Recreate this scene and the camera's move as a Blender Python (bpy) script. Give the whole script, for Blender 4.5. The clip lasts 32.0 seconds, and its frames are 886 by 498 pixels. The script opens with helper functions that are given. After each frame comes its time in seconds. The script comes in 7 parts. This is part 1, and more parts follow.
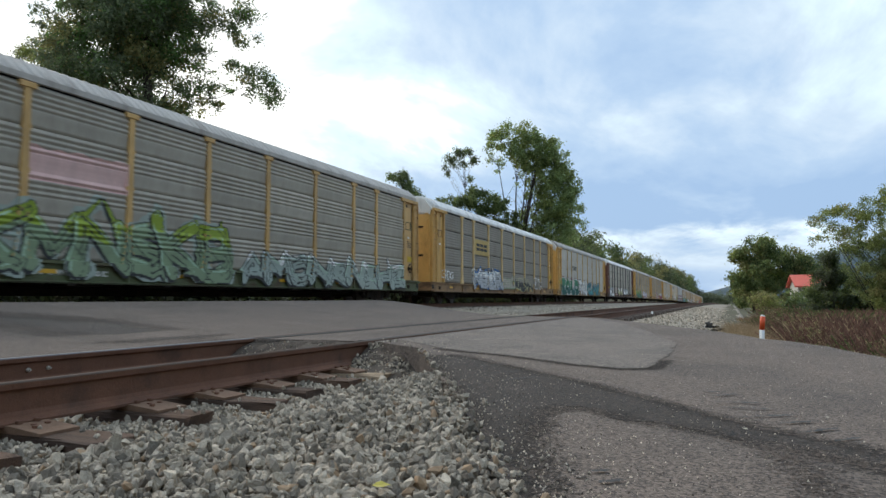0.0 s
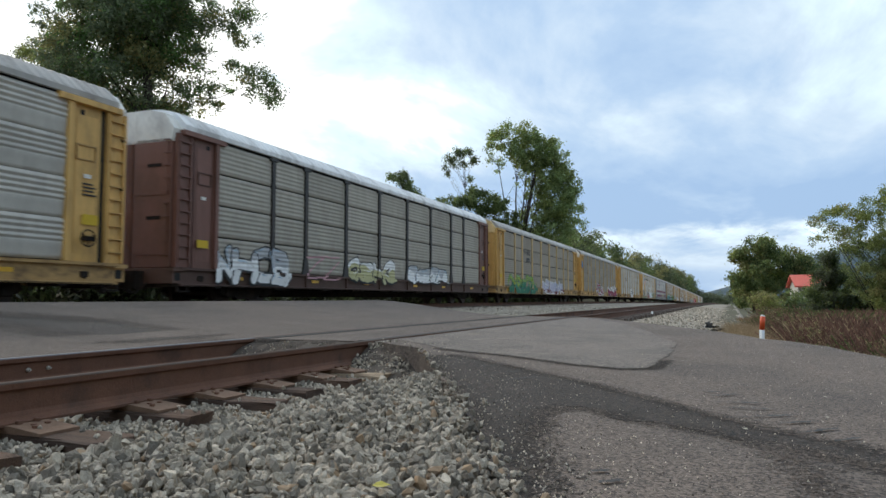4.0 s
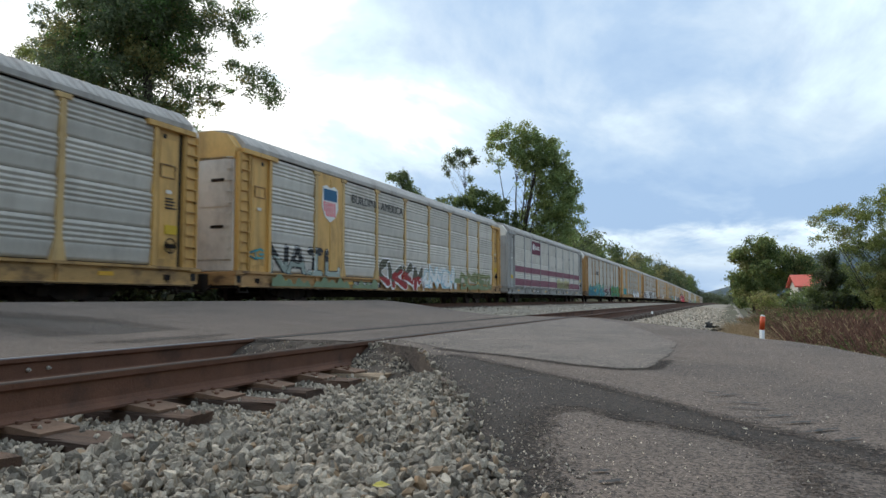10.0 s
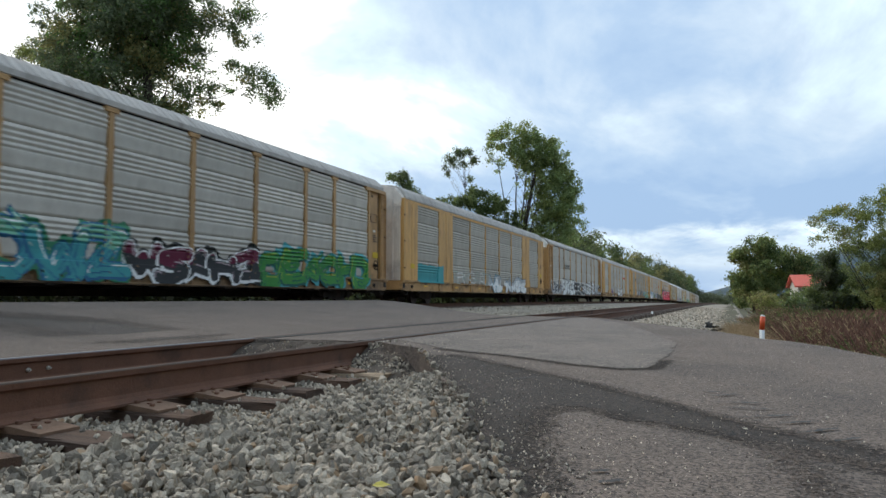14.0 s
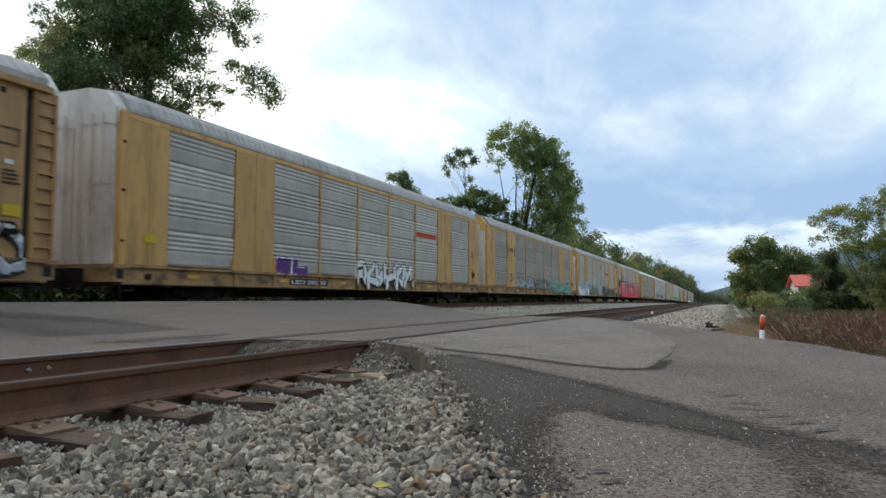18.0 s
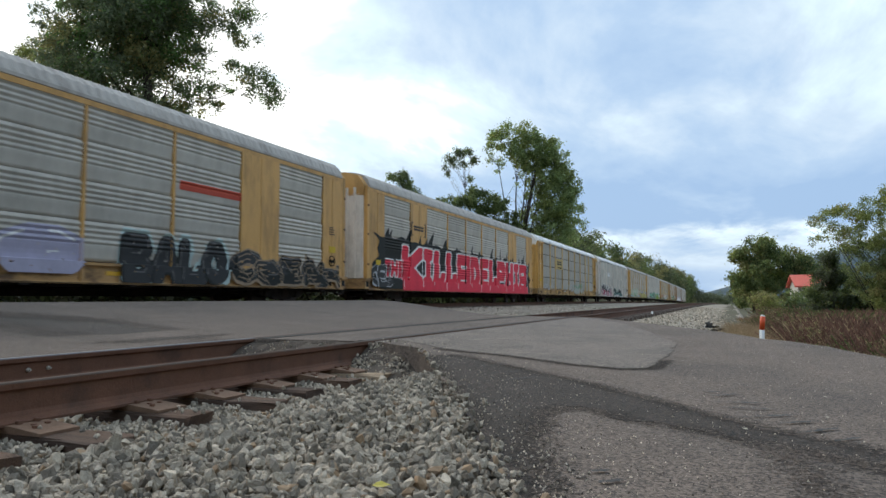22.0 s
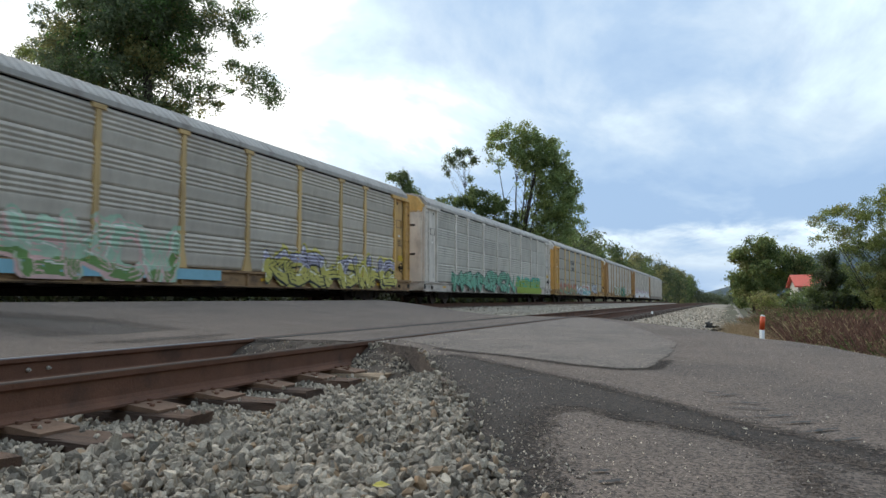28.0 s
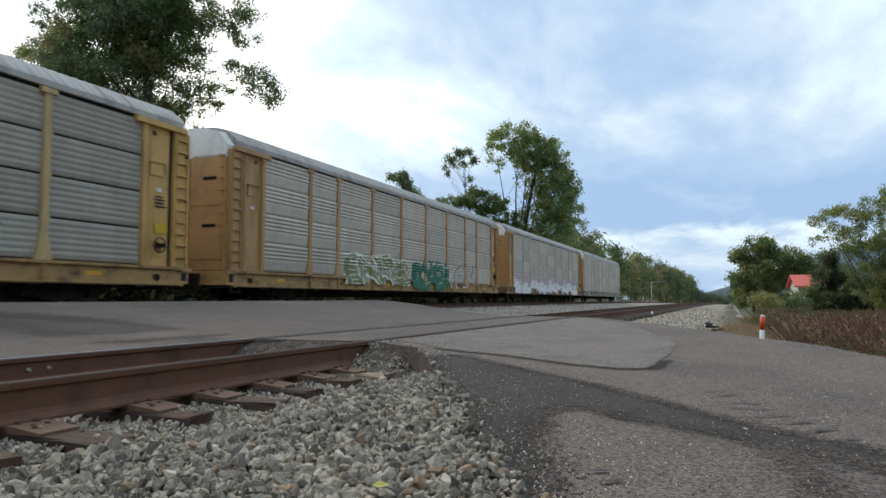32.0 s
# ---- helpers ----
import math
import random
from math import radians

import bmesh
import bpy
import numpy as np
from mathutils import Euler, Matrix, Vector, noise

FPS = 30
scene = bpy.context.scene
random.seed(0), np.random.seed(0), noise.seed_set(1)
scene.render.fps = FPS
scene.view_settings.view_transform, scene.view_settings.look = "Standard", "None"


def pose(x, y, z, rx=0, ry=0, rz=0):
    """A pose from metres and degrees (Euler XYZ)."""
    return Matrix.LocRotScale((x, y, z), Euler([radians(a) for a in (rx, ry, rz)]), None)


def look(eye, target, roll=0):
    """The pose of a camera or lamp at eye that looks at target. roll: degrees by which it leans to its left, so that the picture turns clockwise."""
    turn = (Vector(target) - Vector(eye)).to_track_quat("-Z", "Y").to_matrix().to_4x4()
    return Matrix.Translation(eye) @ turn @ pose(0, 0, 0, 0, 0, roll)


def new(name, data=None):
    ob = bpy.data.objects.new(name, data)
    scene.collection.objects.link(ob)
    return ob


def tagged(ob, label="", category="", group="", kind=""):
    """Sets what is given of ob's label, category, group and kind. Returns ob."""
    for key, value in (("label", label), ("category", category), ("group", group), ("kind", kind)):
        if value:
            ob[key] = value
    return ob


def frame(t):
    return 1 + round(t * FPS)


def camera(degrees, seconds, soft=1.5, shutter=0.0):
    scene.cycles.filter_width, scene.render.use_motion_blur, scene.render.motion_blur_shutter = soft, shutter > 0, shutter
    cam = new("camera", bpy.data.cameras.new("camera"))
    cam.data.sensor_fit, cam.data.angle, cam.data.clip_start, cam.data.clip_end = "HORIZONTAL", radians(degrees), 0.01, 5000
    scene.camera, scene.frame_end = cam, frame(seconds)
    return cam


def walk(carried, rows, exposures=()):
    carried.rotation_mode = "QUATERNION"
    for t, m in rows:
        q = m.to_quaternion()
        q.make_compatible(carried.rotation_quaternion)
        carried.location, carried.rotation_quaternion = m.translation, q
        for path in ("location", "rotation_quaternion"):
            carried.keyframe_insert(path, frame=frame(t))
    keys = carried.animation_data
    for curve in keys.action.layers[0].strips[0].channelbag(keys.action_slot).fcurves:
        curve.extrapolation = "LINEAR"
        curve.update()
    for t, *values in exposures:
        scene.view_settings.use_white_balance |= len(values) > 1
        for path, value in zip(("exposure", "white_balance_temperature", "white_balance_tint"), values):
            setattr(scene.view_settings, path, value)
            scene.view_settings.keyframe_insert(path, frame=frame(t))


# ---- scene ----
EYE_Z = 0.455
cam = camera(63.76, 32.0, soft=1.5, shutter=0.16)
VIEW = look((0, 0, EYE_Z), (-0.37365 * 10, 0.92497 * 10, EYE_Z + 0.6955), -0.07)
walk(cam, [(0.0, VIEW), (32.0, VIEW)], exposures=[(0.0, 0.0), (32.0, 0.0)])

# ---- plan ----
NEAR_RAIL, FAR_RAIL = -3.70, -5.21        # near track, railheads at z = 0
TRAIN_X, TRAIN_Z = -14.95, 0.204          # centre of the far track abreast of the camera, and its railhead
VEER = -0.0086                            # the far track draws away from the near one
CAR_PITCH = 28.6
ROAD_N, ROAD_S = 18.4, 7.0                # the crossing along the near track


def grade(y):
    """The line drops gently away from the crossing."""
    if y < 20:
        return 0.0
    d = y - 20
    return -2.6e-5 * d * d if d < 220 else -2.6e-5 * 220 * 220 - 0.01144 * min(d - 220, 260)


def smooth(a, b, x):
    t = min(1.0, max(0.0, (x - a) / (b - a)))
    return t * t * (3 - 2 * t)


def road_z(x, y):
    """Height of the asphalt: level with the near rails, humped towards the far track."""
    if x > -3.6:
        return -0.012 - 0.026 * (x + 3.6)
    if x > -5.4:
        return -0.012
    if x > -11.5:
        return -0.012 + 0.425 * smooth(-5.4, -11.5, x)
    if x > -14.0:
        return 0.413 - 0.214 * smooth(-11.5, -14.0, x)
    if x > -16.4:
        return 0.199
    return 0.199 - 0.05 * min(-16.4 - x, 10)


# ---- light ----
SUN_EL, SUN_ROT = radians(34), radians(-72)
world = bpy.data.worlds.new("sky")
scene.world = world
world.use_nodes = True


def build_world():
    nt = world.node_tree
    nt.nodes.clear()
    N, Lk = nt.nodes.new, nt.links.new
    out, bg = N("ShaderNodeOutputWorld"), N("ShaderNodeBackground")
    sky = N("ShaderNodeTexSky")
    sky.sky_type, sky.sun_disc = "NISHITA", False
    sky.sun_elevation, sky.sun_rotation = SUN_EL, SUN_ROT
    sky.air_density, sky.dust_density = 1.4, 2.0
    co = N("ShaderNodeTexCoord")
    sep = N("ShaderNodeSeparateXYZ")
    Lk(co.outputs["Generated"], sep.inputs[0])

    def op(kind, a, b):
        n = N("ShaderNodeMath")
        n.operation = kind
        for i, v in enumerate((a, b)):
            if isinstance(v, (int, float)):
                n.inputs[i].default_value = v
            else:
                Lk(v, n.inputs[i])
        return n.outputs[0]

    up = op("MAXIMUM", sep.outputs["Z"], 0.0)
    den = op("ADD", up, 0.16)
    comb = N("ShaderNodeCombineXYZ")
    Lk(op("DIVIDE", sep.outputs["X"], den), comb.inputs[0])
    Lk(op("DIVIDE", sep.outputs["Y"], den), comb.inputs[1])
    comb.inputs[2].default_value = 0.7

    def clouds(scale, detail, rough, dx):
        mp = N("ShaderNodeMapping")
        mp.inputs["Location"].default_value = (dx, 0.4 * dx, 0)
        mp.inputs["Rotation"].default_value = (0, 0, 0.9)
        mp.inputs["Scale"].default_value = (1.0, 0.6, 1)
        n = N("ShaderNodeTexNoise")
        n.inputs["Scale"].default_value = scale
        n.inputs["Detail"].default_value = detail
        n.inputs["Roughness"].default_value = rough
        n.inputs["Distortion"].default_value = 0.3
        Lk(comb.outputs[0], mp.inputs[0])
        Lk(mp.outputs[0], n.inputs["Vector"])
        return n.outputs["Fac"]

    thick = N("ShaderNodeValToRGB")          # veil of cloud: bright thin parts, blue-grey thick ones
    el = thick.color_ramp.elements
    el[0].position, el[0].color = 0.22, (1.25, 1.25, 1.22, 1)
    el[1].position, el[1].color = 0.74, (0.25, 0.40, 0.64, 1)
    for pos, col in ((0.32, (1.02, 1.04, 1.04, 1)), (0.39, (0.71, 0.865, 0.99, 1)), (0.48, (0.545, 0.667, 0.80, 1)), (0.56, (0.41, 0.552, 0.74, 1))):
        e = el.new(pos)
        e.color = col
    big = clouds(0.55, 6, 0.55, 3.1)
    fine = clouds(1.9, 6, 0.6, 7.7)
    # the sun stands behind thin cloud beyond the train
    glow = N("ShaderNodeVectorMath")
    glow.operation = "DOT_PRODUCT"
    Lk(co.outputs["Generated"], glow.inputs[0])
    glow.inputs[1].default_value = (math.sin(SUN_ROT) * math.cos(SUN_EL), math.cos(SUN_ROT) * math.cos(SUN_EL), math.sin(SUN_EL))
    veil = op("ADD", op("ADD", op("MULTIPLY", big, 1.0), op("MULTIPLY", fine, 0.55)), -0.20)
    # towards the sun's side the low banks part and leave a bright gap
    side = N("ShaderNodeVectorMath")
    side.operation = "DOT_PRODUCT"
    Lk(co.outputs["Generated"], side.inputs[0])
    side.inputs[1].default_value = (0.927, 0.375, 0.0)

    def step(value, lo, hi):
        n = N("ShaderNodeMapRange")
        n.interpolation_type = "SMOOTHSTEP"
        n.inputs["From Min"].default_value, n.inputs["From Max"].default_value = lo, hi
        Lk(value, n.inputs["Value"])
        return n.outputs["Result"]

    layers = N("ShaderNodeValToRGB")         # banks of cloud low over the horizon, with clear blue above them
    le = layers.color_ramp.elements
    le[0].position, le[0].color = 0.0, (0.60, 0.60, 0.60, 1)
    le[1].position, le[1].color = 0.24, (0.44, 0.44, 0.44, 1)
    for pos, v in ((0.03, 0.56), (0.05, 0.36), (0.075, 0.33), (0.10, 0.74), (0.145, 0.72)):
        e = le.new(pos)
        e.color = (v, v, v, 1)
    Lk(op("ADD", up, op("MULTIPLY", op("SUBTRACT", fine, 0.5), 0.10)), layers.inputs[0])
    veil = op("ADD", op("SUBTRACT", veil, 0.08), op("MULTIPLY", op("SUBTRACT", layers.outputs[0], 0.47), op("ADD", 0.08, op("MULTIPLY", 0.46, step(side.outputs["Value"], -0.02, 0.24)))))
    drift = op("ADD", side.outputs["Value"], op("MULTIPLY", op("SUBTRACT", fine, 0.5), 0.35))
    apart = step(drift, -0.13, 0.12)
    low = op("SUBTRACT", 1.0, step(up, 0.17, 0.27))
    gap = op("MULTIPLY", op("SUBTRACT", 1.0, apart), low)
    veil = op("SUBTRACT", veil, op("MULTIPLY", gap, 0.085))
    veil = op("ADD", veil, op("MULTIPLY", step(up, 0.24, 0.36), op("MULTIPLY", op("SUBTRACT", 1.0, step(drift, 0.0, 0.30)), 0.032)))
    veil = op("ADD", veil, op("MULTIPLY", op("SUBTRACT", step(drift, 0.12, 0.48), 0.55), 0.07))
    fac = op("MINIMUM", op("ADD", veil, op("MULTIPLY", op("SUBTRACT", 0.50, op("MAXIMUM", glow.outputs["Value"], 0.52)), 0.30)), 0.67)
    Lk(fac, thick.inputs[0])
    cover = N("ShaderNodeMix")
    cover.data_type = "RGBA"
    cover.inputs["Factor"].default_value = 0.93
    dim = N("ShaderNodeMix")
    dim.data_type, dim.blend_type = "RGBA", "MULTIPLY"
    dim.inputs["Factor"].default_value = 1.0
    Lk(sky.outputs[0], dim.inputs["A"])
    dim.inputs["B"].default_value = (0.1, 0.1, 0.1, 1)
    Lk(dim.outputs["Result"], cover.inputs["A"])
    Lk(thick.outputs[0], cover.inputs["B"])
    Lk(cover.outputs["Result"], bg.inputs["Color"])
    bg.inputs["Strength"].default_value = 1.27
    Lk(bg.outputs[0], out.inputs[0])


build_world()
sun = new("sun", bpy.data.lights.new("sun", "SUN"))
sun.data.energy, sun.data.angle, sun.data.color = 1.6, radians(35), (1.0, 0.85, 0.66)
sun.matrix_world = look((0, 0, 30), (30 * -math.sin(SUN_ROT) * math.cos(SUN_EL), 30 * -math.cos(SUN_ROT) * math.cos(SUN_EL), 30 - 30 * math.sin(SUN_EL)))


# ---- materials ----
def shade(name, base, rough=0.8, metal=0.0, vary=0.25, scale=3.0, fine=40.0, bump=0.3, bump_scale=60.0, tint=None, tint_amount=0.0, tint_scale=1.5,
          stretch=(1, 1, 1), rnd=0.0, island=0.0, spec=0.5, trans=0.0, speck=0.0, speck_scale=110.0):
    """A weathered surface: two scales of tone, stains of a second colour, and a fine relief."""
    m = bpy.data.materials.new(name)
    m.use_nodes = True
    nt = m.node_tree
    N, Lk = nt.nodes.new, nt.links.new
    b = nt.nodes["Principled BSDF"]
    co = N("ShaderNodeTexCoord")
    src = co.outputs["Object"]
    info = None
    if rnd:
        info = N("ShaderNodeObjectInfo")
        add = N("ShaderNodeVectorMath")
        add.operation = "ADD"
        mul = N("ShaderNodeMath")
        mul.operation = "MULTIPLY"
        mul.inputs[1].default_value = 37.0
        Lk(info.outputs["Random"], mul.inputs[0])
        Lk(src, add.inputs[0])
        Lk(mul.outputs[0], add.inputs[1])
        src = add.outputs[0]
    mp = N("ShaderNodeMapping")
    mp.inputs["Scale"].default_value = stretch
    Lk(src, mp.inputs[0])

    def tex(s, d=4, r=0.6):
        n = N("ShaderNodeTexNoise")
        n.inputs["Scale"].default_value, n.inputs["Detail"].default_value, n.inputs["Roughness"].default_value = s, d, r
        Lk(mp.outputs[0], n.inputs["Vector"])
        return n.outputs["Fac"]

    def mix(a, c, f, blend="MIX"):
        n = N("ShaderNodeMix")
        n.data_type, n.blend_type = "RGBA", blend
        for v, key in ((a, "A"), (c, "B"), (f, "Factor")):
            if isinstance(v, (int, float)):
                n.inputs[key].default_value = v
            elif isinstance(v, tuple):
                n.inputs[key].default_value = (*v[:3], 1)
            else:
                Lk(v, n.inputs[key])
        return n.outputs["Result"]

    def ramp(f, lo, hi):
        n = N("ShaderNodeMapRange")
        n.inputs["From Min"].default_value, n.inputs["From Max"].default_value = lo, hi
        Lk(f, n.inputs["Value"])
        return n.outputs["Result"]

    dark = tuple(c * (1 - vary) for c in base)
    lite = tuple(min(1, c * (1 + vary)) for c in base)
    col = mix(dark, lite, ramp(tex(scale), 0.3, 0.7))
    col = mix(col, mix(dark, lite, ramp(tex(fine, 3), 0.3, 0.7)), 0.4)
    if tint:
        f = N("ShaderNodeMath")
        f.operation = "MULTIPLY"
        f.inputs[1].default_value = tint_amount
        Lk(ramp(tex(tint_scale, 6, 0.65), 0.48, 0.66), f.inputs[0])
        col = mix(col, tint, f.outputs[0])
    if speck:
        vo = N("ShaderNodeTexVoronoi")
        vo.inputs["Scale"].default_value = speck_scale
        Lk(mp.outputs[0], vo.inputs["Vector"])
        sp = N("ShaderNodeSeparateColor")
        Lk(vo.outputs["Color"], sp.inputs[0])
        mr = N("ShaderNodeMapRange")
        mr.inputs["To Min"].default_value, mr.inputs["To Max"].default_value = 1 - speck, 1 + speck * 1.3
        Lk(sp.outputs[0], mr.inputs["Value"])
        hs = N("ShaderNodeHueSaturation")
        Lk(mr.outputs["Result"], hs.inputs["Value"])
        Lk(col, hs.inputs["Color"])
        col = hs.outputs["Color"]
    for amount, node, key in ((rnd, info, "Random"), (island, "geo", "Random Per Island")):
        if amount:
            if node == "geo":
                node = N("ShaderNodeNewGeometry")
            h = N("ShaderNodeHueSaturation")
            mr = N("ShaderNodeMapRange")
            mr.inputs["To Min"].default_value, mr.inputs["To Max"].default_value = 1 - amount, 1 + amount
            Lk(node.outputs[key], mr.inputs["Value"])
            Lk(mr.outputs["Result"], h.inputs["Value"])
            Lk(col, h.inputs["Color"])
            col = h.outputs["Color"]
    Lk(col, b.inputs["Base Color"])
    b.inputs["Roughness"].default_value, b.inputs["Metallic"].default_value = rough, metal
    b.inputs["Specular IOR Level"].default_value = spec
    if bump:
        bp = N("ShaderNodeBump")
        bp.inputs["Strength"].default_value, bp.inputs["Distance"].default_value = bump, 0.01
        Lk(tex(bump_scale, 4), bp.inputs["Height"])
        Lk(bp.outputs[0], b.inputs["Normal"])
    if trans:
        tr, ad = N("ShaderNodeBsdfTranslucent"), N("ShaderNodeMixShader")
        Lk(col, tr.inputs["Color"])
        ad.inputs[0].default_value = trans
        Lk(b.outputs[0], ad.inputs[1])
        Lk(tr.outputs[0], ad.inputs[2])
        Lk(ad.outputs[0], nt.nodes["Material Output"].inputs["Surface"])
    return m


MATS = {}


def mat(key):
    return MATS[key]


def add_mat(key, *args, **kw):
    MATS[key] = shade(key, *args, **kw)


RUST = (0.16, 0.075, 0.035)
add_mat("asphalt", (0.146, 0.114, 0.092), 0.9, vary=0.18, scale=0.9, fine=30, bump=0.8, bump_scale=150, tint=(0.085, 0.070, 0.060), tint_amount=0.75, tint_scale=0.3, speck=0.68, speck_scale=115)
add_mat("asphalt_old", (0.186, 0.156, 0.132), 0.92, vary=0.18, scale=1.5, fine=30, bump=0.9, bump_scale=130, tint=(0.12, 0.104, 0.092), tint_amount=0.6, tint_scale=0.9, speck=0.7, speck_scale=90)
add_mat("asphalt_new", (0.040, 0.030, 0.023), 0.9, vary=0.25, scale=2.0, fine=30, bump=0.9, bump_scale=130, tint=(0.082, 0.064, 0.052), tint_amount=0.6, tint_scale=1.6, speck=0.85, speck_scale=100)
add_mat("asphalt_mid", (0.118, 0.093, 0.076), 0.9, vary=0.25, scale=2.5, fine=30, bump=0.9, bump_scale=140, tint=(0.08, 0.064, 0.054), tint_amount=0.6, tint_scale=3, speck=0.75, speck_scale=100)
add_mat("asphalt_worn", (0.078, 0.064, 0.055), 0.9, vary=0.22, scale=1.5, fine=30, bump=0.9, bump_scale=140, tint=(0.06, 0.05, 0.042), tint_amount=0.6, tint_scale=1.6, speck=0.75, speck_scale=100)
add_mat("tar", (0.025, 0.024, 0.023), 0.7, vary=0.3, scale=4, fine=60, bump=0.3)
add_mat("stone", (0.50, 0.428, 0.335), 0.9, vary=0.36, scale=30, fine=170, bump=1.0, bump_scale=120, island=0.65, rnd=0.5)
add_mat("stone_piece", (0.405, 0.347, 0.272), 0.9, vary=0.36, scale=30, fine=170, bump=1.0, bump_scale=120, rnd=0.6)
add_mat("stone_tan", (0.34, 0.235, 0.145), 0.9, vary=0.25, scale=8, fine=70, bump=0.4, bump_scale=90, island=0.3, rnd=0.2)
add_mat("ballast", (0.33, 0.285, 0.225), 0.95, vary=0.35, scale=6, fine=16, bump=1.0, bump_scale=22, tint=(0.16, 0.13, 0.10), tint_amount=0.5, tint_scale=0.7)
# bed tone with the shade between stones put in; also used for dark grit
add_mat("ballast_shade_grit", (0.085, 0.068, 0.052), 0.95, vary=0.35, scale=14, fine=40, bump=1.0, bump_scale=40)
add_mat("rail_rust", (0.160, 0.074, 0.044), 0.8, metal=0.15, vary=0.28, scale=3, fine=60, bump=0.4, bump_scale=80, tint=(0.06, 0.035, 0.025), tint_amount=0.7, tint_scale=2)
add_mat("rail_head", (0.085, 0.064, 0.054), 0.85, spec=0.15, vary=0.2, scale=5, fine=80, bump=0.1, tint=RUST, tint_amount=0.35, tint_scale=3)
# bluish base colour carries the sky's reflection on the far rail's head
add_mat("rail_sheen", (0.105, 0.11, 0.13), 0.42, metal=0.6, vary=0.2, scale=5, fine=80, bump=0.08, tint=(0.10, 0.085, 0.08), tint_amount=0.4, tint_scale=3)
add_mat("tie_plate", (0.175, 0.104, 0.066), 0.85, metal=0.1, vary=0.25, scale=12, fine=60, bump=0.4, bump_scale=90, rnd=0.2)
add_mat("tie", (0.108, 0.064, 0.042), 0.9, vary=0.4, scale=3, fine=30, bump=1.0, bump_scale=25, stretch=(0.35, 4, 4), rnd=0.3, tint=(0.05, 0.032, 0.024), tint_amount=0.85, tint_scale=2)
add_mat("bolt_steel", (0.45, 0.42, 0.38), 0.6, metal=0.3, vary=0.2, scale=20, fine=80, bump=0.1)
add_mat("tie_pale", (0.36, 0.27, 0.18), 0.9, vary=0.35, scale=3, fine=30, bump=1.0, bump_scale=25, stretch=(0.35, 4, 4), tint=(0.10, 0.07, 0.05), tint_amount=0.7, tint_scale=2)
add_mat("tie_far", (0.10, 0.075, 0.06), 0.9, vary=0.3, scale=3, fine=30, bump=0.5, rnd=0.2)
add_mat("soil", (0.10, 0.085, 0.05), 0.95, vary=0.35, scale=0.15, fine=1.2, bump=0.6, bump_scale=6, tint=(0.07, 0.10, 0.03), tint_amount=0.8, tint_scale=0.06)
add_mat("dirt", (0.062, 0.047, 0.036), 0.95, vary=0.35, scale=8, fine=40, bump=1.0, bump_scale=50, tint=(0.13, 0.105, 0.08), tint_amount=0.35, tint_scale=9, speck=0.5, speck_scale=60)
add_mat("undercarriage", (0.020, 0.016, 0.014), 0.9, vary=0.4, scale=3, fine=40, bump=0.3, spec=0.2, tint=(0.055, 0.036, 0.025), tint_amount=0.5, tint_scale=2)
add_mat("wheel_steel", (0.06, 0.045, 0.038), 0.6, metal=0.5, vary=0.3, scale=4, fine=40, bump=0.2)
# near-black colour that stands in for unlit space in the cars and openings
add_mat("unlit_black", (0.02, 0.02, 0.02), 0.95, vary=0.2, bump=0)


# ---- mesh helpers ----
def mesh_of(name, verts, faces, mats, index=None, flat=True):
    me = bpy.data.meshes.new(name)
    me.from_pydata([tuple(v) for v in verts], [], [tuple(f) for f in faces])
    for m in mats:
        me.materials.append(m)
    if index is not None:
        me.polygons.foreach_set("material_index", list(index))
    if not flat:
        me.polygons.foreach_set("use_smooth", [True] * len(me.polygons))
    me.update()
    return me


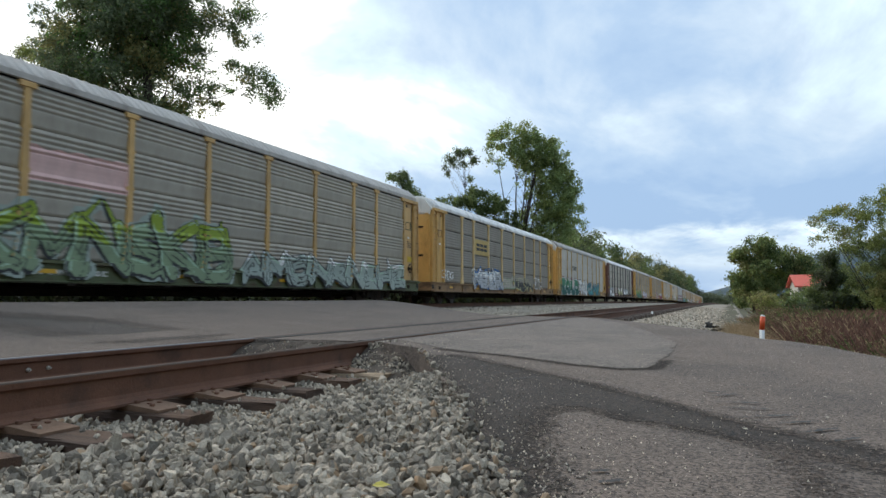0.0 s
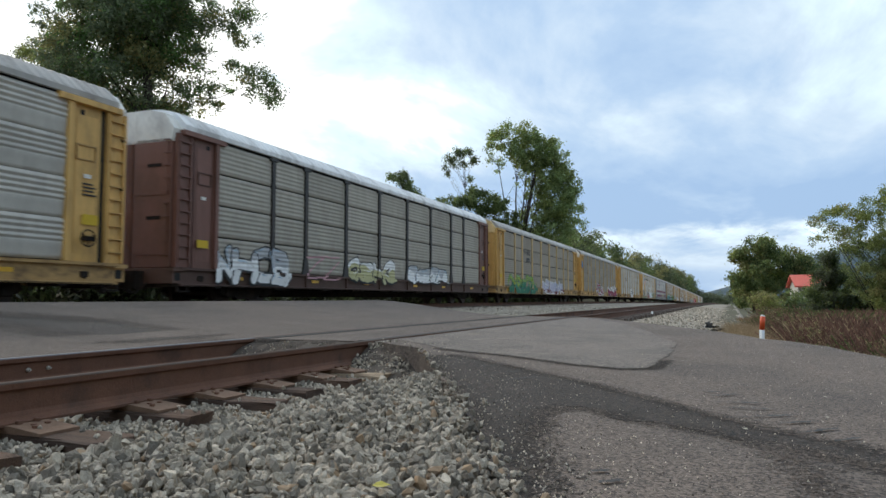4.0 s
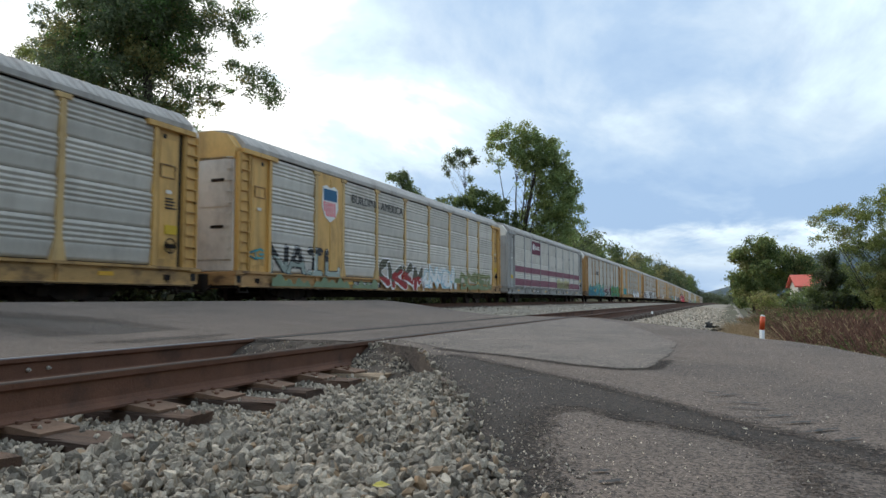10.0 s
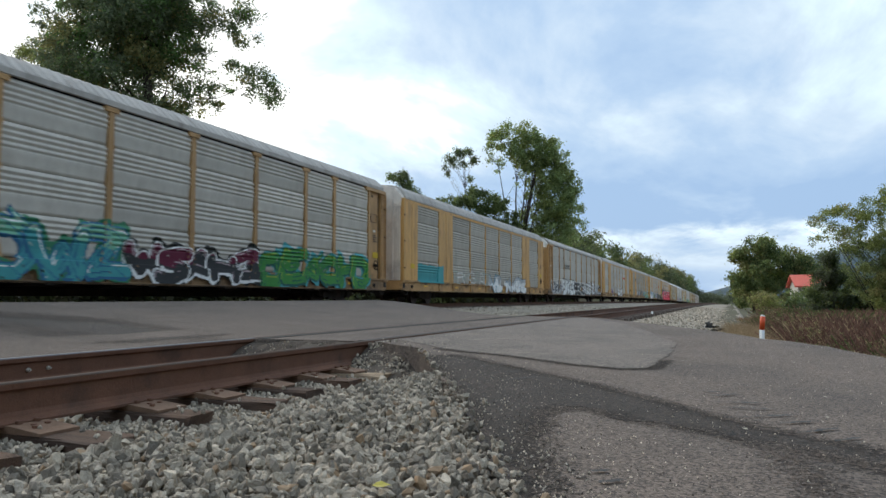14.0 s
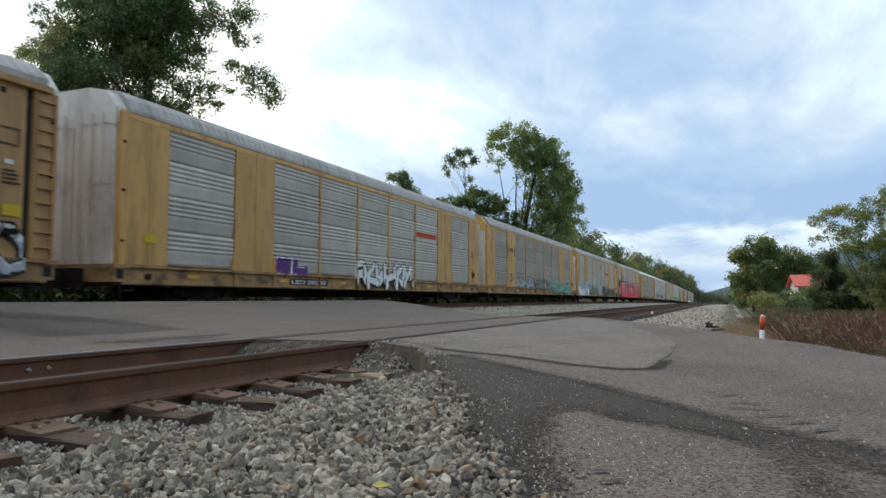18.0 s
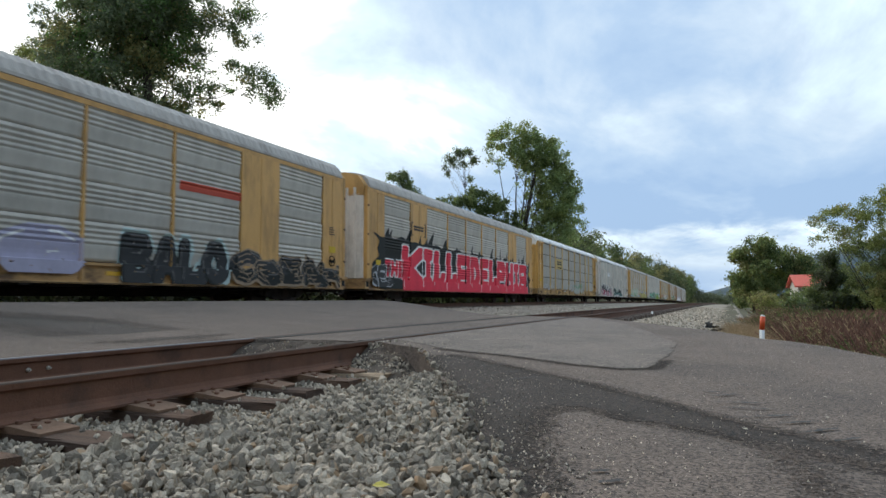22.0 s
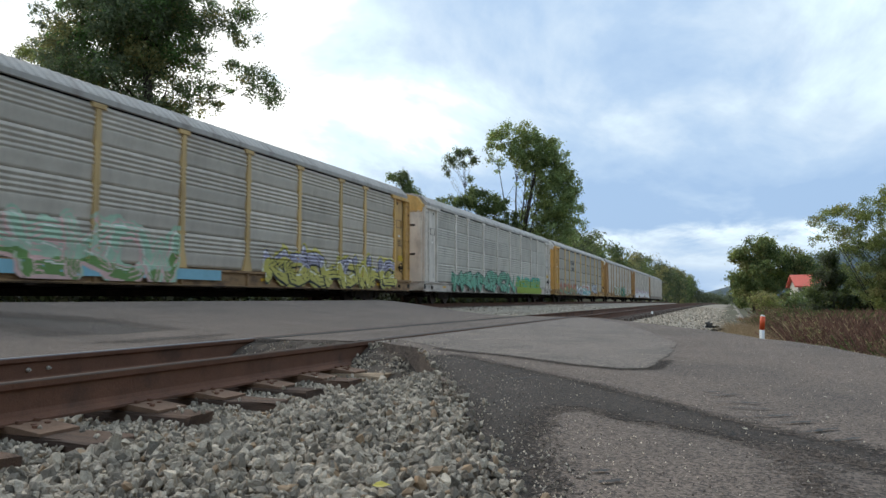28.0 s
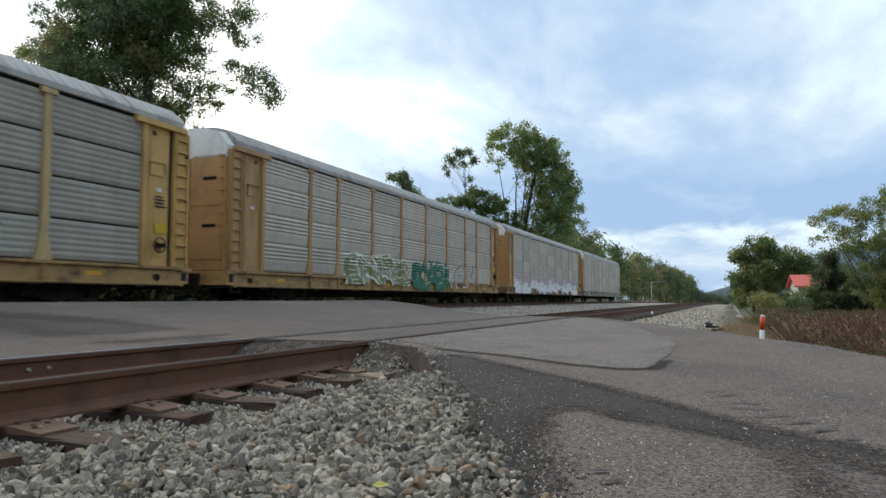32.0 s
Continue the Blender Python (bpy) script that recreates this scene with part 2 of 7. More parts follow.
class Build:
    """Collects boxes, prisms and tubes into one mesh."""

    def __init__(self):
        self.v, self.f, self.i = [], [], []

    def add(self, verts, faces, mi=0):
        o = len(self.v)
        self.v += [tuple(v) for v in verts]
        self.f += [tuple(o + k for k in f) for f in faces]
        self.i += [mi] * len(faces)
        return self

    def box(self, x0, x1, y0, y1, z0, z1, mi=0, bevel=0.0):
        if not bevel:
            v = [(x, y, z) for z in (z0, z1) for x, y in ((x0, y0), (x1, y0), (x1, y1), (x0, y1))]
            return self.add(v, [(3, 2, 1, 0), (4, 5, 6, 7), (0, 1, 5, 4), (1, 2, 6, 5), (2, 3, 7, 6), (3, 0, 4, 7)], mi)
        bm = bmesh.new()
        bmesh.ops.create_cube(bm, size=1.0)
        for q in bm.verts:
            q.co = Vector(((x0 + x1) / 2 + q.co.x * (x1 - x0), (y0 + y1) / 2 + q.co.y * (y1 - y0), (z0 + z1) / 2 + q.co.z * (z1 - z0)))
        bmesh.ops.bevel(bm, geom=bm.edges[:], offset=bevel, segments=1, affect="EDGES")
        bm.verts.index_update()
        self.add([q.co[:] for q in bm.verts], [[q.index for q in f.verts] for f in bm.faces], mi)
        bm.free()
        return self

    def prism(self, outline, lo, hi, axis="y", mi=0):
        """An outline of pairs drawn out along an axis."""
        n = len(outline)
        put = {"y": lambda a, c, t: (a, t, c), "x": lambda a, c, t: (t, a, c), "z": lambda a, c, t: (a, c, t)}[axis]
        v = [put(a, c, t) for t in (lo, hi) for a, c in outline]
        f = [(k, (k + 1) % n, n + (k + 1) % n, n + k) for k in range(n)]
        return self.add(v, f + [tuple(range(n))[::-1], tuple(range(n, 2 * n))], mi)

    def tube(self, a, b, ra, rb=None, n=8, mi=0, caps=True):
        a, b = Vector(a), Vector(b)
        rb = ra if rb is None else rb
        d = (b - a).normalized()
        s = d.orthogonal().normalized()
        t = d.cross(s)
        v = []
        for c, r in ((a, ra), (b, rb)):
            v += [c + (s * math.cos(k * math.tau / n) + t * math.sin(k * math.tau / n)) * r for k in range(n)]
        f = [(k, (k + 1) % n, n + (k + 1) % n, n + k) for k in range(n)]
        if caps:
            f += [tuple(range(n))[::-1], tuple(range(n, 2 * n))]
        return self.add(v, f, mi)

    def mesh(self, name, mats, flat=True):
        mats = mats if isinstance(mats, (list, tuple)) else [mats]
        return mesh_of(name, self.v, self.f, mats, self.i, flat)


def part(name, data, parent, label="", at=(0, 0, 0), turn=None):
    """One mesh as a part under a thing or a part."""
    ob = new(name, data)
    ob.parent = parent
    ob.location = at
    if turn:
        ob.rotation_euler = turn
    return tagged(ob, label) if label else ob


def thing(name, data, label, category, at=(0, 0, 0), rz=0.0, group="", kind=""):
    ob = new(name, data)
    ob.location = at
    ob.rotation_euler = (0, 0, rz)
    return tagged(ob, label, category, group, kind)


def sheet(fn, xs, ys, thick=0.0):
    """A height field over a grid, as vertices and faces; with thick, a skirt down its edge."""
    nx, ny = len(xs), len(ys)
    v = [(x, y, fn(x, y)) for y in ys for x in xs]
    f = [(j * nx + i, j * nx + i + 1, (j + 1) * nx + i + 1, (j + 1) * nx + i) for j in range(ny - 1) for i in range(nx - 1)]
    if thick:
        rim = [i for i in range(nx)] + [j * nx + nx - 1 for j in range(1, ny)] + [(ny - 1) * nx + i for i in range(nx - 2, -1, -1)] + [j * nx for j in range(ny - 2, 0, -1)]
        o = len(v)
        v += [(v[k][0], v[k][1], v[k][2] - thick) for k in rim]
        n = len(rim)
        f += [(rim[k], o + k, o + (k + 1) % n, rim[(k + 1) % n]) for k in range(n)]
    return v, f


def along(*stops):
    """Grid lines: pairs of (upto, step) after a start."""
    out = [stops[0]]
    for upto, step in stops[1:]:
        n = max(1, round((upto - out[-1]) / step))
        a = out[-1]
        out += [a + (upto - a) * k / n for k in range(1, n + 1)]
    return out


# ---- ground ----
def ground_z(x, y):
    right = smooth(-0.6, 3.0, x) * smooth(6, 13, y + 0.9 * x)
    z = -0.50 - 0.55 * right + 1.5 * smooth(-18.6, -24.5, x - VEER * max(0.0, y))
    z += 0.10 * noise.noise((x * 0.12, y * 0.12, 3.0)) * (1 if abs(x + 10) > 9 else 0.2)
    return z + grade(y)


def build_ground():
    xs = along(-2500, (-400, 300), (-60, 30), (-24, 4), (8, 0.8), (30, 3), (120, 15), (400, 40), (2500, 300))
    ys = along(-800, (-40, 100), (0, 5), (40, 1.0), (120, 4), (500, 20), (3500, 250))
    v, f = sheet(ground_z, xs, ys)
    ob = new("ground", mesh_of("ground", v, f, [mat("soil")], flat=False))
    tagged(ob, "dry earth with weeds and grass beside the tracks", "ground", kind="structure")


build_ground()


# the plan of the asphalt at the crossing
ROAD_EDGE = [(0.45, 0.0), (-0.57, 2.04), (-1.01, 2.91), (-1.54, 3.95), (-2.2, 5.2), (-2.87, 6.45), (-3.62, 7.05), (-5.30, 6.95), (-5.32, -3.0), (-9.0, -8.0), (-26.0, -20.0),
             (-30.0, 38.0), (-17.6, 31.5), (-14.6, 27.0), (-12.0, 22.1), (-8.0, 20.0), (-4.9, 18.5), (-3.05, 17.9), (-1.9, 15.9), (-0.9, 14.1), (-0.35, 13.1), (0.03, 12.2), (0.36, 11.2), (0.74, 10.7), (1.05, 9.9), (1.28, 9.0), (1.42, 8.3), (1.9, 6.6), (4.9, -3.0), (9.0, -16.0), (5.0, -16.0)]


def inside(x, y, poly):
    c = False
    for k in range(len(poly)):
        (x0, y0), (x1, y1) = poly[k - 1], poly[k]
        if (y0 > y) != (y1 > y) and x < (x1 - x0) * (y - y0) / (y1 - y0) + x0:
            c = not c
    return c


def slab(outline, height, thick, step=0.8, ragged=0.0, seed=0):
    """A paved area: an outline, cut along grid lines so that it follows a height."""
    rg = random.Random(seed)
    pts = []
    for k in range(len(outline)):
        a, b = Vector(outline[k]), Vector(outline[(k + 1) % len(outline)])
        n = max(1, int((b - a).length / (0.05 if ragged and ragged > 0.065 else 0.12 if ragged else 3.0)))
        for j in range(n):
            q = a.lerp(b, j / n)
            if ragged:
                w = Vector((noise.noise((q.x * 3, q.y * 3, seed)), noise.noise((q.x * 3, q.y * 3, seed + 9))))
                q = q + w * ragged + Vector((rg.uniform(-1, 1), rg.uniform(-1, 1))) * ragged * 0.22
            pts.append(q)
    bm = bmesh.new()
    bm.faces.new([bm.verts.new((q.x, q.y, 0)) for q in pts])
    xs, ys = [q.x for q in pts], [q.y for q in pts]
    for axis, lo, hi in (((1, 0, 0), min(xs), max(xs)), ((0, 1, 0), min(ys), max(ys))):
        k = math.ceil(lo / step) * step
        while k < hi:
            bmesh.ops.bisect_plane(bm, geom=bm.verts[:] + bm.edges[:] + bm.faces[:], plane_co=tuple(c * k for c in axis), plane_no=axis)
            k += step
    bm.faces.ensure_lookup_table()
    bm.normal_update()
    if bm.faces[0].normal.z < 0:
        bmesh.ops.reverse_faces(bm, faces=bm.faces[:])
    for q in bm.verts:
        q.co.z = height(q.co.x, q.co.y)
    rim = [e for e in bm.edges if e.is_boundary]
    got = bmesh.ops.extrude_edge_only(bm, edges=rim)["geom"]
    for q in got:
        if isinstance(q, bmesh.types.BMVert):
            q.co.z -= thick
    bmesh.ops.triangulate(bm, faces=[f for f in bm.faces if len(f.verts) > 4])
    bm.normal_update()
    return bm


def paved(name, outline, height, thick, material, **kw):
    bm = slab(outline, height, thick, **kw)
    me = bpy.data.meshes.new(name)
    bm.to_mesh(me)
    bm.free()
    me.materials.append(mat(material))
    return me


def fray(road, outline, material, height, spread, count, seed, size=1.0):
    """Crumbs of asphalt along the edge of a patch, thinning out to both sides."""
    rg = random.Random(seed)
    edges = [(Vector(outline[k]), Vector(outline[(k + 1) % len(outline)])) for k in range(len(outline))]
    size_of = [(b - a).length for a, b in edges]
    v, f = [], []
    for a, b in rg.choices(edges, size_of, k=count):
        q = a.lerp(b, rg.random()) + Vector((rg.gauss(0, spread), rg.gauss(0, spread)))
        if not inside(q.x, q.y, ROAD_EDGE):
            continue
        r = rg.uniform(0.0025, 0.0085) * size
        turn = rg.random() * math.tau
        n = len(v)
        for k in range(5):
            g = r * rg.uniform(0.5, 1.2)
            x, y = q.x + g * 1.3 * math.cos(turn + k * 1.2566), q.y + g * math.sin(turn + k * 1.2566)
            v.append((x, y, road_z(x, y) + height))
        f.append((n, n + 1, n + 2, n + 3, n + 4))
    tagged(part("asphalt_crumbs", mesh_of("asphalt_crumbs", v, f, [mat(material)]), road), kind="stuff")


def build_road():
    road = new("road", paved("road", ROAD_EDGE, road_z, 0.5, "asphalt", step=1.0, ragged=0.06, seed=5))
    tagged(road, "grey worn asphalt road over the level crossing", "road", kind="structure")
    over = lambda h: (lambda x, y: road_z(x, y) + h)
    # dark resurfaced strip beside the stones, and older grey patches on it
    strip = [(-2.30, 6.0), (-1.58, 5.3), (-0.78, 4.51), (-0.33, 3.96), (-0.03, 3.59), (0.27, 3.29), (0.55, 3.08), (1.2, 2.75), (1.15, 2.5), (0.46, 2.77), (0.25, 2.94), (0.11, 3.03), (-0.19, 3.26), (-0.42, 3.33), (-0.61, 3.54), (-0.81, 3.56), (-0.83, 3.27), (-0.70, 2.65), (-0.53, 2.13), (-0.45, 1.8), (-0.56, 1.8), (-0.86, 2.56), (-1.70, 4.30), (-2.45, 5.7)]
    tagged(part("asphalt_patch", paved("asphalt_patch", strip, over(0.002), 0.003, "asphalt_new", step=2.0, ragged=0.10, seed=11), road), "dark resurfaced asphalt strip")
    fray(road, strip, "asphalt_new", 0.0032, 0.05, 14000, 1)
    fray(road, strip, "asphalt", 0.0044, 0.03, 4200, 2)
    dull = [(-9.35, 6.38), (-9.09, 6.66), (-8.5, 6.87), (-8.15, 7.28), (-7.36, 7.4), (-6.41, 7.2), (-5.81, 6.95), (-5.72, 6.16), (-6.12, 5.77), (-6.76, 5.97), (-7.21, 5.83), (-7.67, 5.9), (-7.92, 5.81), (-8.3, 5.66)]
    tagged(part("asphalt_patch", paved("asphalt_patch", dull, over(0.002), 0.003, "asphalt_worn", step=0.8, ragged=0.22, seed=23), road), "dark mottled patch of asphalt")
    fray(road, dull, "asphalt_worn", 0.0032, 0.20, 9000, 3, 2.4)
    fray(road, dull, "asphalt", 0.0044, 0.18, 6000, 4, 2.2)
    low = [(0.14, 3.06), (0.20, 2.72), (0.22, 2.45), (0.34, 1.9), (0.30, 1.2), (0.55, 0.3), (0.9, -0.9), (1.5, -1.6), (2.2, -1.0), (2.3, 0.6), (1.8, 1.7), (1.5, 2.5), (0.95, 2.62), (0.5, 2.82)]
    tagged(part("asphalt_patch", paved("asphalt_patch", low, over(0.002), 0.003, "asphalt_mid", step=2.0, ragged=0.08, seed=31), road), "dark mottled patch of asphalt")
    fray(road, low, "asphalt_mid", 0.0032, 0.05, 9000, 8)
    fray(road, low, "asphalt", 0.0044, 0.05, 9000, 9)
    ramp = [(-3.3, 7.2), (-2.6, 6.5), (-2.35, 6.32), (-1.82, 6.15), (-1.22, 5.74), (-0.78, 5.6), (-0.60, 5.82), (-0.56, 7.1), (-0.64, 9.2), (-1.2, 11.6), (-2.0, 14.6), (-3.1, 17.2), (-3.55, 17.4), (-3.55, 7.4)]
    tagged(part("asphalt_patch", paved("asphalt_patch", ramp, over(0.004), 0.006, "asphalt_old", step=2.0, ragged=0.045, seed=17), road), "pale worn asphalt ramp up to the rails")
    fray(road, ramp, "asphalt_old", 0.0052, 0.05, 6000, 5)
    fray(road, [(-2.7, 6.5), (-2.4, 6.3), (-1.82, 6.12), (-1.22, 5.70), (-0.78, 5.56), (-0.57, 5.78), (-0.53, 6.6), (-0.57, 5.78), (-0.78, 5.56), (-1.22, 5.70), (-1.82, 6.12)], "asphalt_new", 0.0062, 0.035, 5000, 6)


build_road()


# ---- tracks ----
def rail_profile(x):
    half = [(0.080, -0.230), (0.080, -0.215), (0.024, -0.190), (0.011, -0.165), (0.010, -0.055), (0.034, -0.040), (0.037, -0.008), (0.028, 0.0)]
    return [(x + a, c) for a, c in half] + [(x - a, c) for a, c in half[::-1]]


def rail_mesh(x, y0, y1, z, veer=0.0, head="rail_head"):
    ys = along(y0, (40, 8), (y1, 20)) if y1 > 40 else along(y0, (y1, 8))
    prof = rail_profile(0)
    n = len(prof)
    v = [(a, y, c + z + grade(y)) for y in ys for a, c in prof]
    f, idx = [], []
    for j in range(len(ys) - 1):
        for k in range(n):
            f.append((j * n + k, j * n + (k + 1) % n, (j + 1) * n + (k + 1) % n, (j + 1) * n + k))
            idx.append(1 if 6 <= k <= 8 else 0)
    f += [tuple(range(n))[::-1], tuple(range((len(ys) - 1) * n, len(ys) * n))]
    idx += [0, 0]
    v = [(a + x + veer * y, y, c) for a, y, c in v]
    return mesh_of("rail", v, f, [mat("rail_rust"), mat(head)], idx)


def tie_mesh(seed, length=2.86, material="tie"):
    rg = random.Random(seed)
    b = Build()
    xs = along(-length / 2, (length / 2, 0.23))
    w = 0.135
    ring = []
    for i, x in enumerate(xs):
        end = 0.035 if i in (0, len(xs) - 1) else 0.0
        for yy, zz in ((-w, -0.16), (w, -0.16), (w, -0.012), (w - 0.015, 0), (-w + 0.015, 0), (-w, -0.012)):
            ring.append((x + rg.uniform(-0.012, 0.012) + end * rg.uniform(-1, 0.6), yy + rg.uniform(-0.008, 0.008) + end * rg.uniform(-1, 1), zz + rg.uniform(-0.007, 0.004)))
    n = 6
    f = [(i * n + k, i * n + (k + 1) % n, (i + 1) * n + (k + 1) % n, (i + 1) * n + k) for i in range(len(xs) - 1) for k in range(n)]
    f = [q[::-1] for q in f] + [tuple(range(n)), tuple(range((len(xs) - 1) * n, len(xs) * n))[::-1]]
    b.add(ring, f)
    return b.mesh("tie", [mat(material)])


def build_tracks():
    near = thing("railway_track", None, "empty track with rusty steel rails on weathered timber ties", "railway track")
    for x in (NEAR_RAIL, FAR_RAIL):
        part("rail", rail_mesh(x, -30, 6.95, 0.0, head="rail_sheen" if x == FAR_RAIL else "rail_head"), near, "dark rail with a worn head")
        part("rail", rail_mesh(x, 6.952, 700, 0.0), near)
    far = thing("railway_track", None, "rusty track on pale ballast under the passing train", "railway track")
    bolt = Build().tube((-0.005, 0, 0), (0.016, 0, 0), 0.017, n=8).tube((0.016, 0, 0), (0.034, 0, 0), 0.009, n=6).mesh("rail_bolt", [mat("bolt_steel")])
    for y in (4.06, 4.24):
        part("rail_bolt", bolt, near, "pale steel bolt in the rail's web", at=(FAR_RAIL + 0.012, y, -0.105))
    for x in (TRAIN_X + 0.755, TRAIN_X - 0.755):
        part("rail", rail_mesh(x, -60, 700, TRAIN_Z, VEER), far)
    rg = random.Random(3)
    ties = [tie_mesh(k) for k in range(6)]
    pale = tie_mesh(9, material="tie_pale")
    plate = Build().prism([(-0.20, 0), (0.34, 0), (0.34, 0.016), (0.11, 0.040), (-0.11, 0.040), (-0.20, 0.02)], -0.125, 0.125, "y")
    for sx in (-1, 1):
        for sy in (-0.055, 0.055):
            plate.box(sx * 0.095 - 0.017, sx * 0.095 + 0.017, sy - 0.014, sy + 0.014, 0.01, 0.060, bevel=0.005, mi=1)
    for x, y in ((0.17, 0.06), (0.22, -0.055), (0.165, -0.02), (-0.16, 0.05)):
        plate.tube((x, y, 0.02), (x, y, 0.042), 0.017, n=7, mi=1)
    plate = plate.mesh("tie_plate", [mat("tie_plate"), mat("rail_rust")])
    cx = (NEAR_RAIL + FAR_RAIL) / 2
    back = random.Random(8)
    for j in range(14):                      # the track goes on behind the camera
        t = part("tie", ties[j % 6], near, at=(cx + back.uniform(0.02, 0.24), -0.12 - 0.62 * j, -0.262), turn=(0, 0, back.uniform(-0.03, 0.03)))
    # ties before the crossing: place along the line, and how far each one sticks out
    for k, (y, out) in enumerate(((0.45, 0.12), (1.10, 0.05), (1.74, 0.06), (2.30, -0.12), (2.83, 0.03), (3.66, -0.12), (4.28, 0.05), (4.95, -0.07), (5.62, -0.10), (6.18, -0.06), (6.72, 0.0))):
        split = k == 9
        part("tie", pale if split else ties[k % 6], near, "split tie with pale fresh wood" if split else "", at=(cx + out + 0.03, y, -0.262), turn=(0, 0, rg.uniform(-0.012, 0.012)))
        for x in (NEAR_RAIL, FAR_RAIL):
            part("tie_plate", plate, near, at=(x, y + rg.uniform(-0.01, 0.01), -0.262))
    # the rest of the ties, along the line
    for track, cxx, z, y0, veer in ((near, cx, 0.0, 19.0, 0.0), (far, TRAIN_X, TRAIN_Z, 28.0, VEER)):
        b = Build()
        y = y0
        while y < 260:
            o = rg.uniform(-0.04, 0.08) + veer * y
            b.box(cxx - 1.35 + o, cxx + 1.35 + o, y - 0.115, y + 0.115, z - 0.36 + grade(y), z - 0.19 + grade(y))
            y += 0.6
        tagged(part("tie_run", b.mesh("tie_run", [mat("tie_far")]), track, "weathered timber ties"), kind="stuff")
    # raised black strips stand in for the shaded flange gaps along the buried rails
    for x in (NEAR_RAIL, FAR_RAIL):
        b = Build().box(x + (0.038 if x == FAR_RAIL else -0.14), x + (0.14 if x == FAR_RAIL else -0.038), ROAD_S, ROAD_N, -0.02, -0.004)
        part("flangeway", b.mesh("flangeway", [mat("tar")]), near, "black strip for the shaded flange gap")


build_tracks()


def edge_x(y):
    """Where the stones end against the asphalt."""
    pts = [(-0.5, 0.75), (0.0, 0.45), (2.04, -0.57), (2.91, -1.01), (3.95, -1.54), (5.2, -2.2), (6.45, -2.87), (7.05, -3.55)]
    for (y0, x0), (y1, x1) in zip(pts, pts[1:]):
        if y0 <= y <= y1:
            return x0 + (x1 - x0) * (y - y0) / (y1 - y0)
    return 0.75 if y < 0 else -3.55


def bed_z(x, y):
    """Top of the ballast."""
    g = grade(y)
    lump = 0.018 * noise.noise((x * 2.2, y * 2.2, 0.0))
    near = 1 - smooth(7.5, 11, y)
    e = edge_x(y)
    a = -0.335 + near * (-0.045 * smooth(-3.2, -3.0, x) + 0.27 * smooth(-2.88, -1.98, x) - 0.35 * smooth(e + 0.05, e + 0.3, x)) + 0.035 * (1 - near) - (1 - near) * 0.30 * smooth(-2.4, 0.4, x)
    b = TRAIN_Z - 0.24
    if -5.6 < x < -2.6 and 5.9 < y < 7.4:                # dirt ramped up to the end of the asphalt
        a = a + (-0.035 - a) * smooth(6.15, 7.05, y + 0.25 * noise.noise((x * 3, y * 3, 8)))
    q = x - VEER * max(0.0, y)
    mid = a * (1 - smooth(-10.5, -12.8, q)) + b * smooth(-10.5, -12.8, q)
    drop = 0.5 * smooth(-16.8, -18.4, q)
    return mid - drop + lump + g


def build_bed():
    xs = along(-20.0, (-7, 0.8), (-2.6, 0.3), (0.6, 0.25))
    ys = along(-30, (0, 3), (8, 0.5), (30, 0.8), (100, 4), (700, 30))
    v, f = sheet(bed_z, xs, ys, 0.5)
    # the bed under the near stones takes the colour of shaded gaps
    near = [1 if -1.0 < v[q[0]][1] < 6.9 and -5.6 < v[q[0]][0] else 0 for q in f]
    ob = new("ballast_bed", mesh_of("ballast_bed", v, f, [mat("ballast"), mat("ballast_shade_grit")], near, flat=False))
    tagged(ob, "grey crushed stone ballast under the two tracks", "ballast", kind="structure")
    for x0, x1 in ((FAR_RAIL + 0.04, NEAR_RAIL - 0.04), (NEAR_RAIL + 0.04, -2.75)):
        v, f = sheet(lambda x, y: bed_z(x, y) + 0.006 + 0.022 * noise.noise((x * 9, y * 9, 4)) + 0.012 * noise.noise((x * 31, y * 31, 9)), along(x0, (x1, 0.08)), along(5.9, (7.1, 0.08)), 0.05)
        tagged(part("dirt_ramp", mesh_of("dirt_ramp", v, f, [mat("dirt")], flat=False), ob), "dark dirt ramped up to the asphalt")
    return ob


BED = build_bed()


# ---- the train ----
SIDE = 1.50                      # half width of a car
Z_SILL0, Z_SILL1, Z_GUTTER, Z_TOP = 0.63, 1.16, 5.09, 5.80
LINES = (-12.05, -9.25, -7.25, -4.35, -1.45, 1.45, 4.35, 7.25, 9.25, 12.05)
YEL = (0.65, 0.385, 0.115)
ROWS4 = [Z_SILL1 + 0.02 + k * (Z_GUTTER - 0.06 - Z_SILL1) / 4 for k in range(5)]


def car_paint(key, base, **kw):
    add_mat(key, base, 0.55, vary=0.14, scale=1.2, fine=14, bump=0.12, bump_scale=30, tint=tuple(0.35 * c + 0.3 * r for c, r in zip(base, (0.16, 0.08, 0.04))), tint_amount=0.6, tint_scale=0.9, stretch=(1, 2.2, 0.55), rnd=0.10, **kw)


def sill_paint(key, base):
    """Paint on a sill: chipped, with rust and road dirt over half of it."""
    add_mat(key, base, 0.7, vary=0.22, scale=1.1, fine=16, bump=0.25, bump_scale=30, tint=(0.085, 0.048, 0.030), tint_amount=0.85, tint_scale=1.0, stretch=(1, 1.3, 2.4), rnd=0.15)


def panel_paint(key, base):
    base = tuple(c * k for c, k in zip(base, (1.03, 1.0, 0.96)))
    add_mat(key, base, 0.72, metal=0.2, vary=0.12, scale=1.3, fine=9, bump=0.08, bump_scale=40, spec=0.18, tint=tuple(0.34 * c + 0.36 * r for c, r in zip(base, (0.20, 0.135, 0.09))), tint_amount=0.25, tint_scale=0.9, stretch=(1, 1.6, 0.6), rnd=0.10)


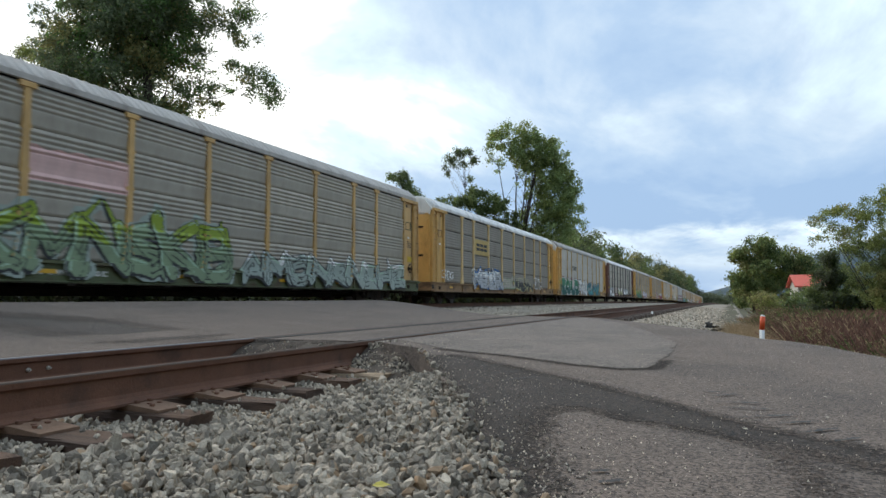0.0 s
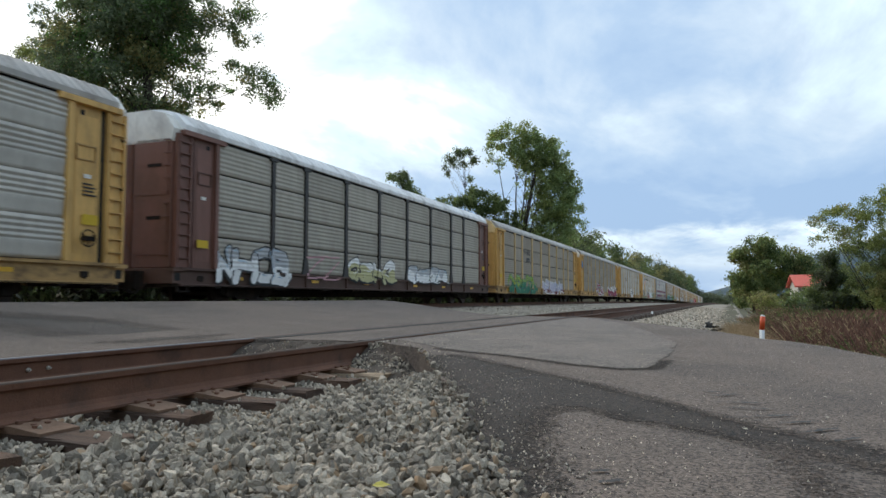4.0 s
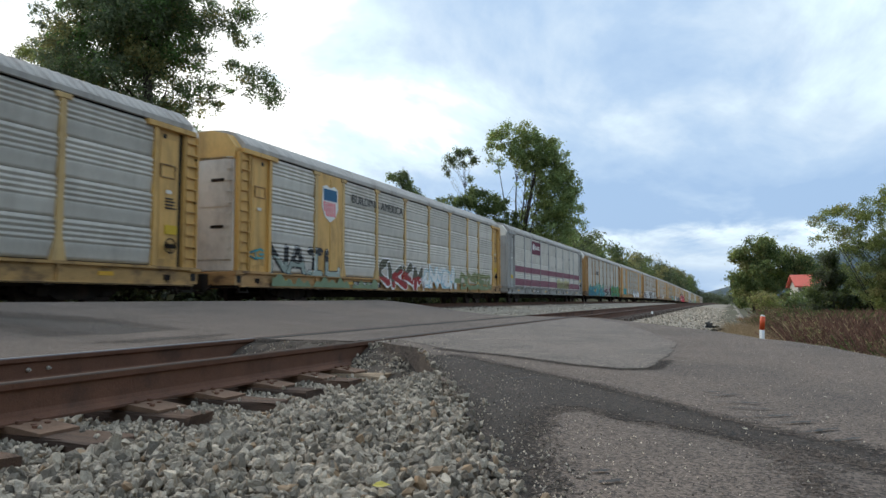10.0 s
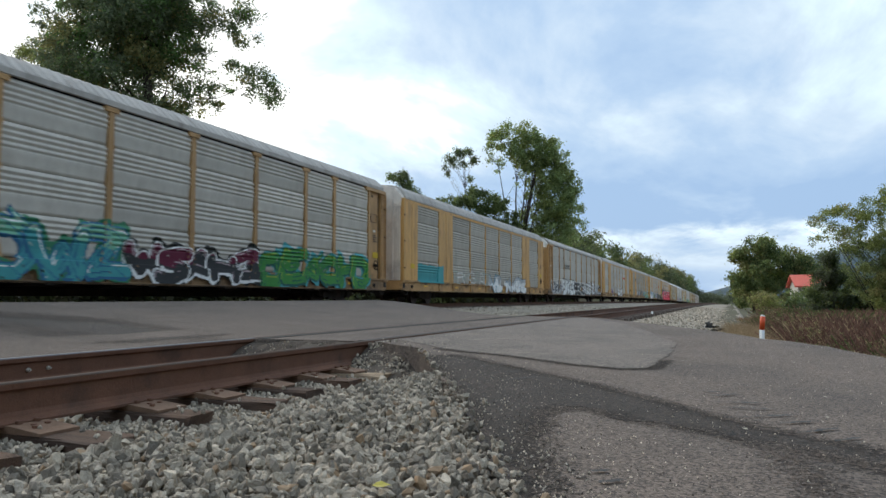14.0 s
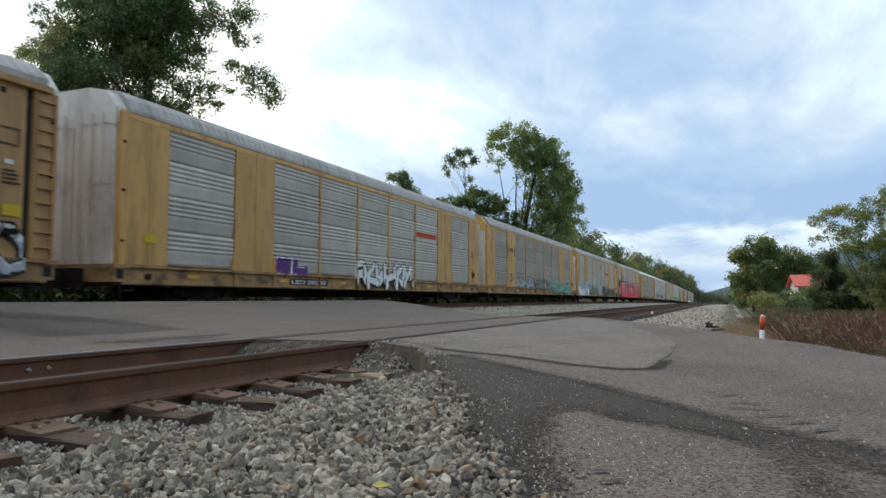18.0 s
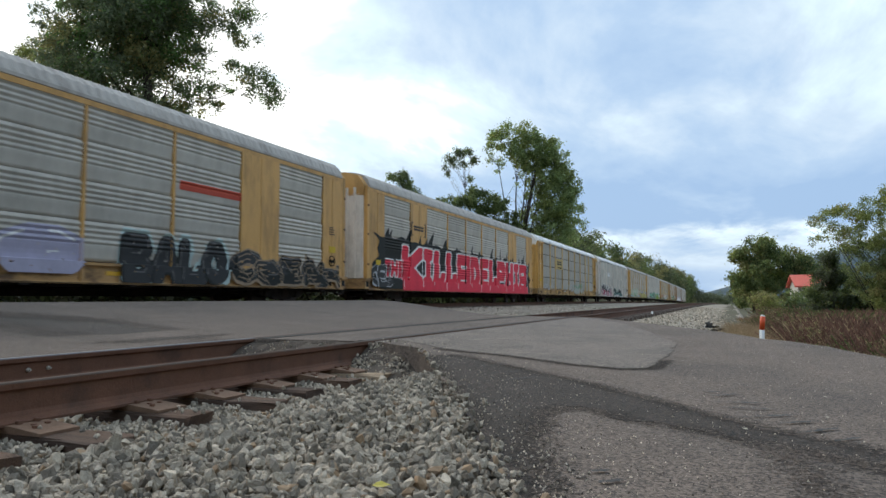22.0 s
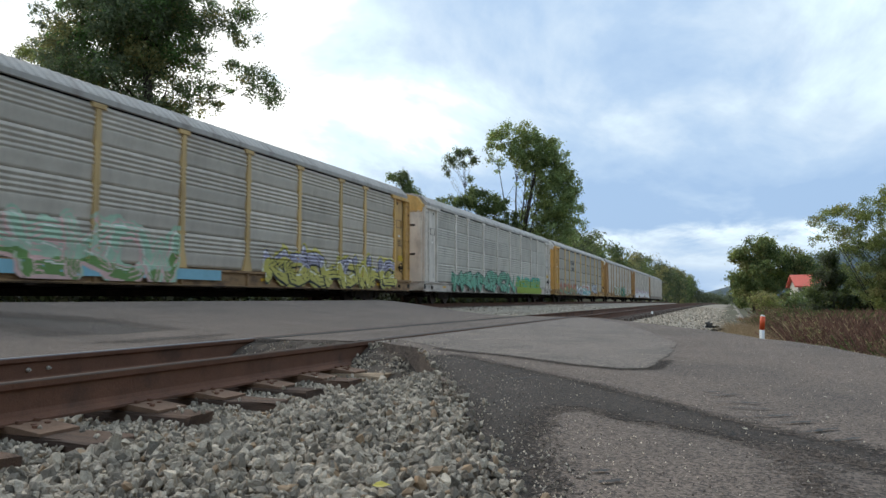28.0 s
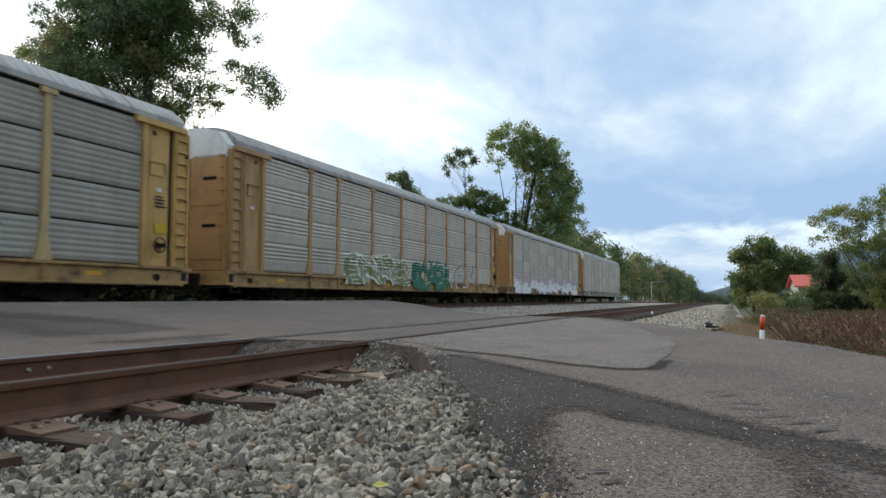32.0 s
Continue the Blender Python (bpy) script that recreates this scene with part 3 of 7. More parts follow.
add_mat("reflector", (0.72, 0.40, 0.03), 0.35, vary=0.15, scale=6, fine=40, bump=0.05)
car_paint("yellow", YEL)
car_paint("post_yellow", (0.60, 0.405, 0.17))
car_paint("ochre", (0.47, 0.27, 0.105))
car_paint("tan_yellow", (0.60, 0.37, 0.135))
car_paint("gold", (0.62, 0.345, 0.105))
car_paint("pale_yellow", (0.66, 0.46, 0.21))
car_paint("brown", (0.19, 0.085, 0.062))
car_paint("black_post", (0.03, 0.028, 0.027))
car_paint("off_white", (0.74, 0.675, 0.60))
car_paint("cap_white", (0.82, 0.79, 0.72))
car_paint("silver", (0.42, 0.42, 0.41))
car_paint("roof_grey", (0.43, 0.40, 0.365))
car_paint("roof_white", (0.84, 0.83, 0.81))
for key, tone in (("sill_green", (0.09, 0.11, 0.05)), ("sill_yellow", (0.46, 0.28, 0.105)), ("sill_ochre", (0.30, 0.18, 0.085)), ("sill_gold", (0.46, 0.27, 0.11)), ("sill_brown", (0.10, 0.052, 0.038)), ("sill_silver", (0.36, 0.355, 0.34)), ("sill_white", (0.60, 0.54, 0.48)), ("sill_tan", (0.34, 0.29, 0.24))):
    sill_paint(key, tone)
for key, tone in (("panel_dark", (0.285, 0.268, 0.240)), ("panel_brown", (0.345, 0.310, 0.262)), ("panel_worn", (0.403, 0.381, 0.336)), ("panel_mid", (0.435, 0.418, 0.380)), ("panel_light", (0.538, 0.521, 0.482)), ("panel_pale", (0.620, 0.606, 0.573)), ("panel_tan", (0.540, 0.502, 0.448))):
    panel_paint(key, tone)


def ridge(z, tall, deep):
    """One rounded ridge, from its lower edge."""
    return [(0.0, z), (deep * 0.40, z + tall * 0.18), (deep * 0.86, z + tall * 0.36), (deep, z + tall * 0.50), (deep * 0.86, z + tall * 0.62), (deep * 0.40, z + tall * 0.80), (0.0, z + tall * 0.97)]


def panel_profile(kind="group"):
    """Out and up: the ridges of one sheet, from its lower edge."""
    h = ROWS4[1] - ROWS4[0] - (0.042 if kind == "slit" else 0.004)
    pts = [(0.0, 0.0)]
    if kind == "group":
        pts = [(0.0, 0.0), (0.001, 0.10), (0.008, 0.20), (0.020, 0.30), (0.026, 0.375), (0.022, 0.40)]
        for k in range(4):
            pts += [(0.014 + a, z) for a, z in ridge(0.41 + 0.133 * k, 0.132, 0.037)]
    else:
        for k in range(6):
            pts += ridge(0.05 + 0.144 * k, 0.143, 0.016)
    pts.append((0.0, h))
    return pts


PROFILES = {k: panel_profile(k) for k in ("group", "slit")}
PANEL_X = 1.43
SHEETS = {}


def panel_mesh(width, kind, material):
    key = (round(width, 3), kind, material)
    if key not in SHEETS:
        prof = panel_profile(kind)
        b = Build()
        w = width / 2
        v = [(o, s * w, z) for o, z in prof for s in (-1, 1)]
        n = len(prof)
        f = [(2 * k, 2 * k + 1, 2 * k + 3, 2 * k + 2) for k in range(n - 1)]
        v += [(-0.012, s * w, z) for z in (0.0, prof[-1][1]) for s in (-1, 1)]
        f += [(2 * n, 2 * n + 1, 1, 0), (2 * n - 2, 2 * n - 1, 2 * n + 3, 2 * n + 2)]
        b.add(v, f)
        SHEETS[key] = b.mesh("side_panel", [mat(material)], flat=False)
    return SHEETS[key]


SHARED = {}


def shared(key, make):
    if key not in SHARED:
        SHARED[key] = make()
    return SHARED[key]


def post_mesh(material, thin):
    def make():
        b = Build()
        w, foot = (0.045, 0.05) if thin else (0.085, 0.21)
        z0, z1 = Z_SILL1 - 0.01, Z_GUTTER - 0.02
        out = [(-foot, z0), (foot, z0), (foot * 0.86, z0 + 0.12), (w, z0 + 0.62), (w, z1 - 0.13), (-w, z1 - 0.13), (-w, z0 + 0.62), (-foot * 0.86, z0 + 0.12)]
        b.prism(out, PANEL_X - 0.02, SIDE if thin else SIDE + 0.006, "x")
        if not thin:
            b.box(PANEL_X, SIDE + 0.03, -0.21, 0.21, z1 - 0.13, z1, bevel=0.012)
            for z in ROWS4[1:4]:
                for s in (-1, 1):
                    b.box(PANEL_X + 0.03, SIDE + 0.012, s * w - 0.03, s * w + 0.03, z - 0.06, z + 0.04)
        return b.mesh("post", [mat(material)])
    return shared(("post", material, thin), make)


ROOF = [(1.46, Z_GUTTER), (1.50, Z_GUTTER + 0.015), (1.505, Z_GUTTER + 0.15), (1.47, Z_GUTTER + 0.19), (1.32, 5.44), (1.10, 5.63), (0.70, 5.75), (0.25, 5.79), (0, Z_TOP)]


ROOF_FULL = [(1.46, Z_GUTTER), (1.50, Z_GUTTER + 0.015), (1.50, Z_GUTTER + 0.10), (1.47, Z_GUTTER + 0.16), (1.38, 5.46), (1.16, 5.66), (0.74, 5.79), (0.28, 5.84), (0, 5.85)]


def roof_mesh(material, half, full=False):
    def make():
        prof = ROOF_FULL if full else ROOF
        prof = prof + [(-a, c) for a, c in prof[-2::-1]]
        ys = []
        y = -half
        while y < half - 0.01:
            ys += [(y, 0.0), (y + 0.10, 0.0), (y + 0.15, 0.018), (y + 0.23, 0.018)]
            y += 0.28
        ys.append((half, 0.0))
        ys = [q for q in ys if q[0] <= half]
        n = len(prof)
        v, f = [], []
        for y, o in ys:
            for k, (a, c) in enumerate(prof):
                k2 = o if 2 < k < n - 3 else 0.0
                v.append((a * (1 + k2 * 0.4), y, c + k2))
        for j in range(len(ys) - 1):
            f += [(j * n + k, j * n + k + 1, (j + 1) * n + k + 1, (j + 1) * n + k) for k in range(n - 1)]
        f += [tuple(range(n))[::-1], tuple(range((len(ys) - 1) * n, len(ys) * n))]
        return mesh_of("roof", v, [q[::-1] for q in f], [mat(material)])
    return shared(("roof", material, half, full), make)


def wheelset_mesh():
    def make():
        b = Build()
        b.tube((-0.95, 0, 0), (0.95, 0, 0), 0.075, n=10)
        for s in (-1, 1):
            x = s * 0.755
            b.tube((x - 0.065, 0, 0), (x + 0.065, 0, 0), 0.42, n=28)
            b.tube((x - s * 0.065, 0, 0), (x - s * 0.10, 0, 0), 0.45, n=28)
            b.tube((x + s * 0.066, 0, 0), (x + s * 0.085, 0, 0), 0.16, n=14)
            for k in range(5):
                a = k * math.tau / 5
                b.box(x + s * 0.066 - 0.01, x + s * 0.066 + 0.01, 0.28 * math.cos(a) - 0.03, 0.28 * math.cos(a) + 0.03, 0.28 * math.sin(a) - 0.03, 0.28 * math.sin(a) + 0.03)
        return b.mesh("wheelset", [mat("wheel_steel")])
    return shared("wheelset", make)


def truck_mesh():
    def make():
        b = Build()
        for s in (-1, 1):
            x0, x1 = sorted((s * 0.95, s * 1.12))
            out = [(-1.28, 0.46), (-1.20, 0.62), (-0.55, 0.66), (0.55, 0.66), (1.20, 0.62), (1.28, 0.46), (1.15, 0.36), (0.75, 0.42), (0.48, 0.24), (-0.48, 0.24), (-0.75, 0.42), (-1.15, 0.36)]
            b.prism(out, x0, x1, "x")
            for y in (-0.2, 0.0, 0.2):
                b.tube((s * 1.06, y, 0.27), (s * 1.06, y, 0.54), 0.075, n=8)
            for y in (-0.88, 0.88):
                b.box(min(s * 0.9, s * 1.18), max(s * 0.9, s * 1.18), y - 0.16, y + 0.16, 0.30, 0.54, bevel=0.03)
        b.box(-1.0, 1.0, -0.2, 0.2, 0.36, 0.68, bevel=0.03)
        return b.mesh("truck_frame", [mat("undercarriage")])
    return shared("truck", make)


def far_side_mesh(material):
    def make():
        b = Build()
        for r in range(4):
            prof = panel_profile()
            v = [(-PANEL_X - o, y, ROWS4[r] + z) for o, z in prof for y in (12.05, -12.05)]
            b.add(v, [(2 * k, 2 * k + 1, 2 * k + 3, 2 * k + 2) for k in range(len(prof) - 1)])
        for y in LINES:
            b.box(-SIDE - 0.03, -PANEL_X + 0.02, y - 0.09, y + 0.09, Z_SILL1, Z_GUTTER, 1)
        for s in (-1, 1):
            b.box(-SIDE + 0.04, -PANEL_X + 0.1, min(s * 12.05, s * 13.68), max(s * 12.05, s * 13.68), Z_SILL1, Z_GUTTER, 1)
        return b
    return make()


# a solid black box takes the place of the unlit space behind the panels
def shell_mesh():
    return shared("shell", lambda: Build().box(-1.40, 1.40, -13.3, 13.3, Z_SILL1 - 0.1, Z_GUTTER + 0.1).mesh("inner_shell", [mat("unlit_black")]))


def sill_mesh(material):
    def make():
        b = Build()
        z0, z1 = Z_SILL0, Z_SILL1
        for s in (-1, 1):
            web = [(s * 1.40, z0), (s * 1.53, z0), (s * 1.53, z0 + 0.05), (s * 1.47, z0 + 0.06), (s * 1.47, z1 - 0.09), (s * 1.55, z1 - 0.08), (s * 1.55, z1 - 0.01), (s * 1.40, z1 - 0.01)]
            b.prism(web if s < 0 else web[::-1], -13.55, 13.55, "y")
        b.tube((1.50, -13.4, z0 + 0.02), (1.50, 13.4, z0 + 0.02), 0.035, n=6, mi=1)
        for y in range(-12, 13, 3):          # tie-down lugs along the lower flange
            b.box(1.45, 1.52, y - 0.12, y + 0.12, z0 - 0.05, z0 + 0.03, 1)
        for y in LINES[1:-1]:
            b.box(1.47, 1.535, y - 0.03, y + 0.03, z0 + 0.05, z1 - 0.08)
        return b.mesh("side_sill", [mat(material), mat("undercarriage")])
    return shared(("sill", material), make)


def under_mesh():
    def make():
        b = Build()
        b.box(-0.28, 0.28, -14.0, 14.0, 0.66, 1.0, bevel=0.02)
        b.prism([(-8.7, 0.70), (-7.4, 0.34), (7.4, 0.34), (8.7, 0.70)], -0.34, 0.34, "x")
        for y in (-6.6, -4.4, 4.4, 6.6):
            b.box(-1.3, 1.3, y - 0.05, y + 0.05, 0.55, 0.82)
        b.box(-1.40, 1.40, -13.5, 13.5, Z_SILL1 - 0.22, Z_SILL1 - 0.13)
        for y in range(-12, 13, 2):
            b.box(-1.42, 1.42, y - 0.08, y + 0.08, 0.80, 1.0)
        b.tube((0.75, -2.2, 0.80), (0.75, 0.2, 0.80), 0.18, n=12)
        b.box(0.9, 1.3, 2.0, 2.6, 0.62, 0.95, bevel=0.03)
        for s in (-1, 1):                    # buffer beams and hoses at the ends
            b.box(-1.43, 1.43, min(s * 13.45, s * 13.74), max(s * 13.45, s * 13.74), 0.60, 1.08, bevel=0.02)
            b.box(-0.5, 0.5, min(s * 13.7, s * 14.1), max(s * 13.7, s * 14.1), 0.55, 1.05)
            for x in (0.45, 0.62, -0.5):
                b.tube((x, s * 13.75, 0.75), (x * 0.8, s * 14.1, 0.42), 0.03, n=6)
                b.tube((x * 0.8, s * 14.1, 0.42), (x * 0.6, s * 14.3, 0.55), 0.03, n=6)
        for s in (-1, 1):                    # brake rods, hoses and crossbearers added under the deck to fill the shaded gap
            b.tube((s * 0.55, -8.6, 0.52), (s * 0.55, 8.6, 0.52), 0.03, n=6)
            for y in (-8.2, -5.4, -3.0, -0.6, 1.2, 3.4, 5.6, 8.2):
                b.box(min(s * 0.34, s * 1.30), max(s * 0.34, s * 1.30), y - 0.5, y + 0.5, 0.56, 0.80, bevel=0.02)
        return b.mesh("underframe", [mat("undercarriage")])
    return shared("under", make)


def coupler_mesh():
    def make():
        b = Build()
        b.box(-0.09, 0.09, -0.45, 0.12, -0.08, 0.08, bevel=0.02)
        b.prism([(-0.16, 0.1), (0.16, 0.1), (0.17, 0.34), (0.06, 0.40), (0.03, 0.24), (-0.10, 0.26), (-0.14, 0.40), (-0.18, 0.3)], -0.14, 0.14, "z")
        return b.mesh("coupler", [mat("undercarriage")])
    return shared("coupler", make)


def end_section(car, s, spec):
    """The plated end bay with its header, corner post, ladder and end door leaves. s: -1 or 1."""
    main, cap, door = spec["end"], spec["cap"], spec["door"]
    flat = spec["style"] == "flush"

    def span(b, x0, x1, y0, y1, z0, z1, **kw):
        return b.box(x0, x1, min(s * y0, s * y1), max(s * y0, s * y1), z0, z1, **kw)

    def plate():
        b = Build()
        x = SIDE - 0.01 if flat else PANEL_X
        span(b, 1.38, x, 12.05, 13.62 if flat else 13.0, Z_SILL1, Z_GUTTER - 0.02)
        return b.mesh("end_panel", [mat(main)])
    part("end_panel", shared(("plate", main, s, flat), plate), car)
    px = SIDE - 0.01 if flat else PANEL_X
    if flat:
        part("seam", shared(("seam", main, s), lambda: span(Build(), px - 0.01, px + 0.012, 12.70, 12.74, Z_SILL1 + 0.05, Z_GUTTER - 0.1).mesh("seam", [mat(main)])), car)
    else:
        part("edge_rib", shared(("rib", main, s), lambda: span(Build(), 1.40, SIDE + 0.02, 12.02, 12.16, Z_SILL1, Z_GUTTER - 0.1).mesh("edge_rib", [mat(main)])), car)
        part("inset_plate", shared(("inset", main, s), lambda: span(Build(), px - 0.01, px + 0.008, 12.3, 12.9, Z_SILL1 + 0.2, Z_GUTTER - 0.4).mesh("inset_plate", [mat(main)])), car)

    if not flat:
        def header():
            b = Build()
            span(b, 1.40, SIDE + 0.06, 11.75, 13.55, Z_GUTTER - 0.16, Z_GUTTER - 0.01, bevel=0.012)
            return b.mesh("header", [mat(main)])
        part("header", shared(("header", main, s), header), car)

    def column():
        b = Build()
        if flat:
            span(b, 1.30, SIDE + 0.005, 13.50, 13.70, Z_SILL1 - 0.1, Z_GUTTER + 0.02, bevel=0.015)
        else:
            span(b, 1.28, SIDE - 0.03, 13.16, 13.70, Z_SILL1, Z_GUTTER - 0.14)
        return b.mesh("corner_post", [mat(main)])
    corner = part("corner_post", shared(("column", main, s, flat), column), car)
    if not flat:
        part("flange", shared(("flange_in", main, s), lambda: span(Build(), 1.40, SIDE, 13.14, 13.20, Z_SILL1, Z_GUTTER - 0.14).mesh("flange", [mat(main)])), corner)
        part("flange", shared(("flange_out", main, s), lambda: span(Build(), 1.40, SIDE, 13.66, 13.72, Z_SILL1, Z_GUTTER - 0.14).mesh("flange", [mat(main)])), corner)

    if not flat:
        def ladder():
            b = Build()
            for y in (13.20, 13.63):
                span(b, SIDE - 0.02, SIDE + 0.02, y, y + 0.03, Z_SILL1 + 0.1, Z_GUTTER - 0.2)
            return b.mesh("ladder", [mat(main)])
        rails = part("ladder", shared(("ladder", main, s), ladder), car)
        rung = shared(("rung", main), lambda: Build().box(-0.03, 0.03, -0.2, 0.2, 0, 0.03).mesh("rung", [mat(main)]))
        for k in range(11):
            part("rung", rung, rails, at=(SIDE + 0.006, s * 13.43, Z_SILL1 + 0.25 + k * 0.33))

    for lx in (-1, 1):
        def leaf():
            b = Build()
            x0, x1 = (0.02, 1.34) if lx > 0 else (-1.34, -0.02)
            y0, y1 = 13.62, 13.78
            top = Z_GUTTER - 0.02
            span(b, x0, x1, y0, y1, Z_SILL1 - 0.02, top, bevel=0.02)
            span(b, x0 + 0.1, x1 - 0.1, y1, y1 + 0.02, 1.5, 3.0)
            span(b, x0 + 0.1, x1 - 0.1, y1, y1 + 0.02, 3.2, 4.8)
            if flat:
                for xx in (0.25, 0.62, 0.98):
                    span(b, lx * xx - 0.05, lx * xx + 0.05, y1, y1 + 0.07, Z_SILL1, top)
                    span(b, lx * xx - 0.012, lx * xx + 0.012, y1 + 0.07, y1 + 0.085, Z_SILL1, top)
            for k in range(0 if flat else 10):
                z = 1.5 + k * 0.36
                span(b, lx * 1.22 - 0.1, lx * 1.22 + 0.1, y1 + 0.02, y1 + 0.06, z, z + 0.03)
            return b.mesh("end_door", [mat(door)])
        part("end_door", shared(("leaf", door, s, lx, flat), leaf), car)

    def hood():
        b = Build()
        up = 0.09 if flat else 0.0
        prof = [(1.36, 4.72), (1.40, Z_GUTTER + up), (1.08, 5.53 + up), (0.55, 5.67 + up), (-0.55, 5.67 + up), (-1.08, 5.53 + up), (-1.40, Z_GUTTER + up), (-1.36, 4.72)]
        lo, hi = sorted((s * 13.30, s * 13.80))
        b.prism(prof, lo, hi, "y")
        span(b, 0.1, 0.14, 13.80, 13.815, 4.75, 5.6)
        return b.mesh("end_hood", [mat(cap)])
    part("end_hood", shared(("hood", cap, s, flat), hood), car, "pale plastic closure over the end doors" if cap == "cap_white" else "")

    def end_sill():
        b = Build()
        span(b, -1.47, 1.475, 13.45, 13.80, Z_SILL0 + 0.06, Z_SILL1 - 0.03, bevel=0.015)
        span(b, 1.30, 1.54, 13.42, 13.84, Z_SILL1 - 0.12, Z_SILL1 - 0.02)
        return b.mesh("end_sill", [mat(spec["sill"])])
    beam = part("end_sill", shared(("end_sill", spec["sill"], s), end_sill), car)
    # a black block is put where the opening would be in shade
    part("pocket", shared(("end_pocket", s), lambda: span(Build(), 1.44, 1.482, 13.50, 13.72, Z_SILL0 + 0.14, Z_SILL1 - 0.16, bevel=0.01).mesh("pocket", [mat("unlit_black")])), beam, "black block for the shaded jacking opening")
    if spec["style"] == "post":
        # raised dark blocks stand in for the shade inside the slots
        slot = shared(("slot", s), lambda: span(Build(), -0.24, 0.24, -0.004, 0.012, -0.05, 0.05).mesh("slot", [mat("undercarriage")]))
        for z in (2.55, 4.05):
            part("slot", slot, car, "dark block for the shaded slot in the end door", at=(0.78, s * 13.80, z))
        part("vent_hole", shared(("vent_hole", s), lambda: Build().box(-0.004, 0.006, -0.06, 0.06, -0.06, 0.06, bevel=0.002).mesh("vent_hole", [mat("unlit_black")])), car, at=(PANEL_X + 0.01, s * 12.45, Z_GUTTER - 0.34))
    part("coupler", coupler_mesh(), car, at=(0, s * 14.0, 0.84), turn=(0, 0, 0 if s > 0 else math.pi))

    hook = shared("latch", lambda: Build().box(-0.02, 0.03, -0.05, 0.05, -0.025, 0.025).box(0.0, 0.045, -0.03, 0.03, -0.04, -0.02).mesh("latch", [mat("undercarriage")]))
    for z in (1.75, 3.05, 4.3):
        part("latch", hook, car, at=(SIDE - (0.0 if flat else 0.03), s * 13.62, z))
    if not flat:
        def frame_plate():
            b = Build()
            x = PANEL_X + 0.008
            for y0, y1, z0, z1 in ((12.30, 12.86, 3.60, 3.63), (12.30, 12.86, 3.95, 3.98), (12.30, 12.33, 3.63, 3.95), (12.83, 12.86, 3.63, 3.95)):
                span(b, x - 0.01, x + 0.03, y0, y1, z0, z1)
            return b.mesh("placard_frame", [mat(spec["sill"])])
        part("placard_frame", shared(("placard", s, spec["sill"]), frame_plate), car)
        tag = shared("paper_tag", lambda: Build().box(-0.003, 0.003, -0.10, 0.10, -0.05, 0.05).mesh("paper_tag", [mat("cap_white")]))
        part("paper_tag", tag, car, "small white label", at=(PANEL_X + 0.032, s * 12.62, 3.22))
    if s > 0:
        wheel = shared("brake_wheel", brake_wheel)
        part("brake_wheel", wheel, car, "dark hand brake wheel", at=(SIDE + 0.02, 12.62, 1.72))

    def step():
        b = Build()
        for yy in (13.15, 13.55):
            span(b, 1.42, 1.46, yy, yy + 0.05, 0.48, Z_SILL0 + 0.02)
        span(b, 1.38, 1.50, 13.15, 13.60, 0.46, 0.50)
        return b.mesh("sill_step", [mat("undercarriage")])
    part("sill_step", shared(("step", s), step), car)


def brake_wheel():
    b = Build()
    n = 14
    for k in range(n):
        a, c = k * math.tau / n, (k + 1) * math.tau / n
        b.tube((0.03, 0.2 * math.cos(a), 0.2 * math.sin(a)), (0.03, 0.2 * math.cos(c), 0.2 * math.sin(c)), 0.018, n=5, caps=False)
    for k in range(3):
        a = k * math.tau / 3 + 0.5
        b.tube((0.03, 0, 0), (0.03, 0.2 * math.cos(a), 0.2 * math.sin(a)), 0.014, n=5, caps=False)
    b.box(-0.06, 0.02, -0.10, 0.22, -0.06, 0.05, bevel=0.01)
    return b.mesh("brake_wheel", [mat("undercarriage")])


WHEELSETS = ([], [])


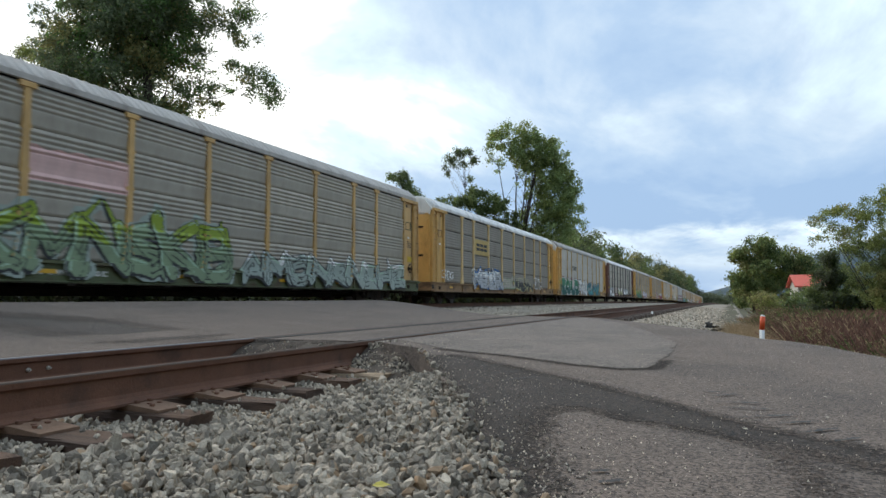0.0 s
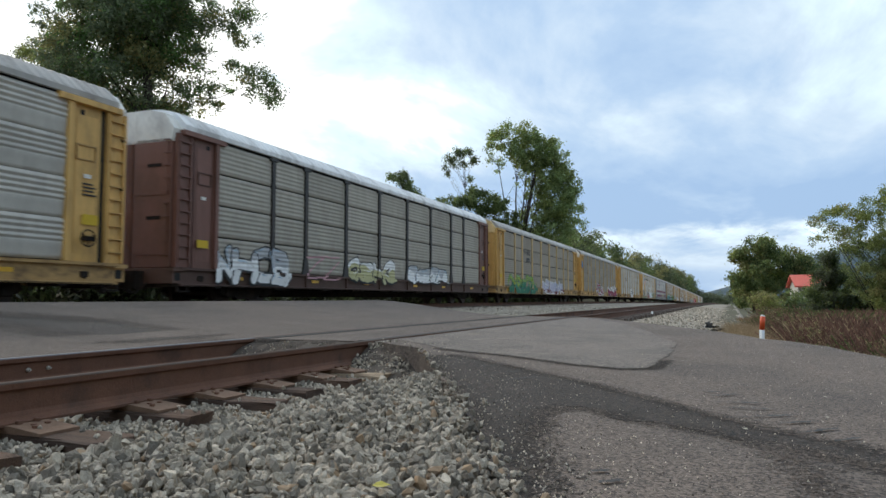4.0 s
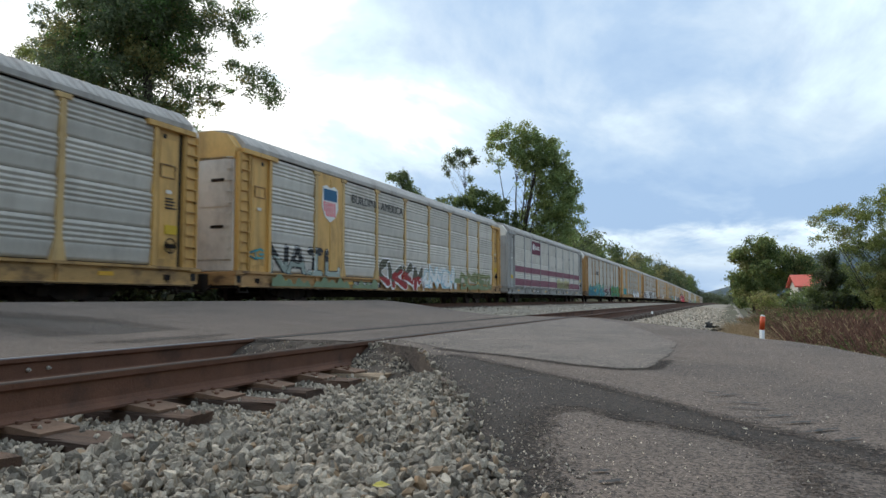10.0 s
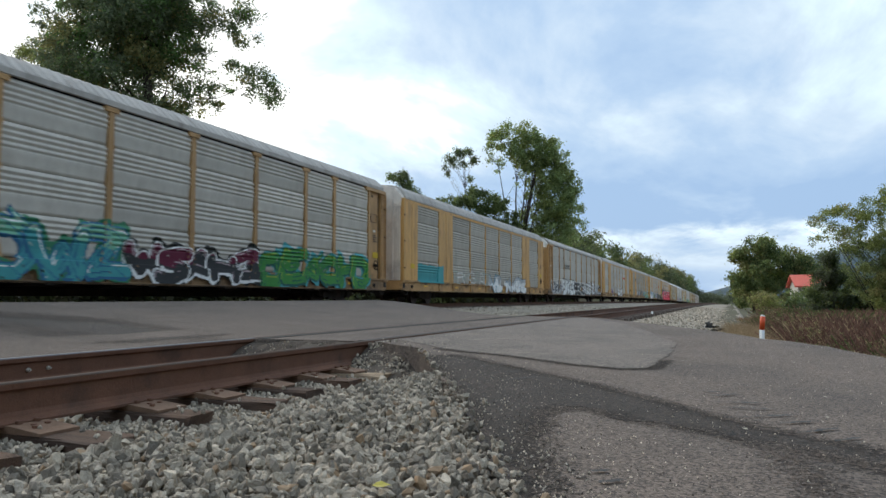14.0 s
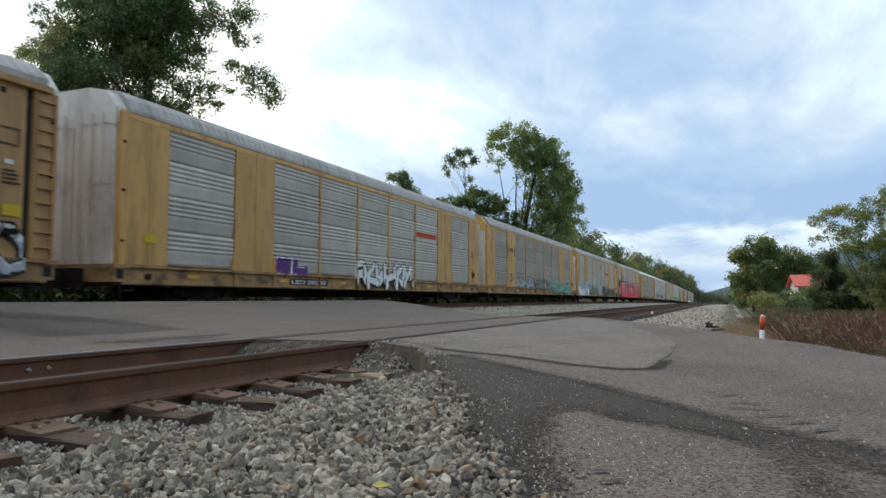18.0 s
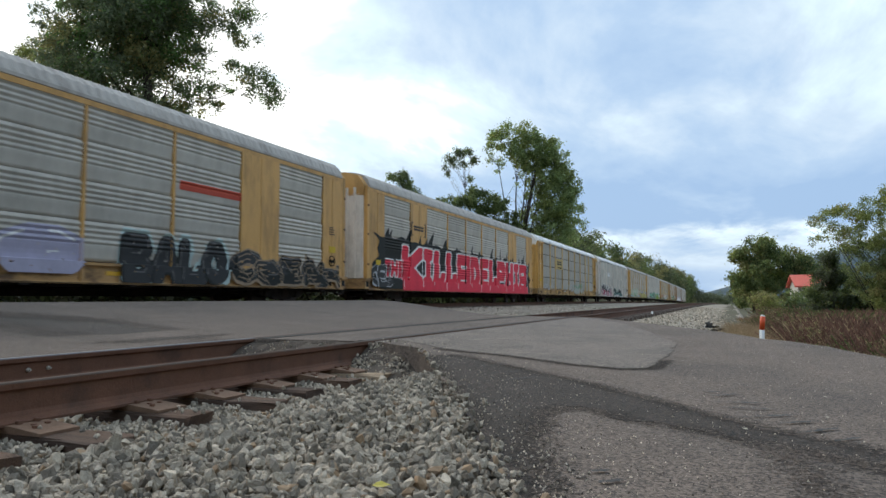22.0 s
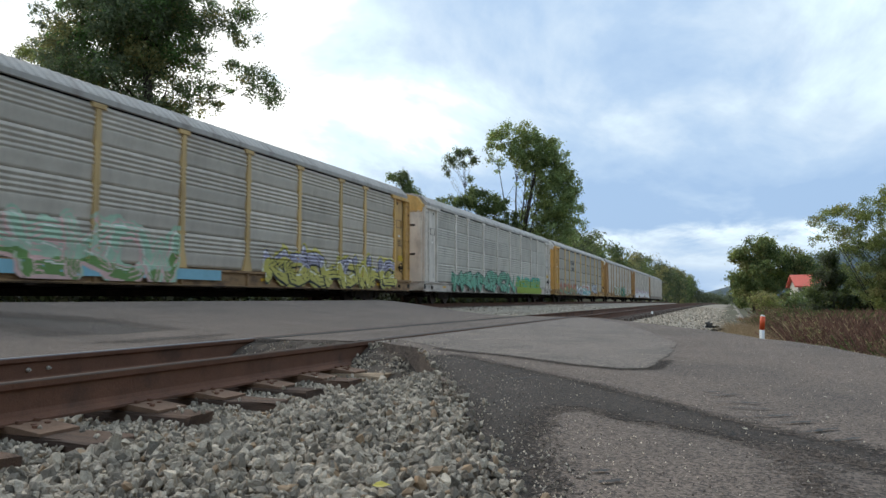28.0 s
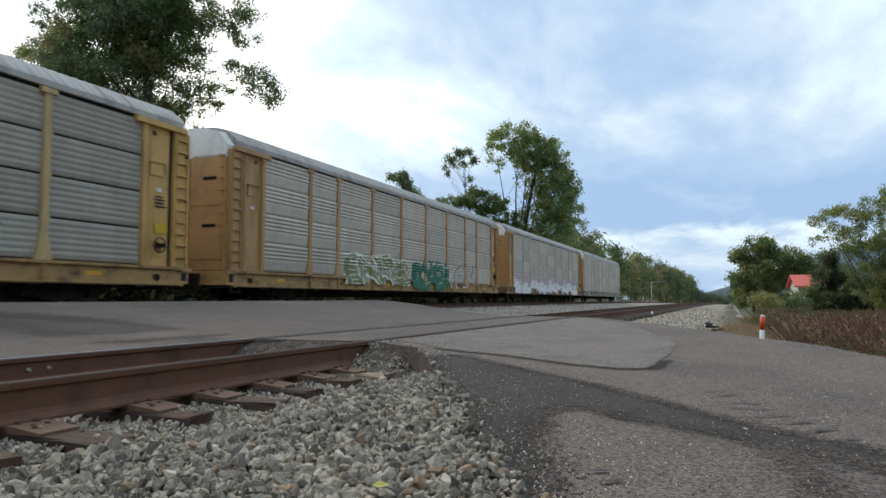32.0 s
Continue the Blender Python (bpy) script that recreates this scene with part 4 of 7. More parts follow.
def build_car(spec):
    car = thing("autorack_car", None, spec["label"], "railway car", group="cars of the freight train")
    style, panel, post = spec["style"], spec["panel"], spec["post"]
    flat = style == "flush"
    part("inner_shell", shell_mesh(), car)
    part("underframe", under_mesh(), car)
    part("side_sill", sill_mesh(spec["sill"]), car)
    part("roof", roof_mesh(spec["roof"], 13.45, flat), car)
    if flat:
        part("top_rail", shared(("top", spec["end"]), lambda: Build().box(1.40, SIDE - 0.004, -13.5, 13.5, Z_GUTTER - 0.14, Z_GUTTER - 0.004).mesh("top_rail", [mat(spec["end"])])), car)
    for i in range(9):
        a, b = LINES[i], LINES[i + 1]
        if i in spec.get("plates", (1, 7) if flat else ()):
            def solid():
                w = (b - a) / 2
                q = Build().box(1.38, SIDE - 0.005, -w, w, Z_SILL1, Z_GUTTER - 0.02)
                q.box(SIDE - 0.02, SIDE + 0.008, -0.02, 0.02, Z_SILL1 + 0.05, Z_GUTTER - 0.2)
                for e in (-1, 1):
                    q.prism([(e * w, Z_SILL1), (e * w, Z_SILL1 + 0.6), (e * (w + 0.16), Z_SILL1)][:: e], 1.42, SIDE + 0.01, "x")
                return q.mesh("plate_panel", [mat(spec["end"])])
            part("plate_panel", shared(("solid", spec["end"]), solid), car, at=(0, (a + b) / 2, 0))
            continue
        gap = 0.06
        for r in range(4):
            part("side_panel", panel_mesh(b - a - gap, spec.get("ridge", "group"), panel), car, at=(PANEL_X, (a + b) / 2, ROWS4[r]))
    for i, y in enumerate(LINES):
        if (flat and "plates" not in spec and i in (1, 2, 7, 8)) or i in (0, 9):
            continue
        part("post", post_mesh(post, flat), car, at=(0, y, 0))
    for s in (-1, 1):
        end_section(car, s, spec)
    strip = shared("reflector", lambda: Build().box(-0.004, 0.004, -0.23, 0.23, -0.05, 0.05).mesh("reflector", [mat("reflector")]))
    pocket = shared("pocket", lambda: Build().box(-0.03, 0.02, -0.11, 0.11, -0.07, 0.07, bevel=0.01).box(0.01, 0.03, -0.03, 0.03, -0.11, 0.0).mesh("jacking_pocket", [mat("undercarriage")]))
    for y in (-11.0, -6.6, -2.6, 2.4, 6.1, 10.6):
        part("reflector", strip, car, "yellow reflective strip", at=(1.476, y, 0.90))
    for y in (-12.7, 12.6):
        part("jacking_pocket", pocket, car, at=(1.48, y, 0.86))
    part("far_side", shared(("far", panel, spec["end"]), lambda: far_side_mesh(panel).mesh("far_side", [mat(panel), mat(spec["end"])])), car)
    for s in (-1, 1):
        truck = part("truck", truck_mesh(), car, at=(0, s * 10.06, 0))
        for k, y in enumerate((-0.88, 0.88)):
            WHEELSETS[k].append(part("wheelset", wheelset_mesh(), truck, at=(0, y, 0.42)))
    return car


def spec(style, end, panel, roof, sill, label, post=None, cap="cap_white", door=None, **kw):
    return dict(style=style, end=end, panel=panel, roof=roof, sill=sill, label=label, post=post or ("post_yellow" if end == "yellow" else end), cap=cap, door=door or end, **kw)


CARS = [
    spec("post", "tan_yellow", "panel_worn", "roof_grey", "sill_green", "dark grey autorack with ochre posts and green graffiti", cap="roof_grey"),
    spec("post", "yellow", "panel_dark", "roof_white", "sill_ochre", "dark autorack with yellow ends and a white roof", cap="cap_white", post="pale_yellow", ridge="slit"),
    spec("post", "yellow", "panel_light", "roof_grey", "sill_yellow", "grey autorack with yellow posts and big green graffiti"),
    spec("post", "brown", "panel_worn", "roof_white", "sill_brown", "autorack with rust-brown ends and a white roof", post="black_post", ridge="slit"),
    spec("post", "yellow", "panel_brown", "roof_grey", "sill_yellow", "grey autorack, yellow posts, green and violet graffiti", cap="pale_yellow", post="pale_yellow", ridge="slit"),
    spec("post", "yellow", "panel_brown", "roof_grey", "sill_yellow", "weathered autorack with yellow ends, a blue round emblem and red graffiti"),
    spec("post", "yellow", "panel_light", "roof_grey", "sill_yellow", "pale grey autorack with yellow sill and white graffiti"),
    spec("post", "yellow", "panel_pale", "roof_grey", "sill_gold", "grey autorack with a shield emblem and a slogan", cap="yellow", door="off_white", plates=(1,)),
    spec("post", "silver", "panel_pale", "roof_grey", "sill_silver", "silver autorack with purple stripes along its side"),
    spec("post", "ochre", "panel_light", "roof_grey", "sill_ochre", "grey autorack with ochre posts and turquoise graffiti"),
    spec("flush", "gold", "panel_mid", "roof_grey", "sill_gold", "flush-sided autorack with two ochre plates", cap="off_white", door="off_white"),
    spec("post", "ochre", "panel_light", "roof_grey", "sill_ochre", "grey autorack with ochre ends and black and white graffiti"),
    spec("flush", "gold", "panel_light", "roof_grey", "sill_gold", "flush-sided autorack with ochre plates and a red strip", cap="off_white", door="off_white"),
    spec("flush", "gold", "panel_worn", "roof_grey", "sill_gold", "flush-sided autorack with ochre plates and faded graffiti", cap="gold", door="off_white"),
    spec("flush", "gold", "panel_light", "roof_grey", "sill_gold", "flush-sided autorack with white and black graffiti", cap="gold", door="off_white"),
    spec("flush", "gold", "panel_light", "roof_grey", "sill_gold", "flush-sided autorack covered in red block lettering", cap="gold", door="off_white"),
    spec("post", "yellow", "panel_mid", "roof_white", "sill_yellow", "dull grey autorack with yellow posts and a white roof", cap="cap_white", ridge="slit"),
    spec("post", "off_white", "panel_light", "roof_white", "sill_white", "grey autorack with white posts and purple graffiti", cap="pale_yellow"),
    spec("post", "yellow", "panel_tan", "roof_grey", "sill_ochre", "grey autorack with yellow posts, pale blue and yellow graffiti", cap="off_white"),
    spec("post", "off_white", "panel_light", "roof_grey", "sill_white", "grey autorack with white posts and mint graffiti", cap="yellow"),
    spec("post", "yellow", "panel_worn", "roof_grey", "sill_yellow", "grey autorack with yellow posts and red graffiti", post="pale_yellow", ridge="slit"),
    spec("post", "ochre", "panel_tan", "roof_grey", "sill_yellow", "grey autorack with ochre ends and green graffiti"),
    spec("post", "ochre", "panel_tan", "roof_grey", "sill_ochre", "grey autorack with ochre ends and pale pink graffiti", post="panel_tan"),
    spec("flush", "panel_tan", "panel_tan", "roof_grey", "sill_tan", "plain grey autorack at the train's end", post="panel_tan", door="ochre", plates=()),
]
TRAIN = [build_car(s) for s in CARS]


# ---- paint on the cars ----
def paint(key, base):
    add_mat(key, base, 0.6, vary=0.14, scale=1.5, fine=10, bump=0.05, bump_scale=40, stretch=(1, 1.5, 0.6), spec=0.2)


for key, tone in dict(black=(0.02, 0.022, 0.02), charcoal=(0.045, 0.046, 0.048), ink=(0.03, 0.025, 0.05), paint_white=(0.80, 0.795, 0.78), pale_grey=(0.46, 0.47, 0.49), sage=(0.25, 0.33, 0.21),
                      pale_sage=(0.36, 0.42, 0.38), lime=(0.30, 0.40, 0.06), green=(0.05, 0.21, 0.115), dark_teal=(0.02, 0.10, 0.09), cyan=(0.07, 0.32, 0.34), dark_cyan=(0.035, 0.17, 0.21),
                      mint=(0.19, 0.44, 0.31), paint_navy=(0.04, 0.14, 0.26), pale_blue=(0.30, 0.42, 0.52), smoke_grey=(0.15, 0.145, 0.145), pale_sky=(0.45, 0.56, 0.55), lavender=(0.42, 0.40, 0.52), violet=(0.14, 0.06, 0.22), pink=(0.55, 0.32, 0.34),
                      faded_pink=(0.70, 0.47, 0.44), pale_pink=(0.52, 0.40, 0.42), red=(0.78, 0.045, 0.080), dark_red=(0.17, 0.03, 0.035), tan_paint=(0.34, 0.25, 0.17), olive_paint=(0.24, 0.25, 0.12), pale_yellow_paint=(0.50, 0.47, 0.26),
                      purple_stripe=(0.26, 0.105, 0.14), magenta=(0.36, 0.04, 0.10), strip_red=(0.55, 0.095, 0.06), maroon=(0.14, 0.025, 0.05), label_yellow=(0.62, 0.42, 0.04), sign_yellow=(0.50, 0.36, 0.13), emblem_blue=(0.05, 0.16, 0.40), faded_red=(0.42, 0.17, 0.12), faded_green=(0.22, 0.29, 0.18), dull_red=(0.34, 0.045, 0.045), dark_olive=(0.125, 0.12, 0.09), leaf_paint=(0.06, 0.26, 0.06), lime_paint=(0.28, 0.37, 0.055), teal_paint=(0.05, 0.36, 0.28), faded_yellow=(0.56, 0.50, 0.14), pale_mint=(0.42, 0.58, 0.44), sky_paint=(0.26, 0.50, 0.60), grass_paint=(0.17, 0.29, 0.10)).items():
    paint(key, tone)

STROKES = {
    "A": [((0, 0), (0.45, 1), (0.6, 1), (1, 0)), ((0.25, 0.35), (0.75, 0.35))],
    "B": [((0, 0), (0, 1), (0.75, 1), (0.9, 0.75), (0.7, 0.52), (0, 0.52)), ((0.7, 0.52), (1, 0.28), (0.8, 0), (0, 0))],
    "C": [((1, 0.85), (0.6, 1), (0.15, 0.85), (0, 0.5), (0.15, 0.15), (0.6, 0), (1, 0.15))],
    "F": [((1, 1), (0, 1), (0, 0)), ((0, 0.52), (0.75, 0.52))],
    "G": [((1, 0.85), (0.6, 1), (0.15, 0.85), (0, 0.5), (0.15, 0.12), (0.6, 0), (1, 0.15), (1, 0.48), (0.6, 0.48))],
    "M": [((0, 0), (0.08, 1), (0.5, 0.4), (0.92, 1), (1, 0))],
    "N": [((0, 0), (0, 1), (1, 0), (1, 1))],
    "R": [((0, 0), (0, 1), (0.75, 1), (0.95, 0.75), (0.7, 0.5), (0, 0.5)), ((0.5, 0.5), (1, 0))],
    "W": [((0, 1), (0.22, 0), (0.5, 0.62), (0.78, 0), (1, 1))],
    "Y": [((0, 1), (0.5, 0.5), (1, 1)), ((0.5, 0.5), (0.5, 0))],
    "Z": [((0, 1), (1, 1), (0, 0), (1, 0))],
    "D": [((0, 0), (0, 1), (0.6, 1), (1, 0.65), (1, 0.35), (0.6, 0), (0, 0))],
    "E": [((1, 1), (0, 1), (0, 0), (1, 0)), ((0, 0.5), (0.75, 0.5))],
    "H": [((0, 0), (0, 1)), ((1, 0), (1, 1)), ((0, 0.5), (1, 0.5))],
    "I": [((0.5, 0), (0.5, 1)), ((0.15, 1), (0.85, 1)), ((0.15, 0), (0.85, 0))],
    "K": [((0, 0), (0, 1)), ((1, 1), (0.1, 0.48), (1, 0))],
    "L": [((0.1, 1), (0.1, 0), (1, 0), (1, 0.2))],
    "O": [((0.5, 0), (0.1, 0.2), (0, 0.6), (0.3, 1), (0.7, 1), (1, 0.6), (0.9, 0.2), (0.5, 0))],
    "P": [((0, 0), (0, 1), (0.8, 1), (1, 0.75), (0.8, 0.48), (0, 0.48))],
    "S": [((1, 0.9), (0.6, 1), (0.1, 0.85), (0.1, 0.6), (0.9, 0.42), (0.95, 0.12), (0.5, 0), (0, 0.1))],
    "T": [((0, 1), (1, 1)), ((0.5, 1), (0.5, 0))],
    "U": [((0, 1), (0, 0.2), (0.3, 0), (0.7, 0), (1, 0.2), (1, 1))],
}


def relief(ys, zs, spec):
    """How far the car's side stands out, over a grid of places on it."""
    flat = spec["style"] == "flush"
    y, z = np.meshgrid(ys, zs)
    tall = ROWS4[1] - ROWS4[0]
    prof = np.array(PROFILES[spec.get("ridge", "group")])
    out = PANEL_X + np.interp((z - ROWS4[0]) % tall, prof[:, 1], prof[:, 0]) + 0.006
    out = np.where(np.abs(y) > 12.05, (SIDE if flat else PANEL_X + 0.02) + 0.008, out)
    foot = np.where(z < Z_SILL1 + 0.64, 0.18, 0.0)
    for i in spec.get("plates", (1, 7) if flat else ()):
        out = np.where((y >= LINES[i] - foot) & (y <= LINES[i + 1] + foot), SIDE + 0.014, out)
    wide = (0.05 if flat else 0.09) + (0 if flat else 0.12) * np.maximum(0, 1 - (z - Z_SILL1) / 0.6)
    for line in LINES:
        post = SIDE + (0.004 if flat else 0.010)
        out = np.where(np.abs(y - line) < wide, np.maximum(post, np.where(out > SIDE, out, 0)), out)
    return np.where(z < Z_SILL1 - 0.002, 1.556, out)


def z_lines(z0, z1, kind):
    """Heights of grid lines: the bends of the ridges, and more between."""
    zs = {round(z0, 3), round(z1, 3), round(Z_SILL1 - 0.003, 3), round(Z_SILL1 + 0.003, 3)}
    for r in range(4):
        zs |= {round(ROWS4[r] + b, 3) for _, b in PROFILES[kind]}
    zs = sorted(q for q in zs if z0 <= q <= z1)
    out = [zs[0]]
    for q in zs[1:]:
        n = max(1, math.ceil((q - out[-1]) / 0.036))
        a = out[-1]
        out += [a + (q - a) * k / n for k in range(1, n + 1)]
    return out


def coat(car, name, y0, y1, z0, z1, pick, keys, label, step=0.032, lift=0.004):
    """A coat of paint that follows the side's relief. pick(y, z) gives for each place the number of a colour, or -1."""
    own = CARS[TRAIN.index(car)]
    ys = np.arange(y0, y1 + step, step)
    zs = np.array(z_lines(z0, z1, own.get("ridge", "group")))
    cy, cz = np.meshgrid((ys[:-1] + ys[1:]) / 2, (zs[:-1] + zs[1:]) / 2)
    col = pick(cy, cz)
    nx = len(ys)
    out = relief(ys, zs, own) + lift
    used, v, f, idx = {}, [], [], []
    for j in range(len(zs) - 1):
        i = 0
        while i < nx - 1:
            c = col[j, i]
            if c < 0:
                i += 1
                continue
            e = i + 1                        # one face for each run of a colour at one depth
            while e < nx - 1 and col[j, e] == c and out[j, e] == out[j, i] == out[j, e + 1] and out[j + 1, e] == out[j + 1, i] == out[j + 1, e + 1]:
                e += 1
            q = []
            for jj, ii in ((j, i), (j, e), (j + 1, e), (j + 1, i)):
                k = jj * nx + ii
                if k not in used:
                    used[k] = len(v)
                    v.append((out[jj, ii], ys[ii], zs[jj]))
                q.append(used[k])
            f.append(q)
            idx.append(int(c))
            i = e
    if f:
        part(name, mesh_of(name, v, f, [mat(k) for k in keys], idx), car, label)


def graffiti(car, y0, y1, z0, z1, line, fill, second, count, seed, word=None, tag=False, wild=False, hard=True, halo=None, shine=None, thin=0.045, fat=1.0, inner=None, split=0.55):
    """Sprayed letters. Each letter lies over the one before it, with its own outline, a fill that changes with height,
    a drop edge, light strokes and, where asked for, a cloud of spray behind."""
    rg = random.Random(seed)
    count = len(word) if word else count
    cell = (y1 - y0) / count
    tall = z1 - z0
    wide = (min(0.30, max(0.09, 0.13 * cell + 0.035)) * fat) if not tag else 0.032
    rim = thin if not tag else 0.0
    pad = wide + rim
    letters = []
    for k in range(count):
        a, b = y0 + cell * k + pad * 0.62, y0 + cell * (k + 1) - pad * 0.62
        lo, hi = z0 + pad * 0.8, z1 - pad * (1.0 if word else 1.2)
        if not word:
            hi -= rg.uniform(0, 0.22) * tall
            lo += rg.uniform(0, 0.10) * tall
            a, b = a - 0.10 * cell, b + 0.10 * cell
        glyph = STROKES[word[k]] if word else STROKES[rg.choice("ABCDEGHKMNORSWZ")]
        slant = 0.0 if word else rg.uniform(-0.22, 0.26)
        segs = []
        for stroke in glyph:
            pts = []
            for u, w in stroke:
                if not word:
                    u, w = u + rg.uniform(-0.12, 0.12), w + rg.uniform(-0.10, 0.08)
                pts.append((a + (b - a) * (u + slant * (w - 0.5)), lo + (hi - lo) * w))
            segs += [(p, q, 1.0) for p, q in zip(pts, pts[1:])]
        if wild:                             # spikes and arrows thrown out of the letter
            for _ in range(2):
                p = rg.choice(segs)[rg.randrange(2)]
                q = (p[0] + rg.uniform(-0.55, 0.55) * cell, min(z1 - 0.08, max(z0 + 0.08, p[1] + rg.uniform(-0.35, 0.5) * tall)))
                segs.append((p, q, 0.45))
        letters.append(segs)

    def far(segs, wy, wz):
        best, rise = np.full(wy.shape, 9.0), np.zeros(wy.shape)
        for (ay, az), (by, bz), thick in segs:
            dy, dz = by - ay, bz - az
            t = np.clip(((wy - ay) * dy + (wz - az) * dz) / (dy * dy + dz * dz + 1e-9), 0, 1)
            ey, ez = wy - ay - t * dy, wz - az - t * dz
            if hard and not tag:
                d = np.maximum(0.80 * (np.abs(ey) + np.abs(ez)), np.maximum(np.abs(ey), np.abs(ez)))
            else:
                d = np.hypot(ey, ez)
            if thick < 1:
                d = d + wide * (1 - thick * (1.25 - t))
            near = d < best
            best, rise = np.where(near, d, best), np.where(near, ez - 0.4 * ey, rise)
        return best, rise

    def pick(cy, cz):
        wy = cy + (0 if word else 0.035 * np.sin(cz * 6 + seed))
        wz = cz + (0 if word else 0.03 * np.sin(cy * 4 + seed))
        blotch = np.sin(cy * 2.3 + seed) + np.sin(cz * 6 + seed * 2 + cy) + 0.6 * np.sin(cy * 7 + cz * 3)
        out = np.full(cy.shape, -1)
        if tag:
            for k, segs in enumerate(letters):
                out[far(segs, wy, wz)[0] < wide] = 1 + k % 2
            return out
        fields = [far(segs, wy, wz) for segs in letters]
        if halo:
            reach = np.min([f[0] for f in fields], 0)
            out[reach < wide + rim + 0.07 + 0.06 * np.sin(cy * 3.3 + seed) + 0.05 * np.sin(cy * 9 + cz * 7)] = 4
        high = (cz - z0) / tall + 0.09 * blotch
        for k in list(range(0, count, 2)) + list(range(1, count, 2)):
            d, rise = fields[k]
            drop = far(letters[k], wy + 0.055, wz + 0.06)[0]
            out[drop < wide + rim * 0.6] = 0
            out[d < wide + rim] = 0
            body = d < wide
            out[body] = 1
            out[body & (high > split)] = 2
            if inner:
                out[body & (d < wide * 0.45) & (high < 0.75)] = 5
            streak = np.sin(cy * 5 + k * 2 + seed) > -0.1
            out[(d < wide * 0.80) & (d > wide * 0.58) & (rise > 0) & streak] = 3
            if wild:
                cutline = np.abs(np.sin(cy * 2.6 + cz * 3.4 + k + seed)) < 0.05
                out[body & cutline] = 0
                out[body & (np.abs(d - wide * 0.40) < 0.018) & ~streak] = 0
        fade = np.sin(cy * 13.7 + seed) * np.sin(cz * 17.1 + cy * 3.3) + 0.5 * np.sin(cy * 31 + cz * 23)
        out[fade > 1.32] = -1
        return out

    light = shine or ("pale_sage" if wild and fill == "sage" else "paint_white" if fill not in ("paint_white", "pale_grey") else "pale_blue")
    keys = [line or fill, fill, second, light, halo or fill, inner or fill]
    coat(car, "graffiti", y0 - (0.15 if halo else 0), y1 + (0.15 if halo else 0), z0, z1 + (0.1 if halo else 0), pick, keys, "sprayed lettering in " + fill.replace("_", " ").replace(" paint", "").replace("paint ", ""))


def wash(car, name, y0, y1, z0, z1, key, label, top=None):
    """A plain painted field, with a ragged upper edge where top is given."""
    def pick(cy, cz):
        out = np.zeros(cy.shape, int)
        if top:
            edge = z1 - top * (0.5 + 0.5 * np.sin(cy * 3.1) * np.sin(cy * 1.3 + 1) + 0.25 * np.sin(cy * 11))
            out[cz > edge] = -1
        return out
    coat(car, name, y0, y1, z0, z1, pick, [key], label, lift=0.0)


def plaque(car, name, y0, y1, z0, z1, key, label, x=1.508):
    """A thin sheet fixed to the side."""
    b = Build().box(x - 0.012, x, y0, y1, z0, z1)
    return part(name, b.mesh(name, [mat(key)]), car, label)


def bars(car, name, y0, y1, z0, z1, key, label, pattern, x=None):
    """Unreadable lettering or a company mark as plain bars. pattern: (from, to, low, high) in parts of the field."""
    if x is None:
        def pick(cy, cz):
            out = np.full(cy.shape, -1)
            for u0, u1, w0, w1 in pattern:
                out[(cy > y0 + (y1 - y0) * u0) & (cy < y0 + (y1 - y0) * u1) & (cz > z0 + (z1 - z0) * w0) & (cz < z0 + (z1 - z0) * w1)] = 0
            return out
        coat(car, name, y0, y1, z0, z1, pick, [key], label, step=0.03, lift=0.006)
        return
    b = Build()
    for u0, u1, w0, w1 in pattern:
        b.box(x - 0.012, x, y0 + (y1 - y0) * u0, y0 + (y1 - y0) * u1, z0 + (z1 - z0) * w0, z0 + (z1 - z0) * w1)
    tagged(part(name, b.mesh(name, [mat(key)]), car, label), label, kind="stuff")


def letter_bars(n, seed):
    rg = random.Random(seed)
    out = []
    for k in range(n):
        a, b = k / n, (k + 0.72) / n
        out.append((a, a + 0.25 / n, 0, 1))
        if rg.random() < 0.7:
            out.append((a, b, 0.8, 1))
        if rg.random() < 0.7:
            out.append((a, b, 0, 0.2))
        if rg.random() < 0.6:
            out.append((b - 0.22 / n, b, 0, 1))
    return out


def company_mark(car, y0, y1, z0, z1, key="charcoal", x=None):
    bars(car, "company_mark", y0, y1, z0, z1, key, "dark company mark", [(0, 0.29, 0.1, 0.42), (0, 0.29, 0.58, 0.9), (0.35, 0.64, 0.1, 0.42), (0.35, 0.64, 0.58, 0.9), (0.70, 1, 0.1, 0.42), (0.70, 1, 0.58, 0.9)], x)


def bracket_mark(car, y0, y1, z0, z1):
    bars(car, "bracket_mark", y0, y1, z0, z1, "charcoal", "dark brackets round a company mark", [(0, 0.04, 0.1, 1), (0, 0.12, 0.93, 1), (0, 0.12, 0.1, 0.17), (0.96, 1, 0.1, 1), (0.88, 1, 0.93, 1), (0.88, 1, 0.1, 0.17)], SIDE + 0.014)
    company_mark(car, y0 + 0.18 * (y1 - y0), y1 - 0.18 * (y1 - y0), z0 + 0.42 * (z1 - z0), z1 - 0.18 * (z1 - z0), x=SIDE + 0.014)


def number_plate(car, y0, y1):
    """Black field on the sill with the reporting number as bars."""
    plaque(car, "number_field", y0, y1, 0.76, 0.98, "charcoal", "black field on the sill", x=1.478)
    bars(car, "number_bars", y0 + 0.1, y1 - 0.1, 0.80, 0.94, "paint_white", "pale lettering as bars", letter_bars(9, int(abs(y0) * 100)), x=1.482)


def sill_number(car, y0, y1, key="charcoal"):
    bars(car, "number_bars", y0, y1, 0.82, 0.94, key, "small lettering as bars", letter_bars(10, int(abs(y0) * 70)), x=1.476)


